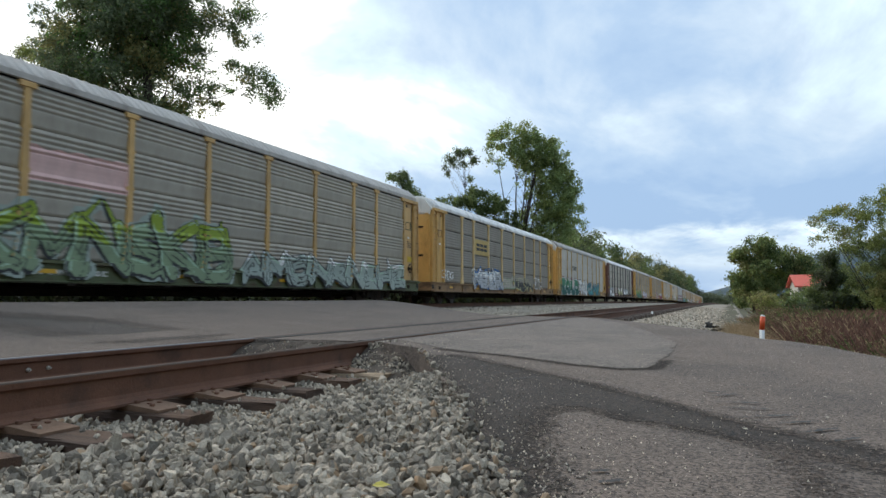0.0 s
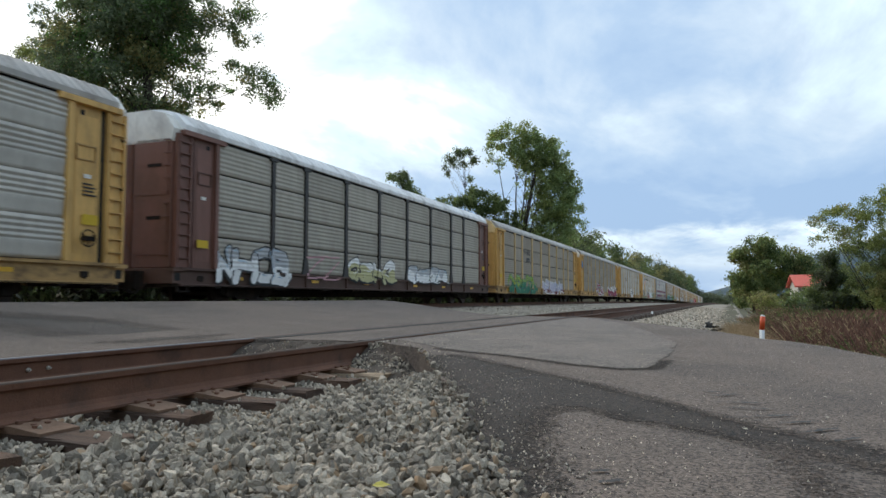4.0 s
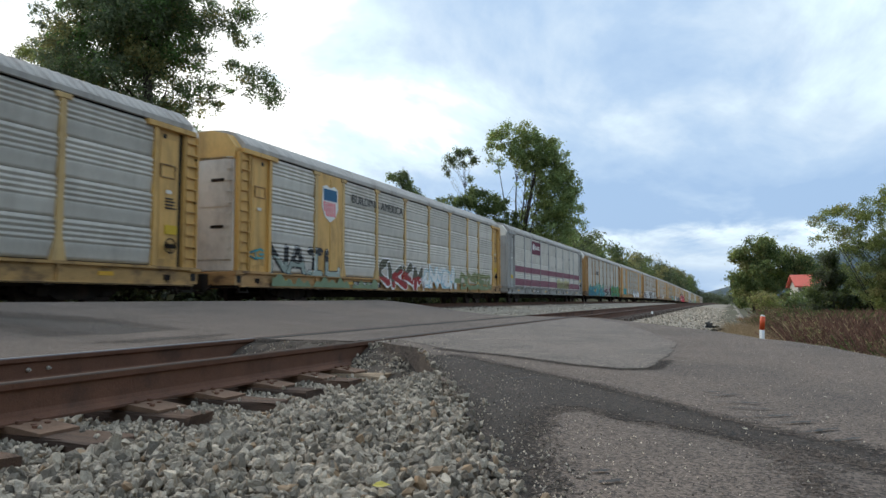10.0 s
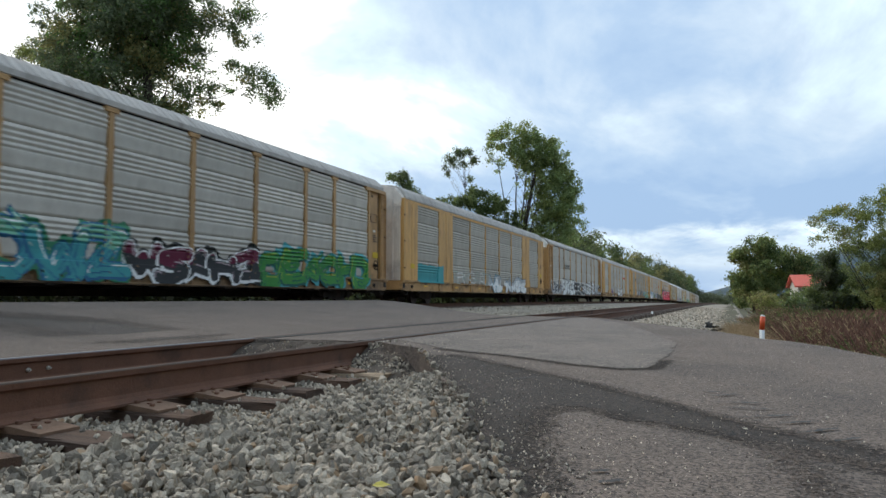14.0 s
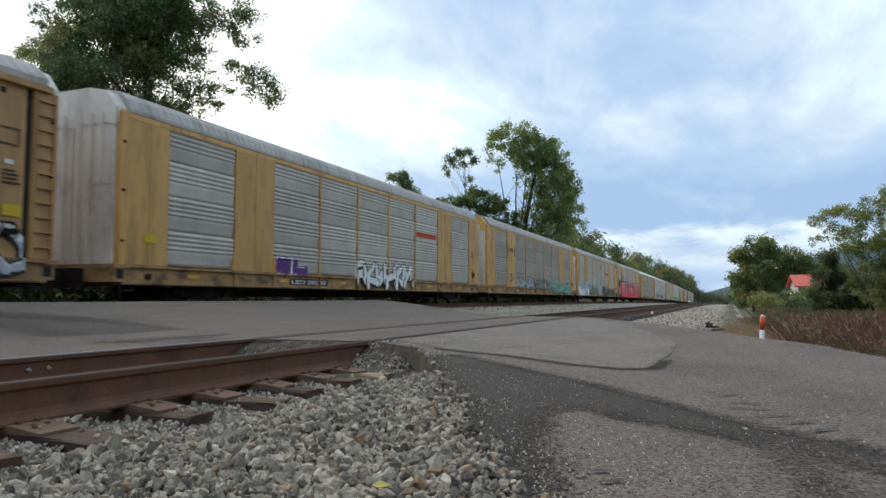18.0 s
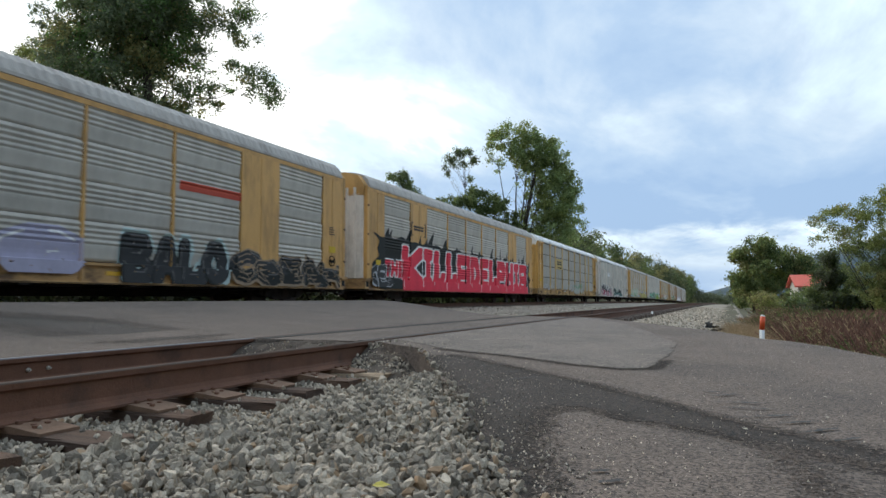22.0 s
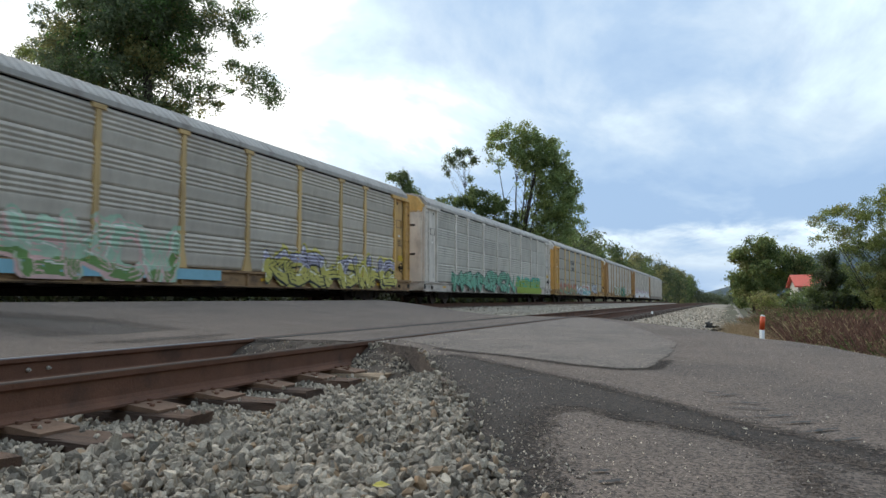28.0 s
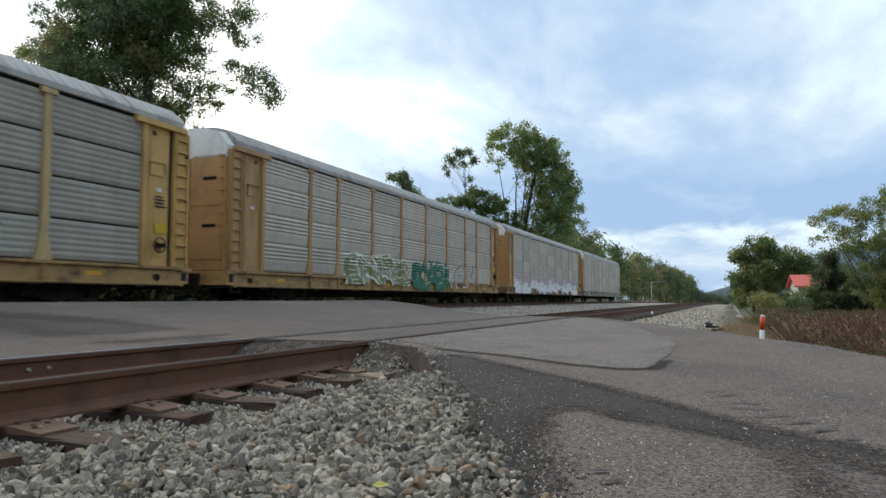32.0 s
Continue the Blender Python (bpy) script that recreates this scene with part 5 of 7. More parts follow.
EDGES = (-10.15, -7.84, -6.37, -4.62, -2.89, -0.64, 1.12, 2.84, 4.58, 6.56, 8.27, 10.01, 12.05)


def block_word(car, z0, z1, word):
    """Wide red block letters that touch, with white edges round black openings, and drips."""
    segs = []
    for n, ch in enumerate(word):
        a, b, lo, hi = EDGES[n] + 0.34, EDGES[n + 1] - 0.34, z0 + 0.42, z1 - 0.32
        forms = [((0, 0), (0, 1), (1, 1), (1, 0)), ((0, 0.42), (1, 0.42))] if ch == "A" else STROKES[ch]
        for pts in forms:
            pts = [(a + (b - a) * u, lo + (hi - lo) * w) for u, w in pts]
            segs += list(zip(pts, pts[1:]))

    def pick(cy, cz):
        best = np.full(cy.shape, 9.0)
        for (ay, az), (by, bz) in segs:
            dy, dz = by - ay, bz - az
            t = np.clip(((cy - ay) * dy + (cz - az) * dz) / (dy * dy + dz * dz + 1e-9), 0, 1)
            ey, ez = np.abs(cy - ay - t * dy), 1.2 * np.abs(cz - az - t * dz)
            best = np.minimum(best, (ey ** 4 + ez ** 4) ** 0.25)
        out = np.full(cy.shape, 2)
        out[best < 0.475] = 0
        out[best < 0.36] = 1
        low = cz < z0 + 0.62
        out[low] = 1
        for n, y in enumerate(EDGES):
            wide = 0.030 + 0.010 * np.sin(cz * 7 + n * 2)
            end = z0 + 0.05 + 0.14 * (n % 3)
            out[(np.abs(cy - y - 0.04 * np.sin(cz * 2 + n)) < wide) & (cz > end) & (cz < z1 - 0.1)] = 0
        out[(out == 2) & (cz > z1 - 0.25)] = -1
        return out
    coat(car, "graffiti", EDGES[0] - 0.06, EDGES[-1] + 0.06, z0, z1 + 0.06, pick, ["paint_white", "red", "black"], "red block letters with white edges", step=0.03)


def throw_up(car, y0, y1, z0, z1):
    """A bulging white shape with black outlines and a twisted inner line."""
    def pick(cy, cz):
        u, w = (cy - y0) / (y1 - y0), (cz - z0) / (z1 - z0)
        body = ((np.abs((u - 0.36) / 0.35)) ** 3.2 + (np.abs((w - 0.48 - 0.05 * np.sin(9 * u)) / 0.50)) ** 3.2) ** 0.3125
        tail = np.hypot((u - 0.84) / 0.15, (w - 0.42) / 0.24)
        d = np.minimum(body, tail * 0.9 + 0.1)
        out = np.full(cy.shape, -1)
        out[d < 1.02] = 1
        out[d < 0.95] = 0
        out[d < 0.88] = 1
        out[(u < 0.13) & (d < 0.88)] = 0
        for a, b, c, e, s in ((0.36, 0.66, 0.62, 0.60, 0.05), (0.42, 0.74, 0.34, 0.48, 0.06), (0.40, 0.46, 0.10, 0.40, 0.03), (0.18, 0.42, 0.56, 0.52, 0.02), (0.40, 0.42, 0.60, 0.98, 0.02), (0.30, 0.34, 0.0, 0.22, 0.02)):
            t = np.clip(((u - a) * (b - a) + (w - c) * (e - c)) / ((b - a) ** 2 + (e - c) ** 2), 0, 1)
            out[(np.hypot((u - a - t * (b - a)) * 1.8, w - c - t * (e - c)) < s * (0.5 + 0.6 * np.abs(np.sin(5 * t)))) & (d < 0.9)] = 0
        return out
    coat(car, "graffiti", y0, y1, z0, z1, pick, ["charcoal", "paint_white"], "white bulging sprayed shape with black outlines", step=0.035)


def smoke(car):
    """Black haze of spray above the red letters, with plumes blown to one side."""
    rg = random.Random(5)
    plumes = [(rg.uniform(-11.8, 12.6), rg.uniform(0.10, 0.24), rg.uniform(0.25, 0.85), rg.uniform(0.1, 0.5)) for _ in range(22)]

    def pick(cy, cz):
        edge = 2.96 + 0.07 * np.sin(cy * 1.7) + 0.05 * np.sin(cy * 4.3 + 1) - 0.012 * cy
        for y, wide, tall, lean in plumes:
            off = (cy - y - lean * np.maximum(cz - 2.9, 0)) / wide
            edge = np.maximum(edge, 2.92 + tall * np.exp(-off * off) - 0.01 * cy)
        out = np.zeros(cy.shape, int)
        out[cz > edge] = -1
        out[cy < -12.9 + 0.28 * np.sin(cz * 3.1) + 0.14 * np.sin(cz * 9 + 1)] = -1
        return out
    coat(car, "smoke", -13.4, 12.6, 0.72, 3.8, pick, ["black"], "black sprayed smoke", lift=0.0)


def decorate():
    G, T = graffiti, TRAIN
    G(T[0], -9.93, -0.39, 0.72, 2.75, "charcoal", "sage", "lime_paint", 7, 1, wild=True, halo="pale_sage", shine="pale_mint", thin=0.024, fat=0.95, split=0.6)
    G(T[0], 0.10, 12.04, 0.68, 2.14, "charcoal", "pale_sage", "paint_white", 9, 2, wild=True, shine="pale_mint", thin=0.03, fat=1.1, split=0.7)
    G(T[1], -12.34, -10.64, 1.30, 1.88, None, "paint_white", "paint_white", 4, 3, tag=True)
    G(T[1], -7.33, -1.56, 0.85, 2.38, "charcoal", "pale_grey", "paint_white", 4, 4, halo="emblem_blue", wild=True, thin=0.035, fat=1.3)
    G(T[1], -1.3, 1.6, 0.95, 1.95, "faded_green", "panel_worn", "panel_worn", 4, 5, thin=0.03, shine="faded_green")
    G(T[1], 1.80, 6.40, 0.80, 2.10, "pale_yellow_paint", "charcoal", "panel_dark", 4, 6, hard=False, thin=0.04, fat=0.9, shine="panel_dark")
    G(T[1], 7.09, 9.70, 1.04, 2.03, "paint_white", "panel_dark", "panel_worn", 3, 66, thin=0.04, shine="charcoal")
    G(T[2], -12.31, -3.71, 0.68, 2.34, "paint_white", "dark_teal", "green", 4, 7, word="EOLD", halo="dark_red", thin=0.07, fat=1.15, shine="green")
    G(T[2], -3.41, 0.85, 0.68, 2.38, "charcoal", "paint_white", "paint_white", 3, 8, word="TKU", thin=0.075, shine="pale_grey")
    G(T[2], 1.16, 8.92, 0.68, 2.29, "ink", "cyan", "dark_cyan", 6, 9, wild=True, shine="pale_blue", thin=0.04)
    G(T[3], -12.13, -8.28, 0.68, 2.16, "charcoal", "paint_white", "pale_grey", 4, 10, hard=False)
    G(T[3], -7.25, -4.84, 0.97, 1.91, None, "pink", "pink", 2, 11, tag=True)
    G(T[3], -4.15, 0.17, 0.89, 2.13, "charcoal", "pale_yellow_paint", "paint_white", 4, 12)
    G(T[3], 1.46, 6.74, 0.99, 2.04, "charcoal", "paint_white", "pale_grey", 4, 13)
    G(T[4], -11.00, -2.95, 0.68, 2.15, "dark_teal", "green", "lime", 7, 14, wild=True, shine="mint", thin=0.03, fat=0.9, split=0.5)
    G(T[4], -1.03, 6.83, 0.68, 2.07, "paint_white", "dark_red", "lavender", 6, 15, wild=True, shine="pale_blue", thin=0.05, fat=0.95, split=0.22)
    G(T[5], -4.23, 1.26, 0.72, 2.45, "charcoal", "paint_white", "pale_pink", 4, 16, wild=True, hard=False, thin=0.04, fat=0.95, inner="magenta", shine="paint_white")
    G(T[5], 4.72, 12.01, 0.68, 2.13, "charcoal", "magenta", "paint_white", 6, 17, wild=True, halo="paint_white", shine="pale_pink", thin=0.04, split=0.5)
    throw_up(T[6], -1.50, 2.6, 0.68, 2.3)
    G(T[6], -12.03, -11.15, 1.23, 1.58, None, "dark_cyan", "dark_cyan", 3, 19, tag=True)
    G(T[7], -12.13, -7.54, 1.12, 2.19, "charcoal", "pale_sage", "charcoal", 4, 20, word="NAIL", thin=0.03, fat=0.55)
    G(T[7], -4.08, 0.68, 0.68, 2.28, "paint_white", "dull_red", "dark_olive", 4, 21, hard=False, thin=0.05, fat=0.95, shine="dark_olive", split=0.45)
    G(T[7], 5.2, 11.6, 0.80, 2.0, "olive_paint", "faded_green", "olive_paint", 7, 64, wild=True, thin=0.02, shine="pale_mint", fat=0.6)
    G(T[7], 0.67, 5.06, 0.81, 2.10, "sky_paint", "paint_white", "paint_white", 5, 22, hard=False, thin=0.03, fat=1.1, shine="pale_blue", halo="paint_white")
    G(T[7], -13.20, -12.34, 1.53, 1.93, None, "dark_cyan", "cyan", 2, 47, tag=True)
    G(T[9], -11.99, -7.07, 0.68, 1.95, "paint_navy", "dark_cyan", "cyan", 5, 23, wild=True, halo="green", shine="mint", fat=0.9, thin=0.03)
    G(T[9], -7.10, -0.92, 0.68, 2.35, "paint_navy", "cyan", "mint", 5, 24, wild=True, halo="green", shine="paint_white", fat=0.9, thin=0.04)
    G(T[9], -0.83, 4.47, 0.68, 1.99, "paint_white", "charcoal", "maroon", 5, 25, hard=False, thin=0.05, shine="pale_pink", halo="black")
    G(T[9], 4.68, 12.07, 0.68, 2.15, "dark_teal", "leaf_paint", "leaf_paint", 6, 26, wild=True, halo="cyan", shine="lime", thin=0.03)
    G(T[10], -7.24, -0.76, 1.11, 1.96, None, "pale_sage", "paint_white", 7, 27, tag=True)
    G(T[10], -0.76, 1.85, 0.68, 2.01, "dark_cyan", "paint_white", "pale_grey", 2, 28)
    G(T[10], 2.72, 7.93, 0.68, 2.02, "charcoal", "paint_white", "pale_grey", 4, 29, hard=False)
    G(T[11], -12.77, -7.92, 0.68, 2.23, "paint_white", "ink", "charcoal", 5, 30, wild=True)
    G(T[11], -7.97, -2.43, 0.68, 2.24, "black", "paint_white", "paint_white", 5, 31, word="BAKES", hard=False, thin=0.07, fat=1.1, shine="pale_grey")
    G(T[11], -2.46, 2.71, 0.68, 2.05, "paint_white", "charcoal", "charcoal", 4, 32, word="BEKS", hard=False, thin=0.05, fat=0.8, shine="charcoal")
    G(T[11], 2.69, 8.4, 0.68, 2.43, "black", "paint_white", "paint_white", 5, 33, hard=False, thin=0.045, fat=0.85, shine="pale_grey", wild=True)
    G(T[11], 8.5, 13.01, 0.72, 2.2, "black", "pale_grey", "paint_white", 6, 67, hard=False, thin=0.04, fat=0.8, shine="paint_white")
    G(T[12], -7.08, -5.12, 1.11, 1.80, "paint_white", "violet", "violet", 2, 34, word="SL", thin=0.04)
    G(T[12], -1.57, 3.94, 0.68, 2.11, "black", "paint_white", "paint_white", 6, 35, hard=False, thin=0.045, fat=0.9, shine="pale_grey")
    G(T[13], -9.2, -7.4, 1.5, 2.2, None, "tan_paint", "charcoal", 3, 68, tag=True)
    G(T[13], -7.24, -1.94, 1.0, 2.33, "smoke_grey", "pale_grey", "panel_worn", 5, 36, hard=False, thin=0.06, fat=0.75, shine="panel_worn")
    G(T[13], -2.04, 3.58, 0.99, 2.15, "smoke_grey", "smoke_grey", "smoke_grey", 6, 37, hard=False, thin=0.02, fat=0.42, shine="panel_worn")
    G(T[13], 3.9, 12.07, 0.72, 2.25, "dark_cyan", "mint", "pale_sage", 6, 38, hard=False, thin=0.05, fat=0.7, shine="paint_white")
    G(T[14], -13.06, -7.03, 0.68, 2.2, "pale_grey", "paint_white", "pale_blue", 5, 39, word="GLOTO", hard=False, thin=0.06, fat=1.25, shine="paint_white")
    G(T[14], -6.9, -0.7, 0.89, 2.14, "dark_teal", "faded_green", "pale_sage", 6, 40, hard=False, thin=0.04, shine="mint")
    G(T[14], -0.6, 1.5, 0.85, 1.96, "lavender", "lavender", "lavender", 1, 41, word="O", hard=False)
    G(T[14], 2.68, 6.6, 0.68, 2.0, "black", "charcoal", "charcoal", 4, 42, word="BALO", hard=False, halo="pale_sky", thin=0.03, fat=1.15, shine="smoke_grey")
    G(T[14], 6.76, 13.22, 0.68, 1.9, "tan_paint", "black", "charcoal", 5, 43, wild=True, thin=0.04, shine="smoke_grey")
    G(T[15], -11.95, -9.95, 1.24, 2.11, "paint_white", "red", "red", 3, 44, word="THE", thin=0.05, shine="red")
    G(T[15], -13.3, -11.3, 0.8, 1.9, "pale_grey", "charcoal", "charcoal", 3, 69, hard=False, thin=0.03, shine="charcoal")
    block_word(T[15], 0.66, 2.84, "KILLADELPHIA")
    G(T[16], -11.94, -7.67, 1.04, 1.65, None, "pale_grey", "pale_grey", 7, 48, tag=True)
    G(T[16], -4.36, 0.4, 0.94, 1.8, None, "pale_grey", "pale_sage", 5, 49, tag=True)
    G(T[16], 0.4, 5.6, 0.80, 2.01, "pale_sage", "panel_mid", "faded_green", 5, 70, wild=True, thin=0.035, shine="mint")
    G(T[17], -11.14, -3.22, 0.68, 2.33, "paint_white", "magenta", "black", 8, 50, hard=False, thin=0.045, fat=1.1, split=0.45, shine="smoke_grey")
    G(T[17], -1.31, 6.49, 0.68, 2.0, "paint_white", "dark_teal", "black", 6, 51, hard=False, thin=0.045, fat=1.05, split=0.5, shine="green")
    G(T[18], -10.70, -1.7, 0.72, 2.35, "faded_pink", "grass_paint", "pale_mint", 8, 52, wild=True, halo="pale_mint", shine="cap_white", thin=0.035, split=0.30, fat=0.9)
    G(T[18], 2.44, 12.09, 0.68, 2.2, "charcoal", "faded_yellow", "lavender", 8, 53, wild=True, halo="faded_yellow", shine="paint_white", thin=0.025, fat=1.1, split=0.6)
    G(T[19], -9.91, 2.50, 0.68, 2.3, "black", "mint", "mint", 8, 54, wild=True, thin=0.055, fat=1.0, shine="pale_sage")
    wash(T[19], "paint_field", 3.0, 10.2, 0.68, 1.70, "lime_paint", "yellow-green field of paint", top=0.30)
    G(T[19], 3.1, 10.1, 1.15, 2.05, "teal_paint", "lime_paint", "teal_paint", 9, 55, wild=True, hard=False, thin=0.04, shine="pale_mint", fat=0.8, split=0.62)
    G(T[20], -12.10, -4.02, 0.68, 2.05, "faded_red", "faded_green", "faded_red", 7, 56, hard=False, thin=0.03, fat=0.8, shine="olive_paint", split=0.5)
    G(T[20], -3.93, -0.89, 0.68, 1.82, "charcoal", "pale_grey", "paint_white", 3, 57, hard=False)
    G(T[20], -0.73, 3.79, 0.68, 2.01, "paint_white", "cyan", "faded_red", 5, 58, wild=True)
    G(T[20], 5.03, 8.25, 0.94, 2.17, "ink", "pale_grey", "pale_grey", 3, 59, hard=False)
    G(T[21], -6.76, -0.66, 0.88, 2.33, "paint_white", "olive_paint", "olive_paint", 4, 60, wild=True)
    G(T[21], -0.28, 4.68, 0.68, 2.33, "dark_teal", "green", "green", 5, 61, wild=True)
    G(T[21], 4.52, 8.77, 0.84, 2.42, None, "paint_white", "charcoal", 4, 62, tag=True)
    G(T[22], -11.84, 10.99, 0.68, 2.45, "pale_pink", "paint_white", "pale_pink", 10, 63, wild=True)
    # company names, signs and fields
    wash(TRAIN[0], "faded_patch", -7.15, -4.45, 2.92, 3.75, "faded_pink", "faded pink patch", top=0.08)
    plaque(TRAIN[1], "sign", -7.15, -4.45, 3.0, 3.95, "sign_yellow", "yellow sign board")
    company_mark(TRAIN[1], -6.8, -4.8, 3.2, 3.75, x=1.516)
    wash(TRAIN[2], "paint_field", -12.0, -3.6, 0.82, 1.55, "dark_teal", "dark green paint below the letters", top=0.2)
    for k in (4, 20):
        bars(TRAIN[k], "company_mark", -7.05, -5.0, 3.15, 4.0, "charcoal", "black company mark and lines", [(0, 0.55, 0.92, 0.97), (0, 0.55, 0.8, 0.85), (0.05, 0.55, 0.68, 0.73), (0.58, 0.68, 0.6, 1), (0.68, 0.78, 0.7, 0.9), (0.76, 0.84, 0.6, 1), (0.86, 1, 0.6, 0.7), (0.86, 1, 0.9, 1), (0.9, 0.98, 0.65, 0.95), (0.5, 0.98, 0.2, 0.34), (0.5, 0.98, 0.0, 0.14)])
    for k in (2, 6, 9, 11):
        bars(TRAIN[k], "company_name", -7.1, -4.7, 3.22, 3.58, "charcoal", "faded dark company name as bars", letter_bars(9, k))
    part("emblem", Build().tube((1.45, -12.55, 4.02), (1.478, -12.55, 4.02), 0.36, n=28, mi=0).tube((1.478, -12.55, 4.02), (1.484, -12.55, 4.02), 0.28, n=28, mi=1).tube((1.484, -12.55, 4.02), (1.489, -12.55, 4.02), 0.16, n=20, mi=2).mesh("emblem", [mat("emblem_blue"), mat("pale_blue"), mat("emblem_blue")]), TRAIN[5], "round blue and white emblem")
    wash(TRAIN[7], "paint_field", -12.0, -4.4, 0.70, 1.10, "faded_green", "faded pale green field of paint", top=0.35)
    part("shield", Build().prism([(-8.85, 4.55), (-8.6, 4.65), (-8.3, 4.55), (-8.0, 4.65), (-7.75, 4.55), (-7.72, 3.75), (-7.95, 3.4), (-8.3, 3.22), (-8.65, 3.4), (-8.88, 3.75)][::-1], SIDE, SIDE + 0.02, "x", 0).box(SIDE + 0.015, SIDE + 0.024, -8.78, -7.82, 4.05, 4.5, 1).mesh("shield", [mat("paint_white"), mat("paint_navy")]), TRAIN[7], "white shield with a navy field")
    bars(TRAIN[7], "shield_stripes", -8.76, -7.84, 3.45, 4.0, "red", "red stripes of the shield", [(k / 6.2, k / 6.2 + 0.08, 0 if 0 < k < 6 else 0.3, 1) for k in range(7)][:-1], x=SIDE + 0.024)
    start = -6.6
    for word in ("BUILDING", "AMERICA"):
        text = bpy.data.curves.new("slogan", "FONT")
        text.body, text.size, text.extrude = word, 0.52, 0.004
        text.space_character = 1.05
        holder = new("slogan", text)
        words = bpy.data.meshes.new_from_object(holder)
        bpy.data.objects.remove(holder)
        words.materials.append(mat("charcoal"))
        part("slogan", words, TRAIN[7], "dark slogan lettering", at=(1.497, start, 4.22), turn=(math.pi / 2, 0, math.pi / 2))
        start += max(v.co.x for v in words.vertices) + 0.20
    for z0, z1 in ((2.28, 2.72), (1.28, 1.78)):
        wash(TRAIN[8], "stripe", -12.0, 11.95, z0, z1, "purple_stripe", "purple stripe")
    plaque(TRAIN[8], "sign", -7.12, -4.45, 3.85, 4.88, "maroon", "maroon sign board")
    bars(TRAIN[8], "company_name", -6.2, -4.7, 4.25, 4.55, "paint_white", "white company name as bars", letter_bars(8, 8), x=1.514)
    part("sign_disc", Build().tube((1.50, -6.62, 4.42), (1.515, -6.62, 4.42), 0.27, n=20).mesh("sign_disc", [mat("paint_white")]), TRAIN[8], "white round mark")
    wash(TRAIN[8], "overpaint", 1.6, 7.0, 1.25, 2.2, "pale_yellow_paint", "pale yellow overpaint", top=0.4)
    wash(TRAIN[10], "paint_field", -12.0, -8.7, 1.08, 2.05, "cyan", "turquoise block of paint", top=0.1)
    for k, y in ((12, 4.45), (14, 4.6)):
        wash(TRAIN[k], "red_strip", y, y + 2.6, 3.36, 3.62, "strip_red", "red strip")
    for k in (13, 15):
        bracket_mark(TRAIN[k], -9.2, -7.45, 3.3, 4.05)
    plaque(TRAIN[16], "sign", -7.15, -4.45, 3.0, 3.95, "sign_yellow", "yellow sign board")
    company_mark(TRAIN[16], -6.7, -4.9, 3.35, 3.8, x=1.516)
    bars(TRAIN[16], "small_lettering", -6.7, -4.9, 3.1, 3.22, "charcoal", "small lettering as bars", letter_bars(10, 5), x=1.516)
    plaque(TRAIN[17], "sign", -6.35, -4.5, 3.3, 3.78, "paint_white", "white sign board")
    bars(TRAIN[17], "small_lettering", -5.9, -5.0, 3.44, 3.64, "charcoal", "small lettering as bars", letter_bars(4, 5), x=1.514)
    wash(TRAIN[18], "paint_field", -12.0, 0.1, 0.82, 1.12, "sky_paint", "sky-blue band along the sill")
    for k, y in ((6, -7.3), (12, -6.25), (20, -8.1), (8, -7.2), (7, -6.4)):
        number_plate(TRAIN[k], y, y + 2.5)
    for k in (0, 2, 4, 5, 13, 14, 16, 21):
        y = {2: -7.5, 4: -8.6}.get(k, -7.0)
        sill_number(TRAIN[k], y, y + 2.1, "charcoal" if k not in (0, 2, 4) else "paint_white")
    for k, car in enumerate(TRAIN):
        yellow = CARS[k]["style"] == "post" and CARS[k]["end"] not in ("brown",)
        plaque(car, "notice", 12.5, 12.95, 2.05, 2.30, "label_yellow", "small yellow notice", x=1.47 if yellow else 1.512)
        if k % 2 == 0 or not yellow:
            plaque(car, "notice", -12.9, -12.45, 1.75, 1.98, "label_yellow", "small yellow notice", x=1.47 if yellow else 1.512)
        bars(car, "data_lettering", 12.5, 12.9, 2.75, 3.05, "charcoal", "small data lettering as bars", [(0, 1, 0, 0.12), (0, 0.8, 0.3, 0.42), (0, 0.9, 0.6, 0.72), (0, 0.7, 0.88, 1)], x=1.468 if yellow else 1.508)


# black smoke behind the red block letters
smoke(TRAIN[15])
decorate()


BODY, STAND = 0.978, 0.948                   # length and height of the bodies against the drawing above
for car in TRAIN:
    for piece in car.children:
        piece.location.y *= BODY
        if piece.name.split(".")[0] == "truck":
            continue
        piece.location.z *= STAND
        if piece.name.split(".")[0] == "slogan":
            piece.scale.x, piece.scale.y = BODY, STAND
        else:
            piece.scale.y, piece.scale.z = BODY, STAND


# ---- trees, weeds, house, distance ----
# near-black leaf colour stands in for the shade seen beneath the train
add_mat("leaf_shaded", (0.040, 0.055, 0.022), 0.45, vary=0.3, scale=0.4, fine=3, bump=0, island=0.4, trans=0.12)
for key, tone in (("leaf_deep", (0.175, 0.215, 0.120)), ("leaf_green", (0.15, 0.25, 0.080)), ("leaf_dark", (0.115, 0.155, 0.068)), ("leaf_mid", (0.195, 0.245, 0.094)), ("leaf_olive", (0.30, 0.285, 0.12)), ("leaf_light", (0.31, 0.35, 0.115)), ("leaf_far", (0.135, 0.155, 0.085)), ("leaf_grey", (0.15, 0.175, 0.115)), ("leaf_crown", (0.29, 0.37, 0.155))):
    add_mat(key, tone, 0.6, vary=0.25, scale=0.4, fine=3, bump=0, island=0.35, trans=0.6, spec=0.3)
add_mat("bark", (0.055, 0.046, 0.038), 0.95, vary=0.3, scale=3, fine=20, bump=0.8, bump_scale=14, stretch=(1, 1, 0.3))
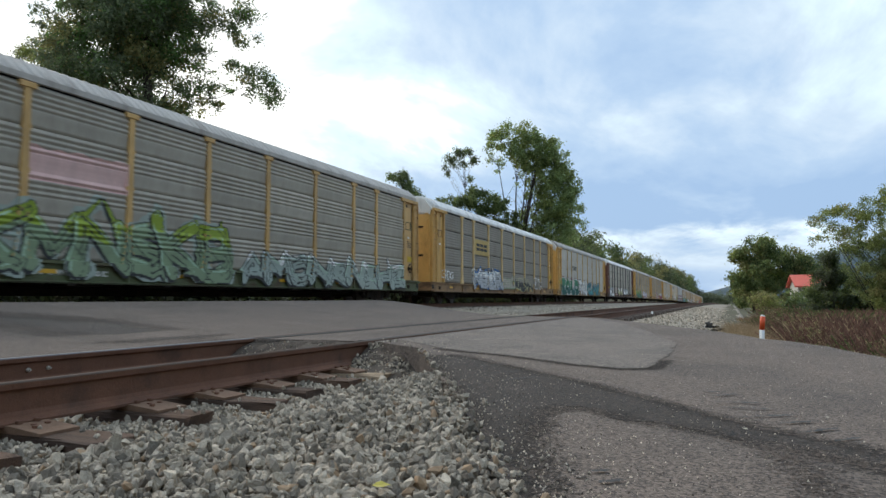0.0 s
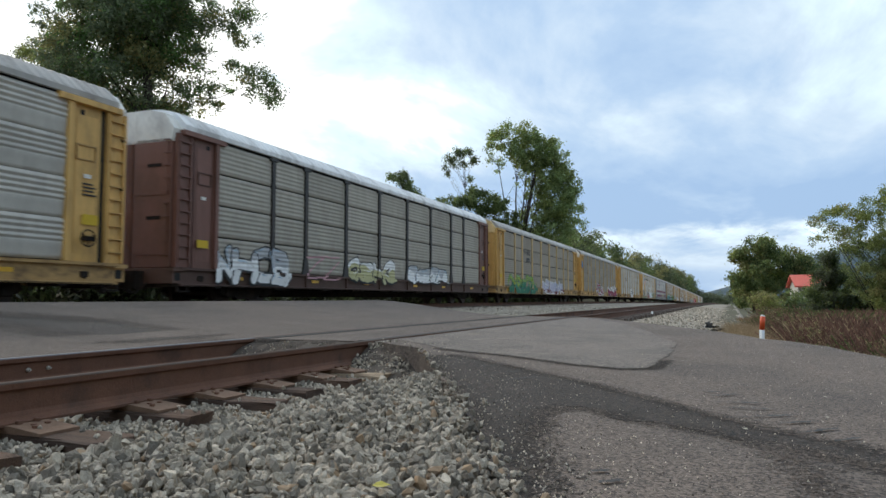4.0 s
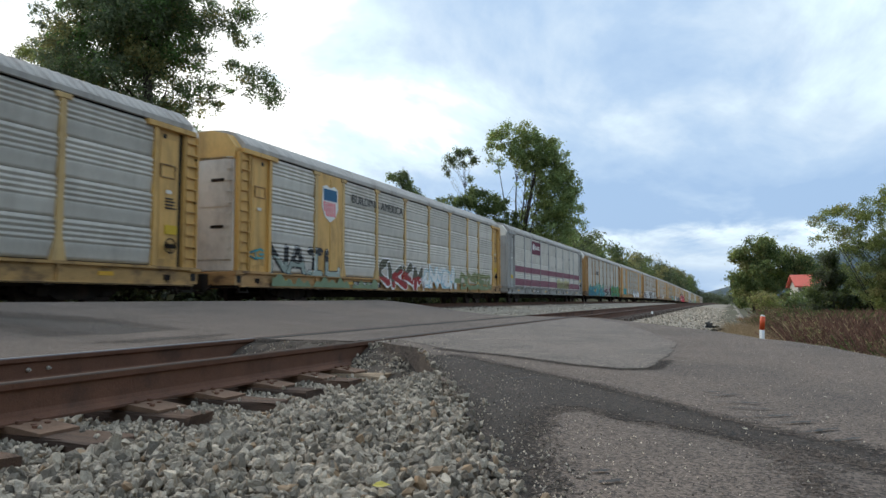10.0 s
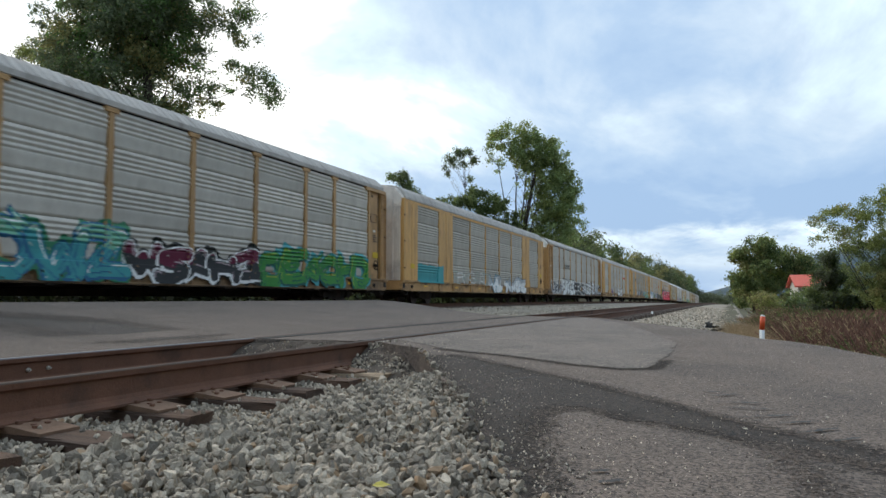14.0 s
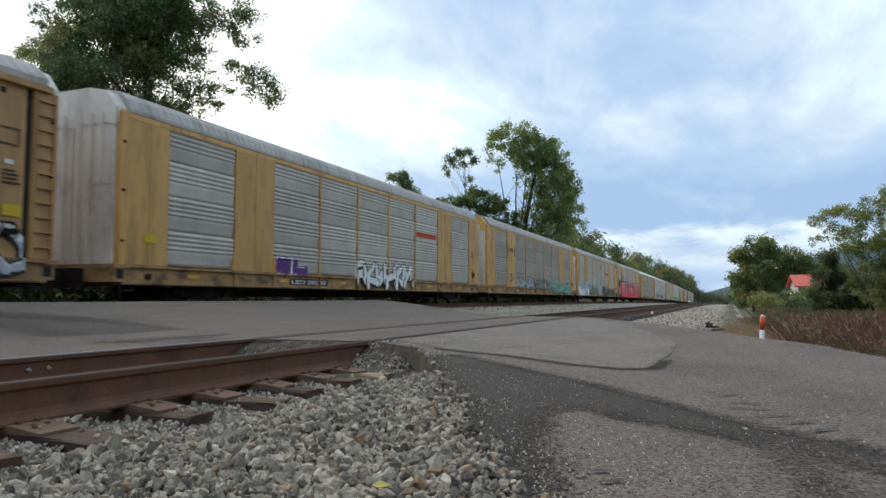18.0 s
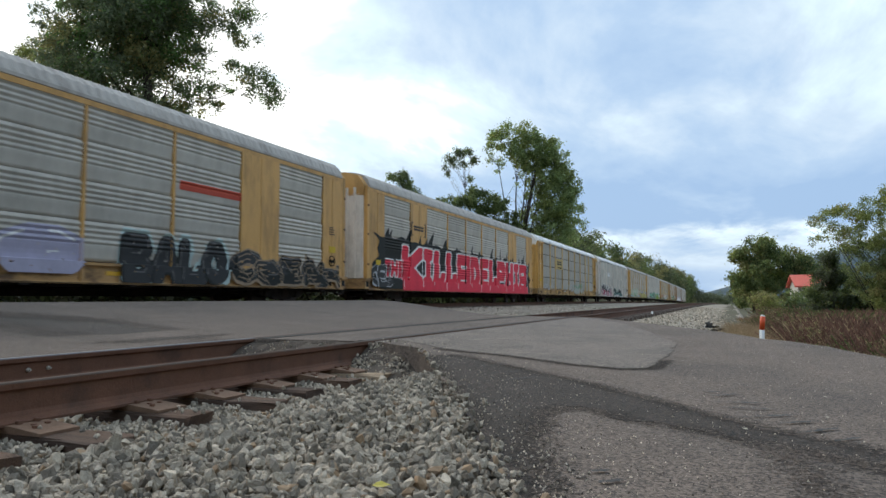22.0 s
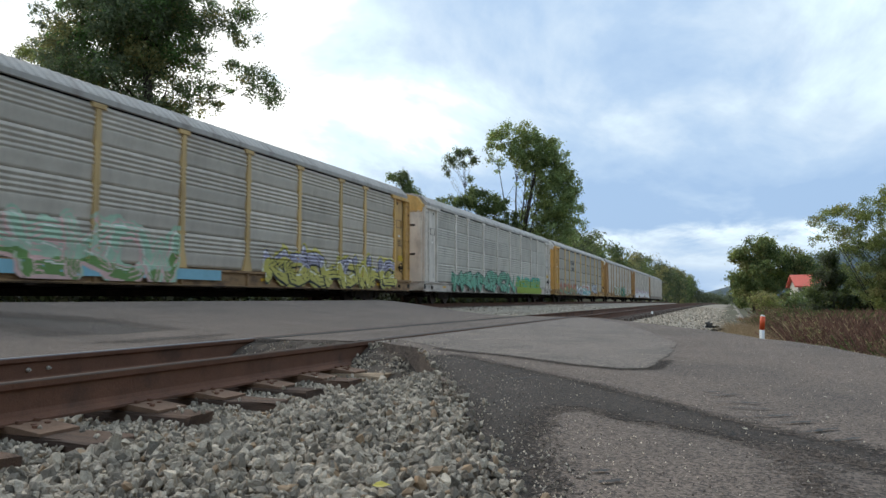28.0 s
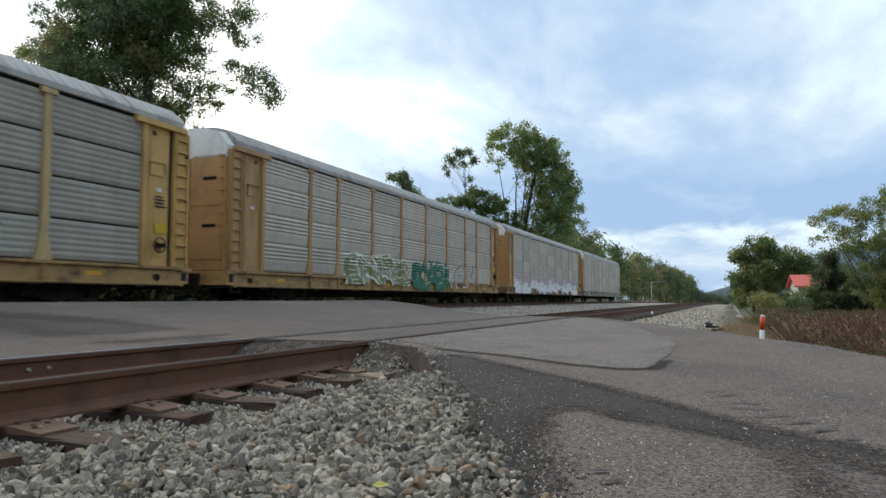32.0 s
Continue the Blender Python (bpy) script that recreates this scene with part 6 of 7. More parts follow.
add_mat("weed_brown", (0.165, 0.088, 0.060), 0.9, vary=0.3, scale=0.5, fine=4, bump=0, island=0.45, trans=0.15)
add_mat("weed_tan", (0.36, 0.255, 0.145), 0.9, vary=0.3, scale=0.5, fine=4, bump=0, island=0.4, trans=0.15)
add_mat("weed_green", (0.105, 0.135, 0.04), 0.8, vary=0.3, scale=0.5, fine=4, bump=0, island=0.4, trans=0.25)


def leaves_mesh(name, clumps, count, size, mats, seed, droop=0.0):
    """Small bent leaves in sprays, scattered through soft clumps (x, y, z, rx, ry, rz)."""
    rg = np.random.default_rng(seed)
    c = np.array(clumps, float)
    vol = (c[:, 3] * c[:, 4] * c[:, 5]) ** 0.52
    pick = rg.choice(len(c), count // 6, p=vol / vol.sum())
    n = len(pick)
    d = rg.normal(size=(n, 3))
    d /= np.linalg.norm(d, axis=1)[:, None]
    r = np.where(rg.random(n) < 0.6, rg.random(n) ** 0.45, np.minimum(1.5, np.abs(rg.normal(size=n)) * 0.75)) * (1 + 0.1 * rg.normal(size=n))
    spray = c[pick, :3] + d * r[:, None] * c[pick, 3:6]
    own = rg.integers(0, len(mats), len(c))
    p = np.repeat(spray, 6, 0) + rg.normal(size=(n * 6, 3)) * size * 1.5
    count = n * 6
    u = np.repeat(d, 6, 0) * 0.7 + rg.normal(size=(count, 3)) * 0.8
    u[:, 2] -= droop
    u /= np.linalg.norm(u, axis=1)[:, None]
    w = np.cross(u, rg.normal(size=(count, 3)))
    w /= np.linalg.norm(w, axis=1)[:, None]
    s = size * (0.5 + 0.9 * rg.random(count))[:, None]
    k = np.cross(u, w)
    v = np.stack([p - u * s, p + w * s * 0.5 + k * s * 0.15, p + u * s, p - w * s * 0.5 + k * s * 0.15], 1).reshape(-1, 3)
    me = bpy.data.meshes.new(name)
    me.vertices.add(count * 4)
    me.vertices.foreach_set("co", v.ravel())
    me.loops.add(count * 4)
    me.loops.foreach_set("vertex_index", np.arange(count * 4))
    me.polygons.add(count)
    me.polygons.foreach_set("loop_start", np.arange(count) * 4)
    for m in mats:
        me.materials.append(mat(m))
    hue = np.repeat(own[pick], 6)
    idx = np.where(rg.random(count) < 0.75, hue, rg.integers(0, len(mats), count))
    me.polygons.foreach_set("material_index", idx.astype(np.int32))
    me.update(calc_edges=True)
    me.validate()
    return me


def limbs_mesh(name, height, radius, tips, seed, lean=(0, 0), stems=1, level=0):
    """A tapered trunk that forks into limbs and twigs towards the clumps of leaves."""
    rg = random.Random(seed)
    b = Build()
    pts = [Vector((0, 0, -0.5))]
    for k in range(1, 9):
        h = height * k / 8
        pts.append(Vector((lean[0] * k / 8 + rg.uniform(-1, 1) * height * 0.008, lean[1] * k / 8 + rg.uniform(-1, 1) * height * 0.008, h)))
    for k in range(8):
        b.tube(pts[k], pts[k + 1], radius * (1 - 0.115 * k), radius * (1 - 0.115 * (k + 1)), n=8, caps=False)
    for _ in range(stems - 1):               # further stems from the foot
        t = Vector(rg.choice(tips))
        t = Vector((t.x * 0.8, t.y * 0.8, height * rg.uniform(0.75, 1.1)))
        a, m = Vector((0, 0, 0)), Vector((t.x * 0.28, t.y * 0.28, t.z * 0.45))
        b.tube(a, m, radius * 0.6, radius * 0.4, n=7, caps=False)
        b.tube(m, t, radius * 0.4, radius * 0.08, n=6, caps=False)
        for _ in range(7):
            q = m.lerp(t, rg.uniform(0, 0.9))
            e = q + Vector((rg.uniform(-1, 1), rg.uniform(-1, 1), rg.uniform(0.3, 1.3))) * height * 0.11
            b.tube(q, e, radius * 0.14, radius * 0.03, n=4, caps=False)
    for n, t in enumerate(tips):
        t = Vector(t)
        reach = math.hypot(t.x, t.y)
        want = max(0.3 * height, t.z - (0.12 if n < level else 0.75) * reach - (0 if n < level else 0.06) * height)
        k = min(7, max(1, round(8 * want / height)))
        a = pts[k]
        r = max(0.016, radius * (0.13 if n < level else 0.17) * (1 - 0.08 * k))
        way, length = [a], (t - a).length
        for j in range(1, 6):                # the limb wanders on its way out
            f = j / 5
            way.append(a.lerp(t, f) + (Vector((0, 0, length * 0.10 * math.sin(math.pi * f))) + Vector([rg.uniform(-1, 1) for _ in range(3)]) * length * 0.055 if j < 5 else Vector()))
        for j in range(5):
            b.tube(way[j], way[j + 1], r * (1 - 0.17 * j), r * (1 - 0.17 * (j + 1)), n=6 if j < 2 else 5, caps=False)
        for _ in range(6):
            j = rg.randrange(1, 5)
            q = way[j].lerp(way[j + 1], rg.random())
            e = q + (t - a).normalized() * rg.uniform(0.1, 0.5) + Vector([rg.uniform(-1, 1) for _ in range(3)]) * min(0.7, (t - a).length * 0.2)
            b.tube(q, e, r * 0.28, r * 0.05, n=4, caps=False)
    return b.mesh(name, [mat("bark")], flat=False)


def tree(at, height, clumps, count, size, mats, label, seed, radius=0.3, lean=(0, 0), droop=0.3, group="", name="tree", stems=1, reach=(), outer=()):
    t = thing(name, None, label, name, at=at, group=group)
    part("trunk" if name == "tree" else "stem", limbs_mesh("trunk", height, radius, list(reach) + [c[:3] for c in random.Random(seed).sample(clumps, min(len(clumps), 22))], seed, lean, stems, len(reach)), t)
    part("crown" if name == "tree" else "foliage", leaves_mesh("crown", clumps, count, size, mats, seed, droop), t)
    for k, (spots, many) in enumerate(outer):
        part("bough", leaves_mesh("bough", spots, many, size * 0.78, mats, seed + 1 + k, droop), t)
    return t


def round_clumps(rg, n, cx, cy, cz, rx, ry, rz, r0, r1, inner=0.35):
    out = []
    for _ in range(n):
        d = Vector((rg.gauss(0, 1), rg.gauss(0, 1), rg.gauss(0, 1))).normalized() * rg.uniform(inner, 1.0)
        r = rg.uniform(r0, r1)
        out.append((cx + d.x * rx, cy + d.y * ry, cz + d.z * rz, r, r, r * 0.75))
    return out


def boughs(rg, spots, deep, split=6, loose=0.45):
    """Clumps along boughs, placed to fit the camera's view: (out across the view, height, size), each broken into many
    small ones.
    """
    out = []
    for a, z, r in spots:
        for _ in range(split):
            q = r * loose * rg.uniform(0.7, 1.2)
            d = Vector((rg.gauss(0, 1), rg.gauss(0, 1), rg.gauss(0, 1))).normalized() * r * rg.uniform(0.2, 1.05)
            w = rg.uniform(-1, 1) * deep
            out.append(((a + d.x) * 0.927 - w * 0.375, (a + d.x) * 0.375 + w * 0.927 + d.y, z + d.z * 0.9, q, q, q * 0.75))
    return out


def plant_trees():
    rg = random.Random(21)
    # large tree behind the train, next to the crossing
    wing = boughs(rg, [(1.6, 13.2, 1.0), (1.5, 11.6, 0.9), (1.4, 10.2, 0.8), (0.6, 9.4, 0.8), (1.8, 14.4, 0.9), (2.0, 12.6, 0.8), (2.2, 11.8, 0.6), (2.5, 10.6, 0.5), (2.4, 9.9, 0.7), (1.8, 9.4, 0.6), (3.0, 9.5, 0.35), (2.6, 13.6, 0.6), (2.9, 12.9, 0.5)], 0.5, 7, 0.5)
    thin = boughs(rg, [(3.6, 13.1, 0.6), (4.1, 13.5, 0.6), (4.5, 13.3, 0.5), (3.9, 12.4, 0.45), (4.3, 12.3, 0.35), (3.7, 11.0, 0.4), (4.2, 10.7, 0.5), (4.7, 10.5, 0.55), (5.1, 10.2, 0.5), (5.6, 10.0, 0.4), (5.4, 9.5, 0.35), (4.7, 9.9, 0.35), (3.4, 10.1, 0.35)], 0.5, 6, 0.75)
    c = round_clumps(rg, 130, -0.55, -0.2, 13.4, 2.3, 2.4, 5.0, 0.55, 1.1, 0.2) + round_clumps(rg, 60, -0.6, -0.2, 13.6, 2.5, 2.2, 3.0, 0.5, 1.0, 0.4)
    c += boughs(rg, [(-2.6, 13.6, 0.9), (-2.9, 12.2, 1.0), (-2.6, 10.9, 1.0), (-3.4, 11.2, 0.9), (-4.0, 10.7, 0.7), (-2.2, 9.8, 1.0), (-3.2, 9.9, 0.9), (-4.4, 10.0, 0.8), (-1.2, 9.2, 1.0), (0.0, 8.8, 1.0), (1.2, 8.9, 0.9), (-3.6, 13.0, 0.8), (-3.3, 14.0, 0.9), (-3.9, 12.0, 0.8), (-4.6, 11.4, 0.6)], 0.8, 7, 0.5)
    tree((-23.05, 23.1, -0.6), 17, c, 112000, 0.075, ["leaf_deep", "leaf_deep", "leaf_dark", "leaf_olive", "leaf_deep", "leaf_green"], "tall leafy tree with a dense dark green crown beside the line", 4, 0.42, reach=[(a * 0.927, a * 0.375, z) for a, z in ((3.9, 11.0), (5.4, 9.9), (3.5, 12.8), (4.2, 13.3))], outer=((wing, 11500), (thin, 5600)))
    c = boughs(rg, [(-0.6, 16.2, 1.2), (0.3, 16.9, 1.1), (-1.3, 15.1, 1.0), (1.0, 15.3, 1.2), (-1.9, 14.8, 0.8), (-2.6, 13.9, 0.9), (-2.2, 13.0, 1.2), (0.5, 14.3, 1.4), (1.5, 13.6, 1.6), (-1.0, 13.5, 1.3)], 1.0)
    tree((-35.7, 28.8, -0.8), 16, c, 8200, 0.10, ["leaf_olive", "leaf_light", "leaf_grey"], "yellowing tree behind the dark one", 5, 0.3)
    # broad round-topped tree with bare stems on one side
    c = boughs(rg, [(-3.2, 22.5, 0.8), (-2.3, 22.9, 1.0), (-1.0, 23.1, 1.1), (0.8, 23.1, 1.2), (2.6, 22.5, 1.3), (4.0, 21.6, 1.3), (5.2, 20.4, 1.3), (6.1, 18.7, 1.4), (6.8, 16.9, 1.3), (7.3, 15.1, 1.2), (7.6, 13.2, 1.2), (7.2, 11.2, 1.3), (6.2, 9.6, 1.6), (4.2, 9.0, 1.8)], 2.4, 9)
    c += boughs(rg, [(-3.4, 21.0, 0.7), (-1.8, 21.4, 0.9), (0.0, 21.2, 1.0), (2.0, 20.7, 1.2), (3.6, 19.6, 1.3), (5.0, 18.0, 1.4), (5.4, 15.6, 1.5), (5.6, 13.0, 1.5), (4.5, 11.5, 1.6), (3.4, 17.4, 1.0), (3.6, 14.6, 0.8), (1.4, 18.9, 0.8), (2.4, 12.0, 1.0), (1.0, 10.5, 1.4), (2.8, 9.8, 1.5), (-3.3, 19.6, 0.4), (-2.6, 17.8, 0.3), (0.2, 16.0, 0.35), (1.6, 15.2, 0.4), (3.0, 7.5, 2.2), (6.5, 7.5, 2.0)], 2.0, 7)
    c += boughs(rg, [(3.0, 18.6, 1.3), (4.4, 17.0, 1.4), (5.6, 16.8, 1.3), (6.4, 14.4, 1.3), (4.6, 14.2, 1.2), (6.2, 12.2, 1.3), (1.2, 22.2, 1.1), (-0.6, 20.4, 0.8), (0.9, 19.9, 0.9), (1.4, 18.0, 0.9), (2.4, 16.8, 1.0), (3.3, 15.4, 1.0), (2.9, 13.4, 1.0), (3.6, 11.8, 1.2), (0.2, 18.8, 0.6), (-1.8, 19.4, 0.5), (1.4, 14.6, 0.5), (0.8, 12.4, 0.7)], 2.2, 8, 0.5)
    c += round_clumps(rg, 64, 5.0, 1.6, 14.8, 2.7, 2.6, 5.6, 0.4, 0.8, 0.5) + round_clumps(rg, 60, 2.0, 0.8, 20.4, 3.7, 2.4, 2.5, 0.35, 0.7, 0.5)
    tree((-25.7, 89.1, -0.9), 19, c, 46000, 0.15, ["leaf_crown", "leaf_mid", "leaf_crown", "leaf_light"], "broad round-topped tree with bare stems showing", 6, 0.30, stems=16, droop=0.7)
    c = boughs(rg, [(-3.0, 19.6, 0.8), (-1.9, 20.4, 0.9), (-0.7, 20.6, 0.8), (0.1, 19.5, 0.7), (-3.8, 18.4, 0.4), (-3.3, 17.6, 0.3), (-0.5, 16.9, 0.4), (-1.2, 18.9, 0.5), (-2.4, 18.7, 0.5)], 0.6, 9, 0.55)
    tree((-30.9, 87.0, -0.9), 18, c, 3900, 0.11, ["leaf_mid", "leaf_grey"], "thin young tree with a sparse top", 7, 0.17, lean=(-1.2, -0.3))
    c = boughs(rg, [(-2.2, 13.9, 1.0), (-0.5, 13.4, 1.3), (1.2, 13.7, 1.3), (2.6, 12.9, 1.6), (4.2, 12.2, 1.7), (5.6, 11.2, 1.7), (-3.2, 12.4, 1.4), (0, 11.2, 2.2), (2.6, 10.2, 2.2), (5.2, 8.7, 2.4), (-3.2, 9.4, 2.4), (7.2, 9.0, 2.0), (3.0, 14.8, 0.7), (9.0, 8.0, 2.0), (4.2, 14.4, 0.9), (5.4, 13.4, 1.1), (1.8, 15.0, 0.8)], 1.5, 8)
    tree((-31.7, 84.5, -0.9), 12, c, 30000, 0.15, ["leaf_dark", "leaf_mid"], "dark bushy tree at the wood's edge", 8, 0.25)
    c = boughs(rg, [(-0.9, 14.8, 1.0), (0.6, 13.9, 1.0), (-0.1, 15.3, 0.8), (1.3, 13.1, 0.8), (0.1, 12.8, 1.4)], 0.9)
    tree((-34.2, 72.7, -0.9), 13, c, 3600, 0.14, ["leaf_mid", "leaf_dark"], "slender tree top behind the train", 9, 0.2)
    # wood along the far side
    for k in range(52):
        y = 104 + k * 8.4 + rg.uniform(-3, 3)
        h = rg.uniform(13.0, 17.0) + 0.016 * (y - 104)
        c = round_clumps(rg, 20, 0, 0, h * 0.52, 3.4, 3.8, h * 0.46, 1.3, 2.3)
        shades = [["leaf_mid", "leaf_far"], ["leaf_far", "leaf_dark"], ["leaf_mid", "leaf_dark"], ["leaf_olive", "leaf_far"]][rg.randrange(4)]
        tree((-25.5 + rg.uniform(-3, 1), y, grade(y) - 0.9), h * 0.85, c, 2800 if k < 22 else 1400, 0.28 if k < 22 else 0.46, shades, "green tree in the wood along the line", 100 + k, 0.22, group="wood along the far side of the line")
    # low bushes behind the train, their leaves coloured for the shade under the cars
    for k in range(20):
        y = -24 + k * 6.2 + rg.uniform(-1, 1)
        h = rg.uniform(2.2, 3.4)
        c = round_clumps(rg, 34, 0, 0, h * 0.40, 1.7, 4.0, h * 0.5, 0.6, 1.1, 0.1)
        tree((-20.9 + rg.uniform(-0.4, 0.4), y, grade(y) - 0.45), h * 0.7, c, 5400, 0.16, ["leaf_shaded", "leaf_shaded", "leaf_shaded", "leaf_dark"], "dense bush beyond the far track, shade put into its dark leaves", 400 + k, 0.06, group="bushes beyond the far track", name="bush")
    # right side
    for k, (x, y, h, spots) in enumerate((
            (2.5, 92.0, 7, [(-0.3, 5.9, 2.0), (1.7, 6.9, 2.0), (1.0, 3.9, 2.2), (-1.0, 3.5, 1.8), (-1.3, 6.9, 1.2), (1.0, 7.9, 1.2), (0, 1.8, 2.0)]),
            (7.0, 94.2, 7, [(-1.7, 5.9, 2.0), (0.3, 5.9, 1.8), (1.8, 4.5, 1.5), (-2.4, 3.5, 2.0), (-0.7, 7.4, 1.1), (1.1, 6.2, 1.1), (0, 2.0, 2.2), (3.2, 3.4, 1.8), (2.6, 5.4, 1.4), (3.8, 4.9, 1.4), (5.0, 4.4, 1.4)]))):
        tree((x, y, -1.4), h, boughs(rg, spots, 1.6, 9), 22000, 0.14, ["leaf_mid", "leaf_light", "leaf_mid", "leaf_dark", "leaf_olive"], "dense bushy green tree behind the weeds", 200 + k, 0.22)
    for k in range(14):
        y = 112 + k * 26
        h = rg.uniform(8, 12)
        c = round_clumps(rg, 16, 0, 0, h * 0.5, 3.0, 4.0, h * 0.45, 1.3, 2.2)
        tree((4.0 + rg.uniform(-1, 2) + k * 0.12, y, grade(y) - 1.4), h * 0.85, c, 1800, 0.36, ["leaf_far", "leaf_mid"], "green tree beside the line in the distance", 230 + k, 0.2, group="trees along the near side of the line")
    for k in range(11):
        y = 500 + 14 * k + rg.uniform(-5, 5)
        x = -21 + 2.7 * k + rg.uniform(-1, 1)
        h = rg.uniform(9, 14)
        c = round_clumps(rg, 14, 0, 0, h * 0.5, 3.2, 4.0, h * 0.45, 1.3, 2.2)
        tree((x, y, grade(y) - 1.2), h * 0.85, c, 900, 0.5, ["leaf_far", "leaf_grey"], "hazy tree where the line bends away", 260 + k, 0.2, group="trees where the line bends away")
    c = boughs(rg, [(-2.3, 5.0, 0.35), (-1.7, 5.3, 0.42), (-0.9, 5.4, 0.5), (-0.2, 5.2, 0.55), (-1.8, 4.6, 0.4), (-0.9, 4.6, 0.5), (0.0, 4.4, 0.6), (0.7, 4.8, 0.7), (-0.5, 3.8, 0.6), (-1.3, 4.0, 0.45), (-2.4, 4.2, 0.2), (0.2, 3.1, 0.8), (-0.7, 2.9, 0.7), (1.1, 3.7, 0.8), (1.6, 4.8, 0.8), (-0.4, 2.1, 0.7), (0.5, 1.8, 0.8), (1.3, 2.4, 0.8), (0.1, 5.9, 0.5), (0.9, 6.0, 0.6), (0.5, 3.6, 0.7), (1.2, 3.0, 0.8), (1.5, 1.9, 0.8), (0.4, 2.5, 0.7), (1.9, 3.9, 0.8)], 0.9, 9, 0.5)
    tree((5.5, 32.5, -1.5), 4.4, c, 62000, 0.036, ["leaf_light", "leaf_mid", "leaf_light", "leaf_mid", "leaf_olive"], "feathery light green tree above brown weeds", 300, 0.05, stems=4)
    c = boughs(rg, [(-0.45, 3.0, 0.4), (-0.6, 2.0, 0.45), (-0.1, 3.1, 0.6), (0.6, 2.6, 0.6), (-0.5, 2.4, 0.55), (0.4, 1.9, 0.6), (1.1, 1.9, 0.6), (-0.2, 3.7, 0.35), (0.2, 1.2, 0.8), (-0.6, 1.5, 0.6), (-0.30, 2.75, 0.45), (0.0, 2.6, 0.5), (-0.2, 3.5, 0.45)], 0.5, 9)
    tree((4.0, 34.0, -1.5), 2.8, c, 26000, 0.045, ["leaf_grey", "leaf_dark", "leaf_mid"], "dark grey-green bush under the tree", 301, 0.07, name="bush")
    # yellow-green scrub between the weeds and the house
    for k in range(15):
        y = 34 + rg.uniform(0, 30)
        x = 2.0 + rg.uniform(0, 0.16) * y
        h = rg.uniform(1.0, 1.9) + 0.012 * y
        c = round_clumps(rg, 10, 0, 0, h * 0.45, 1.4, 1.6, h * 0.5, 0.4, 0.8, 0.2)
        tree((x, y, ground_z(x, y)), h * 0.7, c, 1800, 0.085, [["leaf_mid", "leaf_light"], ["leaf_light", "leaf_olive"], ["leaf_dark", "leaf_mid"]][k % 3], "scrubby bush among the weeds", 320 + k, 0.04, group="scrub among the weeds", name="bush")


plant_trees()


def plant_weeds():
    rg = np.random.default_rng(12)
    n = 88000
    y = 7.5 + 34 * rg.random(n) ** 1.5
    edge = np.interp(y, [6.8, 8.3, 9.0, 9.9, 10.7, 11.2, 12.2, 14, 16, 22, 45], [2.1, 1.55, 1.40, 1.18, 0.88, 0.55, 0.35, 0.2, 0.1, 0.15, 0.4])
    edge = edge + np.clip((y - 9) / 4, 0, 1) * np.array([0.08 + 0.35 * noise.noise((0.5, q * 0.9, 3.0)) + 0.15 * noise.noise((0.5, q * 3.1, 7.0)) for q in y])
    x = edge + (rg.random(n) ** 1.4) * (1.5 + y * 0.26)
    z = np.array([ground_z(a, b) for a, b in zip(x, y)])
    lump = np.array([noise.noise((p * 0.6, q * 0.6, 5)) for p, q in zip(x, y)])
    patch = np.array([noise.noise((p * 0.22, q * 0.22, 15)) for p, q in zip(x, y)])
    rise = np.clip((x - edge) / 1.5, 0.06, 1)
    h = np.maximum(0.08, (-0.02 + 0.25 * lump - z) * rise * (0.45 + 0.6 * rg.random(n)))
    a = rg.random(n) * math.tau
    w = 0.0004 + 0.0005 * rg.random(n) + 0.00007 * y
    lean = rg.normal(size=(n, 2)) * 0.42 * h[:, None]
    dx, dy = np.cos(a) * w, np.sin(a) * w
    v = np.stack([np.stack([x - dx, y - dy, z], 1), np.stack([x + dx, y + dy, z], 1), np.stack([x + dx * 0.4 + lean[:, 0], y + dy * 0.4 + lean[:, 1], z + h], 1), np.stack([x - dx * 0.4 + lean[:, 0], y - dy * 0.4 + lean[:, 1], z + h * 0.96], 1)], 1).reshape(-1, 3)
    f = np.arange(n * 4).reshape(-1, 4)
    idx = np.where(patch + 0.25 * rg.normal(size=n) > 0.34, 2, np.where((rise < 0.5) & (y > 12) & (rg.random(n) < 0.75), 1, np.where(rg.random(n) < 0.12, 1, 0)))
    ob = new("weeds", mesh_of("weeds", v, f, [mat("weed_brown"), mat("weed_tan"), mat("weed_green")], idx))
    tagged(ob, "dry brown weeds and tan grass on the bank", "weeds", kind="stuff")
    # seed heads and small leaves on the weeds
    keep = rg.random(n) < 0.8
    px, py, pz, ph = x[keep] + lean[keep, 0] * 0.9, y[keep] + lean[keep, 1] * 0.9, z[keep], h[keep]
    m = len(px)
    t = 0.45 + 0.55 * rg.random(m)
    c = np.stack([px, py, pz + ph * t], 1) + rg.normal(size=(m, 3)) * 0.03
    u = rg.normal(size=(m, 3)) * 0.007
    q = rg.normal(size=(m, 3)) * 0.005
    v = np.stack([c - u, c + q, c + u, c - q], 1).reshape(-1, 3)
    idx2 = np.where(idx[keep] == 2, 2, np.where(rg.random(m) < 0.2, 1, 0))
    ob = new("weed_leaves", mesh_of("weed_leaves", v, np.arange(m * 4).reshape(-1, 4), [mat("weed_brown"), mat("weed_tan"), mat("weed_green")], idx2))
    tagged(ob, "withered leaves and seed heads on the weeds", "weeds", kind="stuff")


plant_weeds()


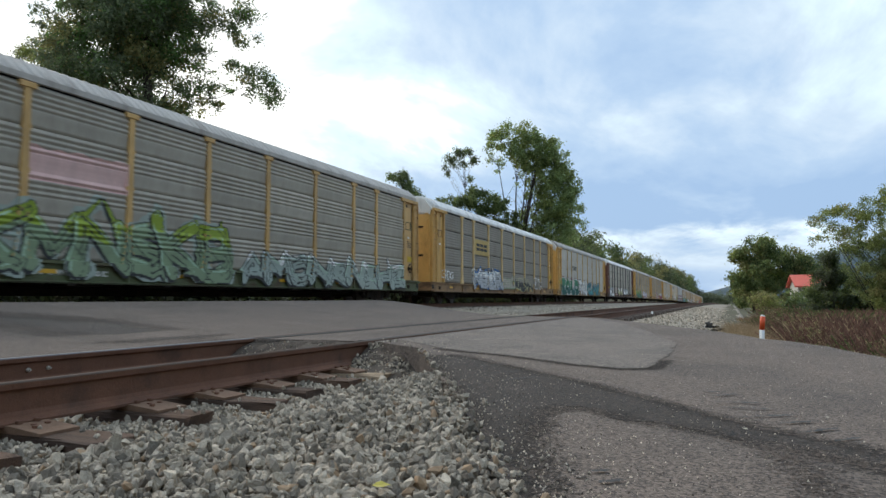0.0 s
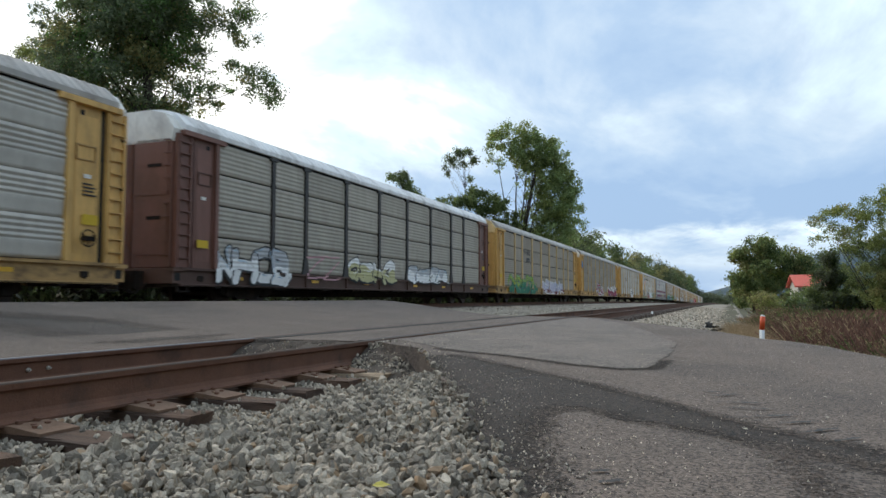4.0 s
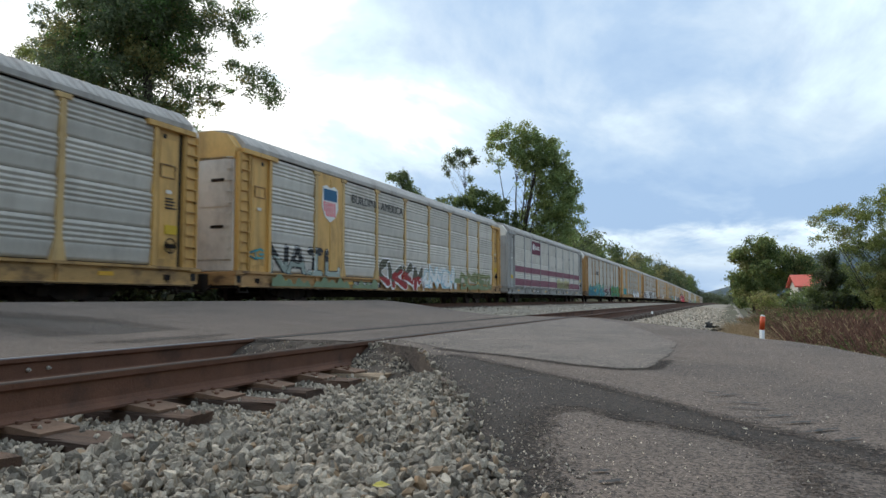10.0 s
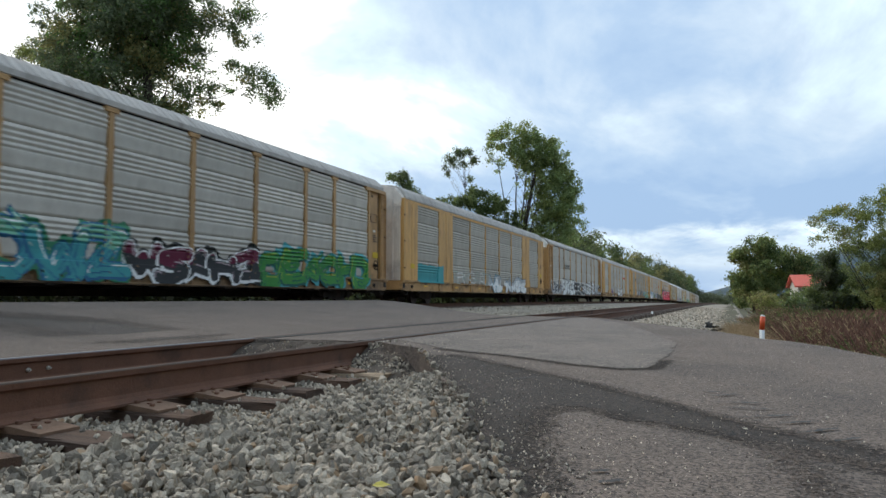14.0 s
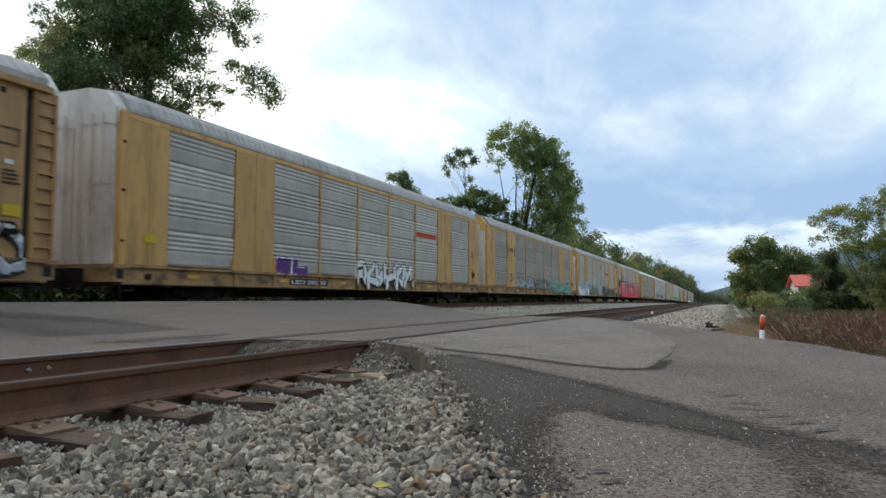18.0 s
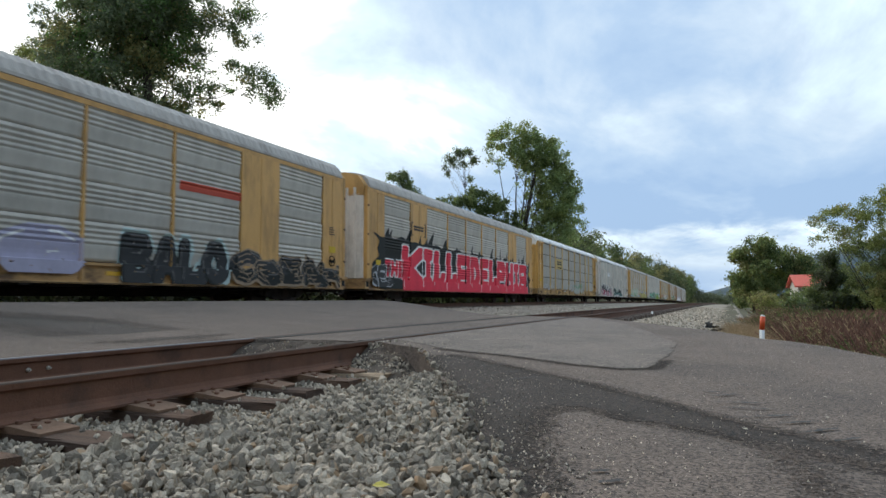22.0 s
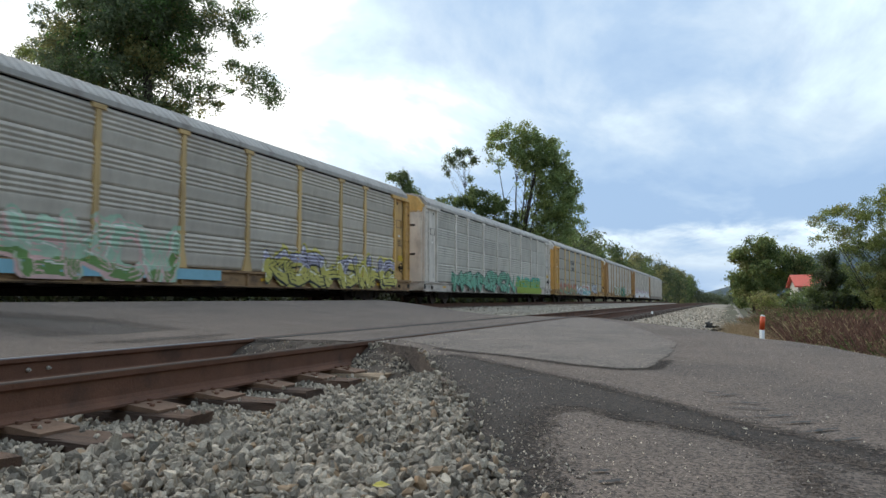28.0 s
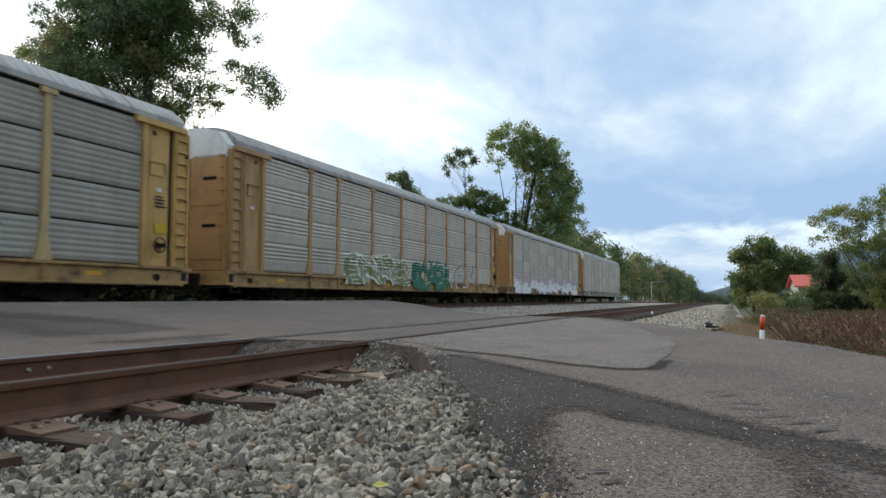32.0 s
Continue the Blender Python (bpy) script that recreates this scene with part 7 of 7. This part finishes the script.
def plant_brush():
    """Withered brushy plants that fill the bank."""
    rg = random.Random(64)
    c = []
    for _ in range(900):
        y = 8.5 + 26 * rg.random() ** 1.4
        x = 1.0 + rg.random() ** 1.2 * (1.2 + y * 0.25)
        x += 0.9 if y < 10 else 0.4 if y < 12 else 0.0
        g = ground_z(x, y)
        r = rg.uniform(0.16, 0.42)
        c.append((x, y, g + rg.uniform(0.05, 0.8), r, r, r * 0.9))
    for mats, part_of, name in ((["weed_brown", "weed_brown", "weed_tan"], c[:740], "brush"), (["weed_green", "leaf_olive"], c[740:], "green_brush")):
        ob = new(name, leaves_mesh(name, part_of, 150000 if name == "brush" else 30000, 0.013, [m for m in mats], 9))
        tagged(ob, "withered brown brush on the bank" if name == "brush" else "yellow-green brush among the weeds", "brush", kind="stuff")


plant_brush()


def plant_grass():
    """Dry grass where the bank meets the ballast shoulder."""
    rg = np.random.default_rng(77)
    n = 9000
    y = 14.5 + 9 * rg.random(n)
    x = 0.75 - 0.055 * (y - 14.5) + rg.normal(size=n) * 0.28
    z = np.array([ground_z(a, b) if a > 0.6 else max(ground_z(a, b), bed_z(a, b)) for a, b in zip(x, y)]) - 0.02
    h = 0.16 + 0.26 * rg.random(n)
    a = rg.random(n) * math.tau
    lean = rg.normal(size=(n, 2)) * 0.5 * h[:, None]
    dx, dy = np.cos(a) * 0.004, np.sin(a) * 0.004
    v = np.stack([np.stack([x - dx, y - dy, z], 1), np.stack([x + dx, y + dy, z], 1), np.stack([x + lean[:, 0], y + lean[:, 1], z + h], 1)], 1).reshape(-1, 3)
    ob = new("dry_grass", mesh_of("dry_grass", v, np.arange(n * 3).reshape(-1, 3), [mat("weed_tan")]))
    tagged(ob, "dry tan grass beside the ballast", "grass", kind="stuff")


plant_grass()


def build_house():
    add_mat("plaster_wall", (0.55, 0.54, 0.50), 0.9, vary=0.12, scale=1, fine=12, bump=0.2)
    add_mat("roof_red", (0.62, 0.11, 0.07), 0.6, vary=0.12, scale=1, fine=10, bump=0.2)
    add_mat("window_dark", (0.03, 0.03, 0.035), 0.15, vary=0.1, bump=0)
    h = thing("house", None, "small pale house with a bright red roof", "house", at=(7.35, 69.2, -2.3), rz=radians(-85))
    # gable end faces the road; the ridge runs across
    part("wall", Build().prism([(-2.0, 0), (2.0, 0), (2.0, 3.75), (0, 4.6), (-2.0, 3.75)], -2.3, -0.1, "y").mesh("wall", [mat("plaster_wall")]), h)
    for s in (-1, 1):
        o = [(0, 4.66), (s * 2.35, 3.66), (s * 2.35, 3.78), (0, 4.80)]
        part("roof", Build().prism(o if s < 0 else o[::-1], -2.6, 0.15, "y").mesh("roof", [mat("roof_red")]), h)
    door = part("door", Build().box(2.0, 2.05, -1.35, -0.65, 0.9, 3.0).mesh("door", [mat("window_dark")]), h, "dark doorway")
    win = part("window", Build().box(2.0, 2.04, -2.15, -1.6, 1.9, 2.8).mesh("window", [mat("window_dark")]), h)
    part("window_frame", Build().box(2.04, 2.07, -2.2, -2.12, 1.85, 2.85).box(2.04, 2.07, -1.63, -1.55, 1.85, 2.85).box(2.04, 2.07, -2.12, -1.63, 2.77, 2.85).mesh("window_frame", [mat("plaster_wall")]), win)


build_house()


def build_white_house():
    add_mat("white_boards", (0.74, 0.73, 0.70), 0.7, vary=0.08, scale=1, fine=14, bump=0.2)
    add_mat("roof_dark", (0.10, 0.095, 0.09), 0.8, vary=0.2, scale=2, fine=16, bump=0.3)
    h = thing("house", None, "white boarded house half hidden by trees", "house", at=(15.0, 70.2, -2.4), rz=radians(-22))
    part("wall", Build().prism([(-3.2, 0), (3.2, 0), (3.2, 4.2), (0, 6.2), (-3.2, 4.2)], -3.5, 3.5, "y").mesh("wall", [mat("white_boards")]), h)
    for s in (-1, 1):
        o = [(0, 6.26), (s * 3.6, 4.02), (s * 3.6, 4.16), (0, 6.42)]
        part("roof", Build().prism(o if s < 0 else o[::-1], -3.8, 3.8, "y").mesh("roof", [mat("roof_dark")]), h)
    part("window", Build().box(-1.6, -0.7, -3.55, -3.49, 1.6, 3.0).mesh("window", [mat("window_dark")]), h)
    part("window", Build().box(0.8, 1.7, -3.55, -3.49, 1.6, 3.0).mesh("window", [mat("window_dark")]), h)


build_white_house()


def build_marker():
    add_mat("orange_plastic", (0.72, 0.09, 0.02), 0.45, vary=0.1, bump=0.05)
    add_mat("white_plastic", (0.75, 0.75, 0.73), 0.5, vary=0.08, bump=0.05)
    m = thing("marker_post", None, "orange and white plastic marker post at the road's edge", "marker post", at=(0.49, 14.3, -0.75))
    part("lower_tube", Build().tube((0, 0, -0.15), (0.01, 0, 0.63), 0.043, n=14).mesh("lower_tube", [mat("white_plastic")], flat=False), m, "white lower half")
    part("upper_tube", Build().tube((0.01, 0, 0.63), (0.03, 0, 0.875), 0.046, n=14).mesh("upper_tube", [mat("orange_plastic")], flat=False), m, "orange upper half")
    part("cap", Build().tube((0.03, 0, 0.875), (0.032, 0, 0.905), 0.042, 0.028, n=14).mesh("cap", [mat("white_plastic")]), m)


build_marker()


def build_hills():
    # the blue haze of distance is put into the hills' base colour
    add_mat("hill_haze_blue", (0.055, 0.085, 0.10), 0.95, vary=0.3, scale=0.02, fine=0.15, bump=0)
    for x0, x1, y, peak, wob in ((-160, 420, 2300, 62, 5), (-30, 1400, 1500, 165, 7)):
        n = 60
        v, f = [], []
        for i in range(n + 1):
            u = i / n
            x = x0 + (x1 - x0) * u
            top = peak * math.sin(math.pi * u) ** (0.6 if peak > 100 else 0.9) + 0.05 * peak * noise.noise((u * wob, 2, 7)) + 3 * noise.noise((u * 60, 4, 1))
            for a, b in ((y, -40), (y + 120, max(0, top) * 0.7), (y + 240, max(0, top)), (y + 500, -40)):
                v.append((x, a, b - 9))
        for i in range(n):
            f += [(i * 4 + k, (i + 1) * 4 + k, (i + 1) * 4 + k + 1, i * 4 + k + 1) for k in range(3)]
        ob = new("backdrop", mesh_of("hill", v, f, [mat("hill_haze_blue")], flat=False))
        tagged(ob, "distant wooded hill with blue haze put into its colour", "hill", kind="structure")
    # unseen bank behind the camera, added to block light from the low sky
    add_mat("unseen_bank_wood", (0.06, 0.075, 0.035), 0.95, vary=0.35, scale=0.05, fine=0.4, bump=0)
    v, f = [], []
    n = 48
    for i in range(n + 1):
        y = -420 + 700 * i / n
        top = 24 + 6 * noise.noise((i * 0.4, 3, 1)) - 40 * smooth(60, 280, y)
        for x, z in ((24 + 0.6 * max(0, y), -4), (28 + 0.6 * max(0, y), top * 0.45), (42 + 0.6 * max(0, y), top), (150 + 0.6 * max(0, y), -12)):
            v.append((x, y, z))
    for i in range(n):
        f += [(i * 4 + k, i * 4 + k + 1, (i + 1) * 4 + k + 1, (i + 1) * 4 + k) for k in range(3)]
    tagged(new("backdrop", mesh_of("unseen_bank", v, f, [mat("unseen_bank_wood")], flat=False)), "unseen wooded bank behind the camera, added to cut low sky light", "hill", kind="structure")


build_hills()


# ---- small things on the ground ----
def litter():
    add_mat("leaf_litter", (0.42, 0.36, 0.06), 0.7, vary=0.2, scale=20, fine=80, bump=0.2)
    add_mat("leaf_pale", (0.50, 0.46, 0.36), 0.8, vary=0.2, scale=20, fine=80, bump=0.1)
    add_mat("rubber_dark", (0.02, 0.02, 0.02), 0.8, vary=0.3, scale=6, fine=40, bump=0.5)
    rg = np.random.default_rng(31)
    rr = random.Random(31)

    def leaf(x, y, z, r, key, label):
        n = 9
        v = [(0, 0, 0.004)] + [(math.cos(k * math.tau / n) * r * rr.uniform(0.55, 1.1), math.sin(k * math.tau / n) * r * 0.8 * rr.uniform(0.55, 1.1), 0.004 + rr.uniform(0, 0.25) * r) for k in range(n)]
        me = mesh_of("fallen_leaf", v, [(0, 1 + k, 1 + (k + 1) % n) for k in range(n)], [mat(key)])
        thing("fallen_leaf", me, label, "leaf", at=(x, y, z), rz=rr.uniform(0, 6), group="fallen leaves")

    leaf(-0.90, 1.77, -0.055, 0.03, "leaf_litter", "yellow fallen leaf lying on grey stones")
    for k in range(48):
        y = rr.uniform(2.6, 17)
        x = rr.uniform(-9.5, 0.6) if y > 7.2 else rr.uniform(-0.9, 1.0)
        if inside(x, y, ROAD_EDGE):
            leaf(x, y, road_z(x, y) + 0.012, rr.uniform(0.007, 0.017), "leaf_pale", "small dry leaf lying on the asphalt")
    # grit on the asphalt
    spots = []
    while len(spots) < 6500:
        y = 1.9 + 9 * rg.random() ** 1.8
        x = rg.uniform(-3.4, 1.8)
        if inside(x, y, ROAD_EDGE) and x > edge_x(y) + 0.02:
            close = math.exp(-2.2 * max(0.0, x - edge_x(y)))
            if rg.random() < 0.25 + 0.75 * close:
                spots.append((x, y, road_z(x, y) + 0.0075, (0.0014 + 0.0024 * rg.random() ** 2) * (1 + 0.8 * close)))
    tet = np.array([(1, 0, -0.6), (-0.6, 0.9, -0.6), (-0.5, -0.8, -0.6), (0.1, 0.1, 0.8)])
    v, f = [], []
    for n, (x, y, z, r) in enumerate(spots):
        m = np.array(Euler((0, 0, rg.random() * 6.28)).to_matrix())
        v.append((tet + rg.normal(size=(4, 3)) * 0.2) @ m.T * r + (x, y, z))
        f.append(np.array([(0, 1, 3), (1, 2, 3), (2, 0, 3)]) + 4 * n)
    ob = new("grit", mesh_of("grit", np.concatenate(v), np.concatenate(f), [mat("stone"), mat("ballast_shade_grit")], np.repeat((rg.random(len(spots)) < 0.3).astype(int), 3)))
    tagged(ob, "loose grit scattered over the asphalt", "grit", kind="stuff")
    # scraped marks across the resurfaced strip
    for k, (x0, y0, x1, y1) in enumerate(((-0.2, 4.54, -0.05, 4.56), (-0.12, 4.34, 0.02, 4.53), (-0.12, 4.1, 0.15, 4.21), (-0.07, 3.92, 0.22, 4.02), (0.01, 3.64, 0.28, 3.87), (0.17, 3.55, 0.36, 3.73), (0.24, 3.35, 0.42, 3.57),
                                          (0.34, 3.2, 0.48, 3.38), (0.02, 5.01, 0.1, 4.98), (-1.8, 5.11, -1.62, 5.38), (-1.57, 4.71, -1.39, 5.01), (-1.36, 4.4, -1.22, 4.73), (-0.43, 2.29, -0.37, 2.34), (-0.39, 2.16, -0.31, 2.24))):
        a, b = Vector((x0, y0, 0)), Vector((x1, y1, 0))
        side = Vector((-(b - a).y, (b - a).x, 0)).normalized()
        vv, ff = [], []
        n = 14
        for j in range(n + 1):
            q = a.lerp(b, j / n) + side * rr.uniform(-0.008, 0.008)
            w = (0.009 + rr.uniform(0, 0.012)) * min(1.0, 3.0 * (n - j + 0.3) / n) * ((j + 0.5) / n) ** 0.6
            for s in (-1, 1):
                e = q + side * w * s
                vv.append((e.x, e.y, road_z(e.x, e.y) + 0.0085))
        ff = [(2 * j, 2 * j + 1, 2 * j + 3, 2 * j + 2) for j in range(n)]
        thing("scrape_mark", mesh_of("scrape_mark", vv, ff, [mat("tar")]), "dark scraped mark across the asphalt", "scrape mark", group="scrape marks")
    # torn dark matting on the ballast shoulder
    for k, (x, y) in enumerate(((-0.80, 26.8), (-0.72, 25.6), (-0.60, 24.3), (-0.42, 22.6))):
        b = Build()
        v = [(u * 0.04 + rr.uniform(-0.03, 0.03) + w * 0.10, w * 0.30 + rr.uniform(-0.08, 0.08), 0.02 + 0.06 * rr.random()) for w in (-1, -0.3, 0.4, 1) for u in (-1, 1)]
        b.add(v + [(p[0], p[1], p[2] - 0.06) for p in v], [(0, 1, 3, 2), (2, 3, 5, 4), (4, 5, 7, 6), (8, 10, 11, 9), (10, 12, 13, 11), (12, 14, 15, 13), (0, 8, 9, 1), (6, 7, 15, 14), (0, 2, 10, 8), (2, 4, 12, 10), (4, 6, 14, 12), (1, 9, 11, 3), (3, 11, 13, 5), (5, 13, 15, 7)])
        thing("rubber_scrap", b.mesh("rubber_scrap", [mat("rubber_dark")]), "torn black rubber scrap on the ballast", "debris", at=(x, y, bed_z(x, y) + 0.05), rz=rr.uniform(-0.3, 0.3), group="rubber scraps")
    # small white posts by the line, and a far signal mast
    for x, y, h in ((-3.1, 31.1, 0.22), (-4.45, 27.0, 0.12)):
        thing("track_marker", Build().tube((0, 0, -0.3), (0, 0, h), 0.04, n=10).mesh("track_marker", [mat("white_plastic")], flat=False), "short white post between the rails", "marker post", at=(x, y, bed_z(x, y)), group="short white posts")
    mast = thing("signal_mast", None, "tall pale signal mast beyond the train", "signal mast", at=(-19.6, 196, grade(196) - 0.5))
    part("pole", Build().tube((0, 0, 0), (0, 0, 6.2), 0.12, 0.09, n=10).mesh("pole", [mat("silver")], flat=False), mast)
    part("arm", Build().box(-0.06, 3.4, -0.06, 0.06, 6.0, 6.15).mesh("arm", [mat("silver")]), mast)
    post = thing("white_post", Build().tube((0, 0, 0), (0, 0, 1.9), 0.09, n=10).mesh("white_post", [mat("white_plastic")], flat=False), "white post beside the far track", "marker post", at=(-18.9, 128, grade(128) - 0.4))


litter()


# ---- crushed stone beside the near rail ----
def stone_points(seed):
    """An angular lump: a small ball, squashed and knocked about."""
    rg = np.random.default_rng(seed)
    g = (1 + 5 ** 0.5) / 2
    v = np.array([(-1, g, 0), (1, g, 0), (-1, -g, 0), (1, -g, 0), (0, -1, g), (0, 1, g), (0, -1, -g), (0, 1, -g), (g, 0, -1), (g, 0, 1), (-g, 0, -1), (-g, 0, 1)]) / 1.9
    v = v * (1 + rg.normal(size=(12, 1)) * 0.14) + rg.normal(size=(12, 3)) * 0.17
    v *= np.array([1.15, rg.uniform(0.65, 1.0), rg.uniform(0.5, 0.85)])
    for _ in range(3):
        d = rg.normal(size=3)
        d /= np.linalg.norm(d)
        k = v @ d
        v -= np.outer(np.maximum(0, k - 0.55), d)
    return v


STONE_FACES = np.array([(0, 11, 5), (0, 5, 1), (0, 1, 7), (0, 7, 10), (0, 10, 11), (1, 5, 9), (5, 11, 4), (11, 10, 2), (10, 7, 6), (7, 1, 8), (3, 9, 4), (3, 4, 2), (3, 2, 6), (3, 6, 8), (3, 8, 9), (4, 9, 5), (2, 4, 11), (6, 2, 10), (8, 6, 7), (9, 8, 1)])


def scatter_stones():
    rg = np.random.default_rng(77)
    kinds = [stone_points(k) for k in range(14)]
    tie_rows = [t.location.y for t in bpy.data.objects if t.name.split(".")[0] == "tie"]
    spots = []
    step = 0.0236
    for layer in range(2):
        y = 0.85 + layer * 0.013
        while y < 7.1:
            x = -3.62
            while x < edge_x(y) + 0.16:
                px, py = x + rg.normal() * 0.009, y + rg.normal() * 0.009
                over = px - edge_x(py) + 0.03 - 0.05 * noise.noise((py * 4, 2, 1))
                r = 0.0160 * math.exp(rg.normal() * 0.30) * (1.0 if over < -0.1 else 0.8)
                keep = rg.random() < ((0.92, 0.74)[layer] if over < 0 else 0.4 * math.exp(-over * 45))
                on_tie = px < -2.86 and any(abs(py - t) < 0.145 for t in tie_rows)
                if on_tie and rg.random() > (0.015 if px < -3.1 else 0.03):
                    keep = False
                if py > 5.9 and px < -2.6 and rg.random() < 0.35:
                    keep = False      # dark dirt lies at the end of the asphalt
                if keep:
                    top = max(bed_z(px, py), road_z(px, py) if over > 0 else -9)
                    base = -0.262 if on_tie else top
                    spots.append((px, py, base + r * 0.35 + layer * 0.016 + rg.normal() * 0.009, r))
                x += step
            y += step
    for _ in range(900):                     # smaller stones on the dirt between the rails and along the rail's end
        px, py = (rg.uniform(-5.12, -3.79), rg.uniform(5.6, 6.95)) if rg.random() < 0.6 else (rg.uniform(-3.6, -2.8), rg.uniform(6.1, 7.1))
        r = 0.009 * math.exp(rg.normal() * 0.4)
        spots.append((px, py, bed_z(px, py) + 0.008 + r * 0.4, r))
    for _ in range(15000):                   # beside the camera, and between the rails
        px, py = (rg.uniform(-3.6, 0.5), rg.uniform(-0.9, 0.85)) if rg.random() < 0.62 else (rg.uniform(-5.15, -3.78), rg.uniform(-0.9, 6.2))
        if px < edge_x(py) and not (px < -2.86 and any(abs(py - t) < 0.15 for t in tie_rows)):
            r = 0.0185 * math.exp(rg.normal() * 0.28)
            spots.append((px, py, bed_z(px, py) + r * rg.uniform(0.3, 1.1), r))
    spots = np.array(spots)
    # the stones nearest the foreground are pieces of their own
    order = np.argsort(np.hypot(spots[:, 0] + 1.3, spots[:, 1] - 1.9))
    meshes = []
    for k, pts in enumerate(kinds):
        for m in ("stone_piece", "stone_piece", "stone_tan") if k == 3 else ("stone_piece",):
            meshes.append(mesh_of("stone", pts * 0.0185, STONE_FACES, [mat(m)]))
    for n in order[:300]:
        x, y, z, r = spots[n]
        ob = part("stone", meshes[int(rg.integers(len(meshes)))], BED, at=(x, y, z), turn=tuple(rg.random(3) * 6.28))
        ob.scale = (r / 0.0185,) * 3
    rest = spots[order[300:]]
    v, f, idx = [], [], []
    for n, (x, y, z, r) in enumerate(rest):
        m = np.array(Euler(tuple(rg.random(3) * 6.28)).to_matrix())
        v.append(kinds[n % 14] @ m.T * r + (x, y, z))
        f.append(STONE_FACES + 12 * n)
    idx = np.repeat((rg.random(len(rest)) < 0.04).astype(int), 20)
    ob = part("loose_stones", mesh_of("loose_stones", np.concatenate(v), np.concatenate(f), [mat("stone"), mat("stone_tan")], idx), BED)
    tagged(ob, "grey angular crushed stones", kind="stuff")
    # coarser stones farther along the shoulder and between the tracks
    far = []
    while len(far) < 9000:
        u = rg.random()
        y = 9 + 60 * u * u
        x = rg.uniform(-14.0, 0.1)
        if inside(x, y, ROAD_EDGE) or -5.6 < x < -3.0 or (x < -5.3 and rg.random() < 0.4):
            continue
        far.append((x, y, bed_z(x, y) + 0.012, 0.03 * math.exp(rg.normal() * 0.25)))
    v, f = [], []
    for n, (x, y, z, r) in enumerate(far):
        m = np.array(Euler(tuple(rg.random(3) * 6.28)).to_matrix())
        v.append(kinds[n % 14] @ m.T * r + (x, y, z))
        f.append(STONE_FACES + 12 * n)
    ob = part("shoulder_stones", mesh_of("shoulder_stones", np.concatenate(v), np.concatenate(f), [mat("stone")]), BED)
    tagged(ob, "scattered stones on the shoulder", kind="stuff")


scatter_stones()


# ---- what moves ----
# small shifts along the line, set so the cars fit the camera's view
VIEW_SHIFT = ((0, 1.5, 6, 8.5, 11, 14, 17, 21, 24, 25.5, 28, 29.5, 32), (0.12, -0.01, 0.0, -0.05, 0.0, 0.03, 0.05, 0.10, 0.20, 0.10, -0.05, 0.0, 0.0))


def travelled(t):
    """Metres gone since the start; the train slows a little."""
    return 18.852 * t - 0.01515 * t * t + float(np.interp(t, VIEW_SHIFT[0], VIEW_SHIFT[1]))


def car_pose(k, t):
    y = 17.53 - travelled(t) + k * CAR_PITCH
    za, zb = grade(y - 10), grade(y + 10)
    return pose(TRAIN_X + VEER * y, y, TRAIN_Z + (za + zb) / 2, math.degrees(math.atan2(zb - za, 20)), 0, -math.degrees(math.atan(VEER)))


def motions():
    for k, car in enumerate(TRAIN):
        walk(car, [(t, car_pose(k, t)) for t in range(0, 33)])
    # the wheels roll, one row for each thirtieth of a second
    for sets, y in zip(WHEELSETS, (-0.88, 0.88)):
        first = sets[0]
        walk(first, [(j / FPS, Matrix.Translation((0, y, 0.42)) @ Matrix.Rotation(travelled(j / FPS) / 0.42, 4, "X")) for j in range(0, 32 * FPS + 1)])
        for other in sets[1:]:
            other.rotation_mode = "QUATERNION"
            keys = other.animation_data_create()
            keys.action = first.animation_data.action
            keys.action_slot = first.animation_data.action_slot


motions()
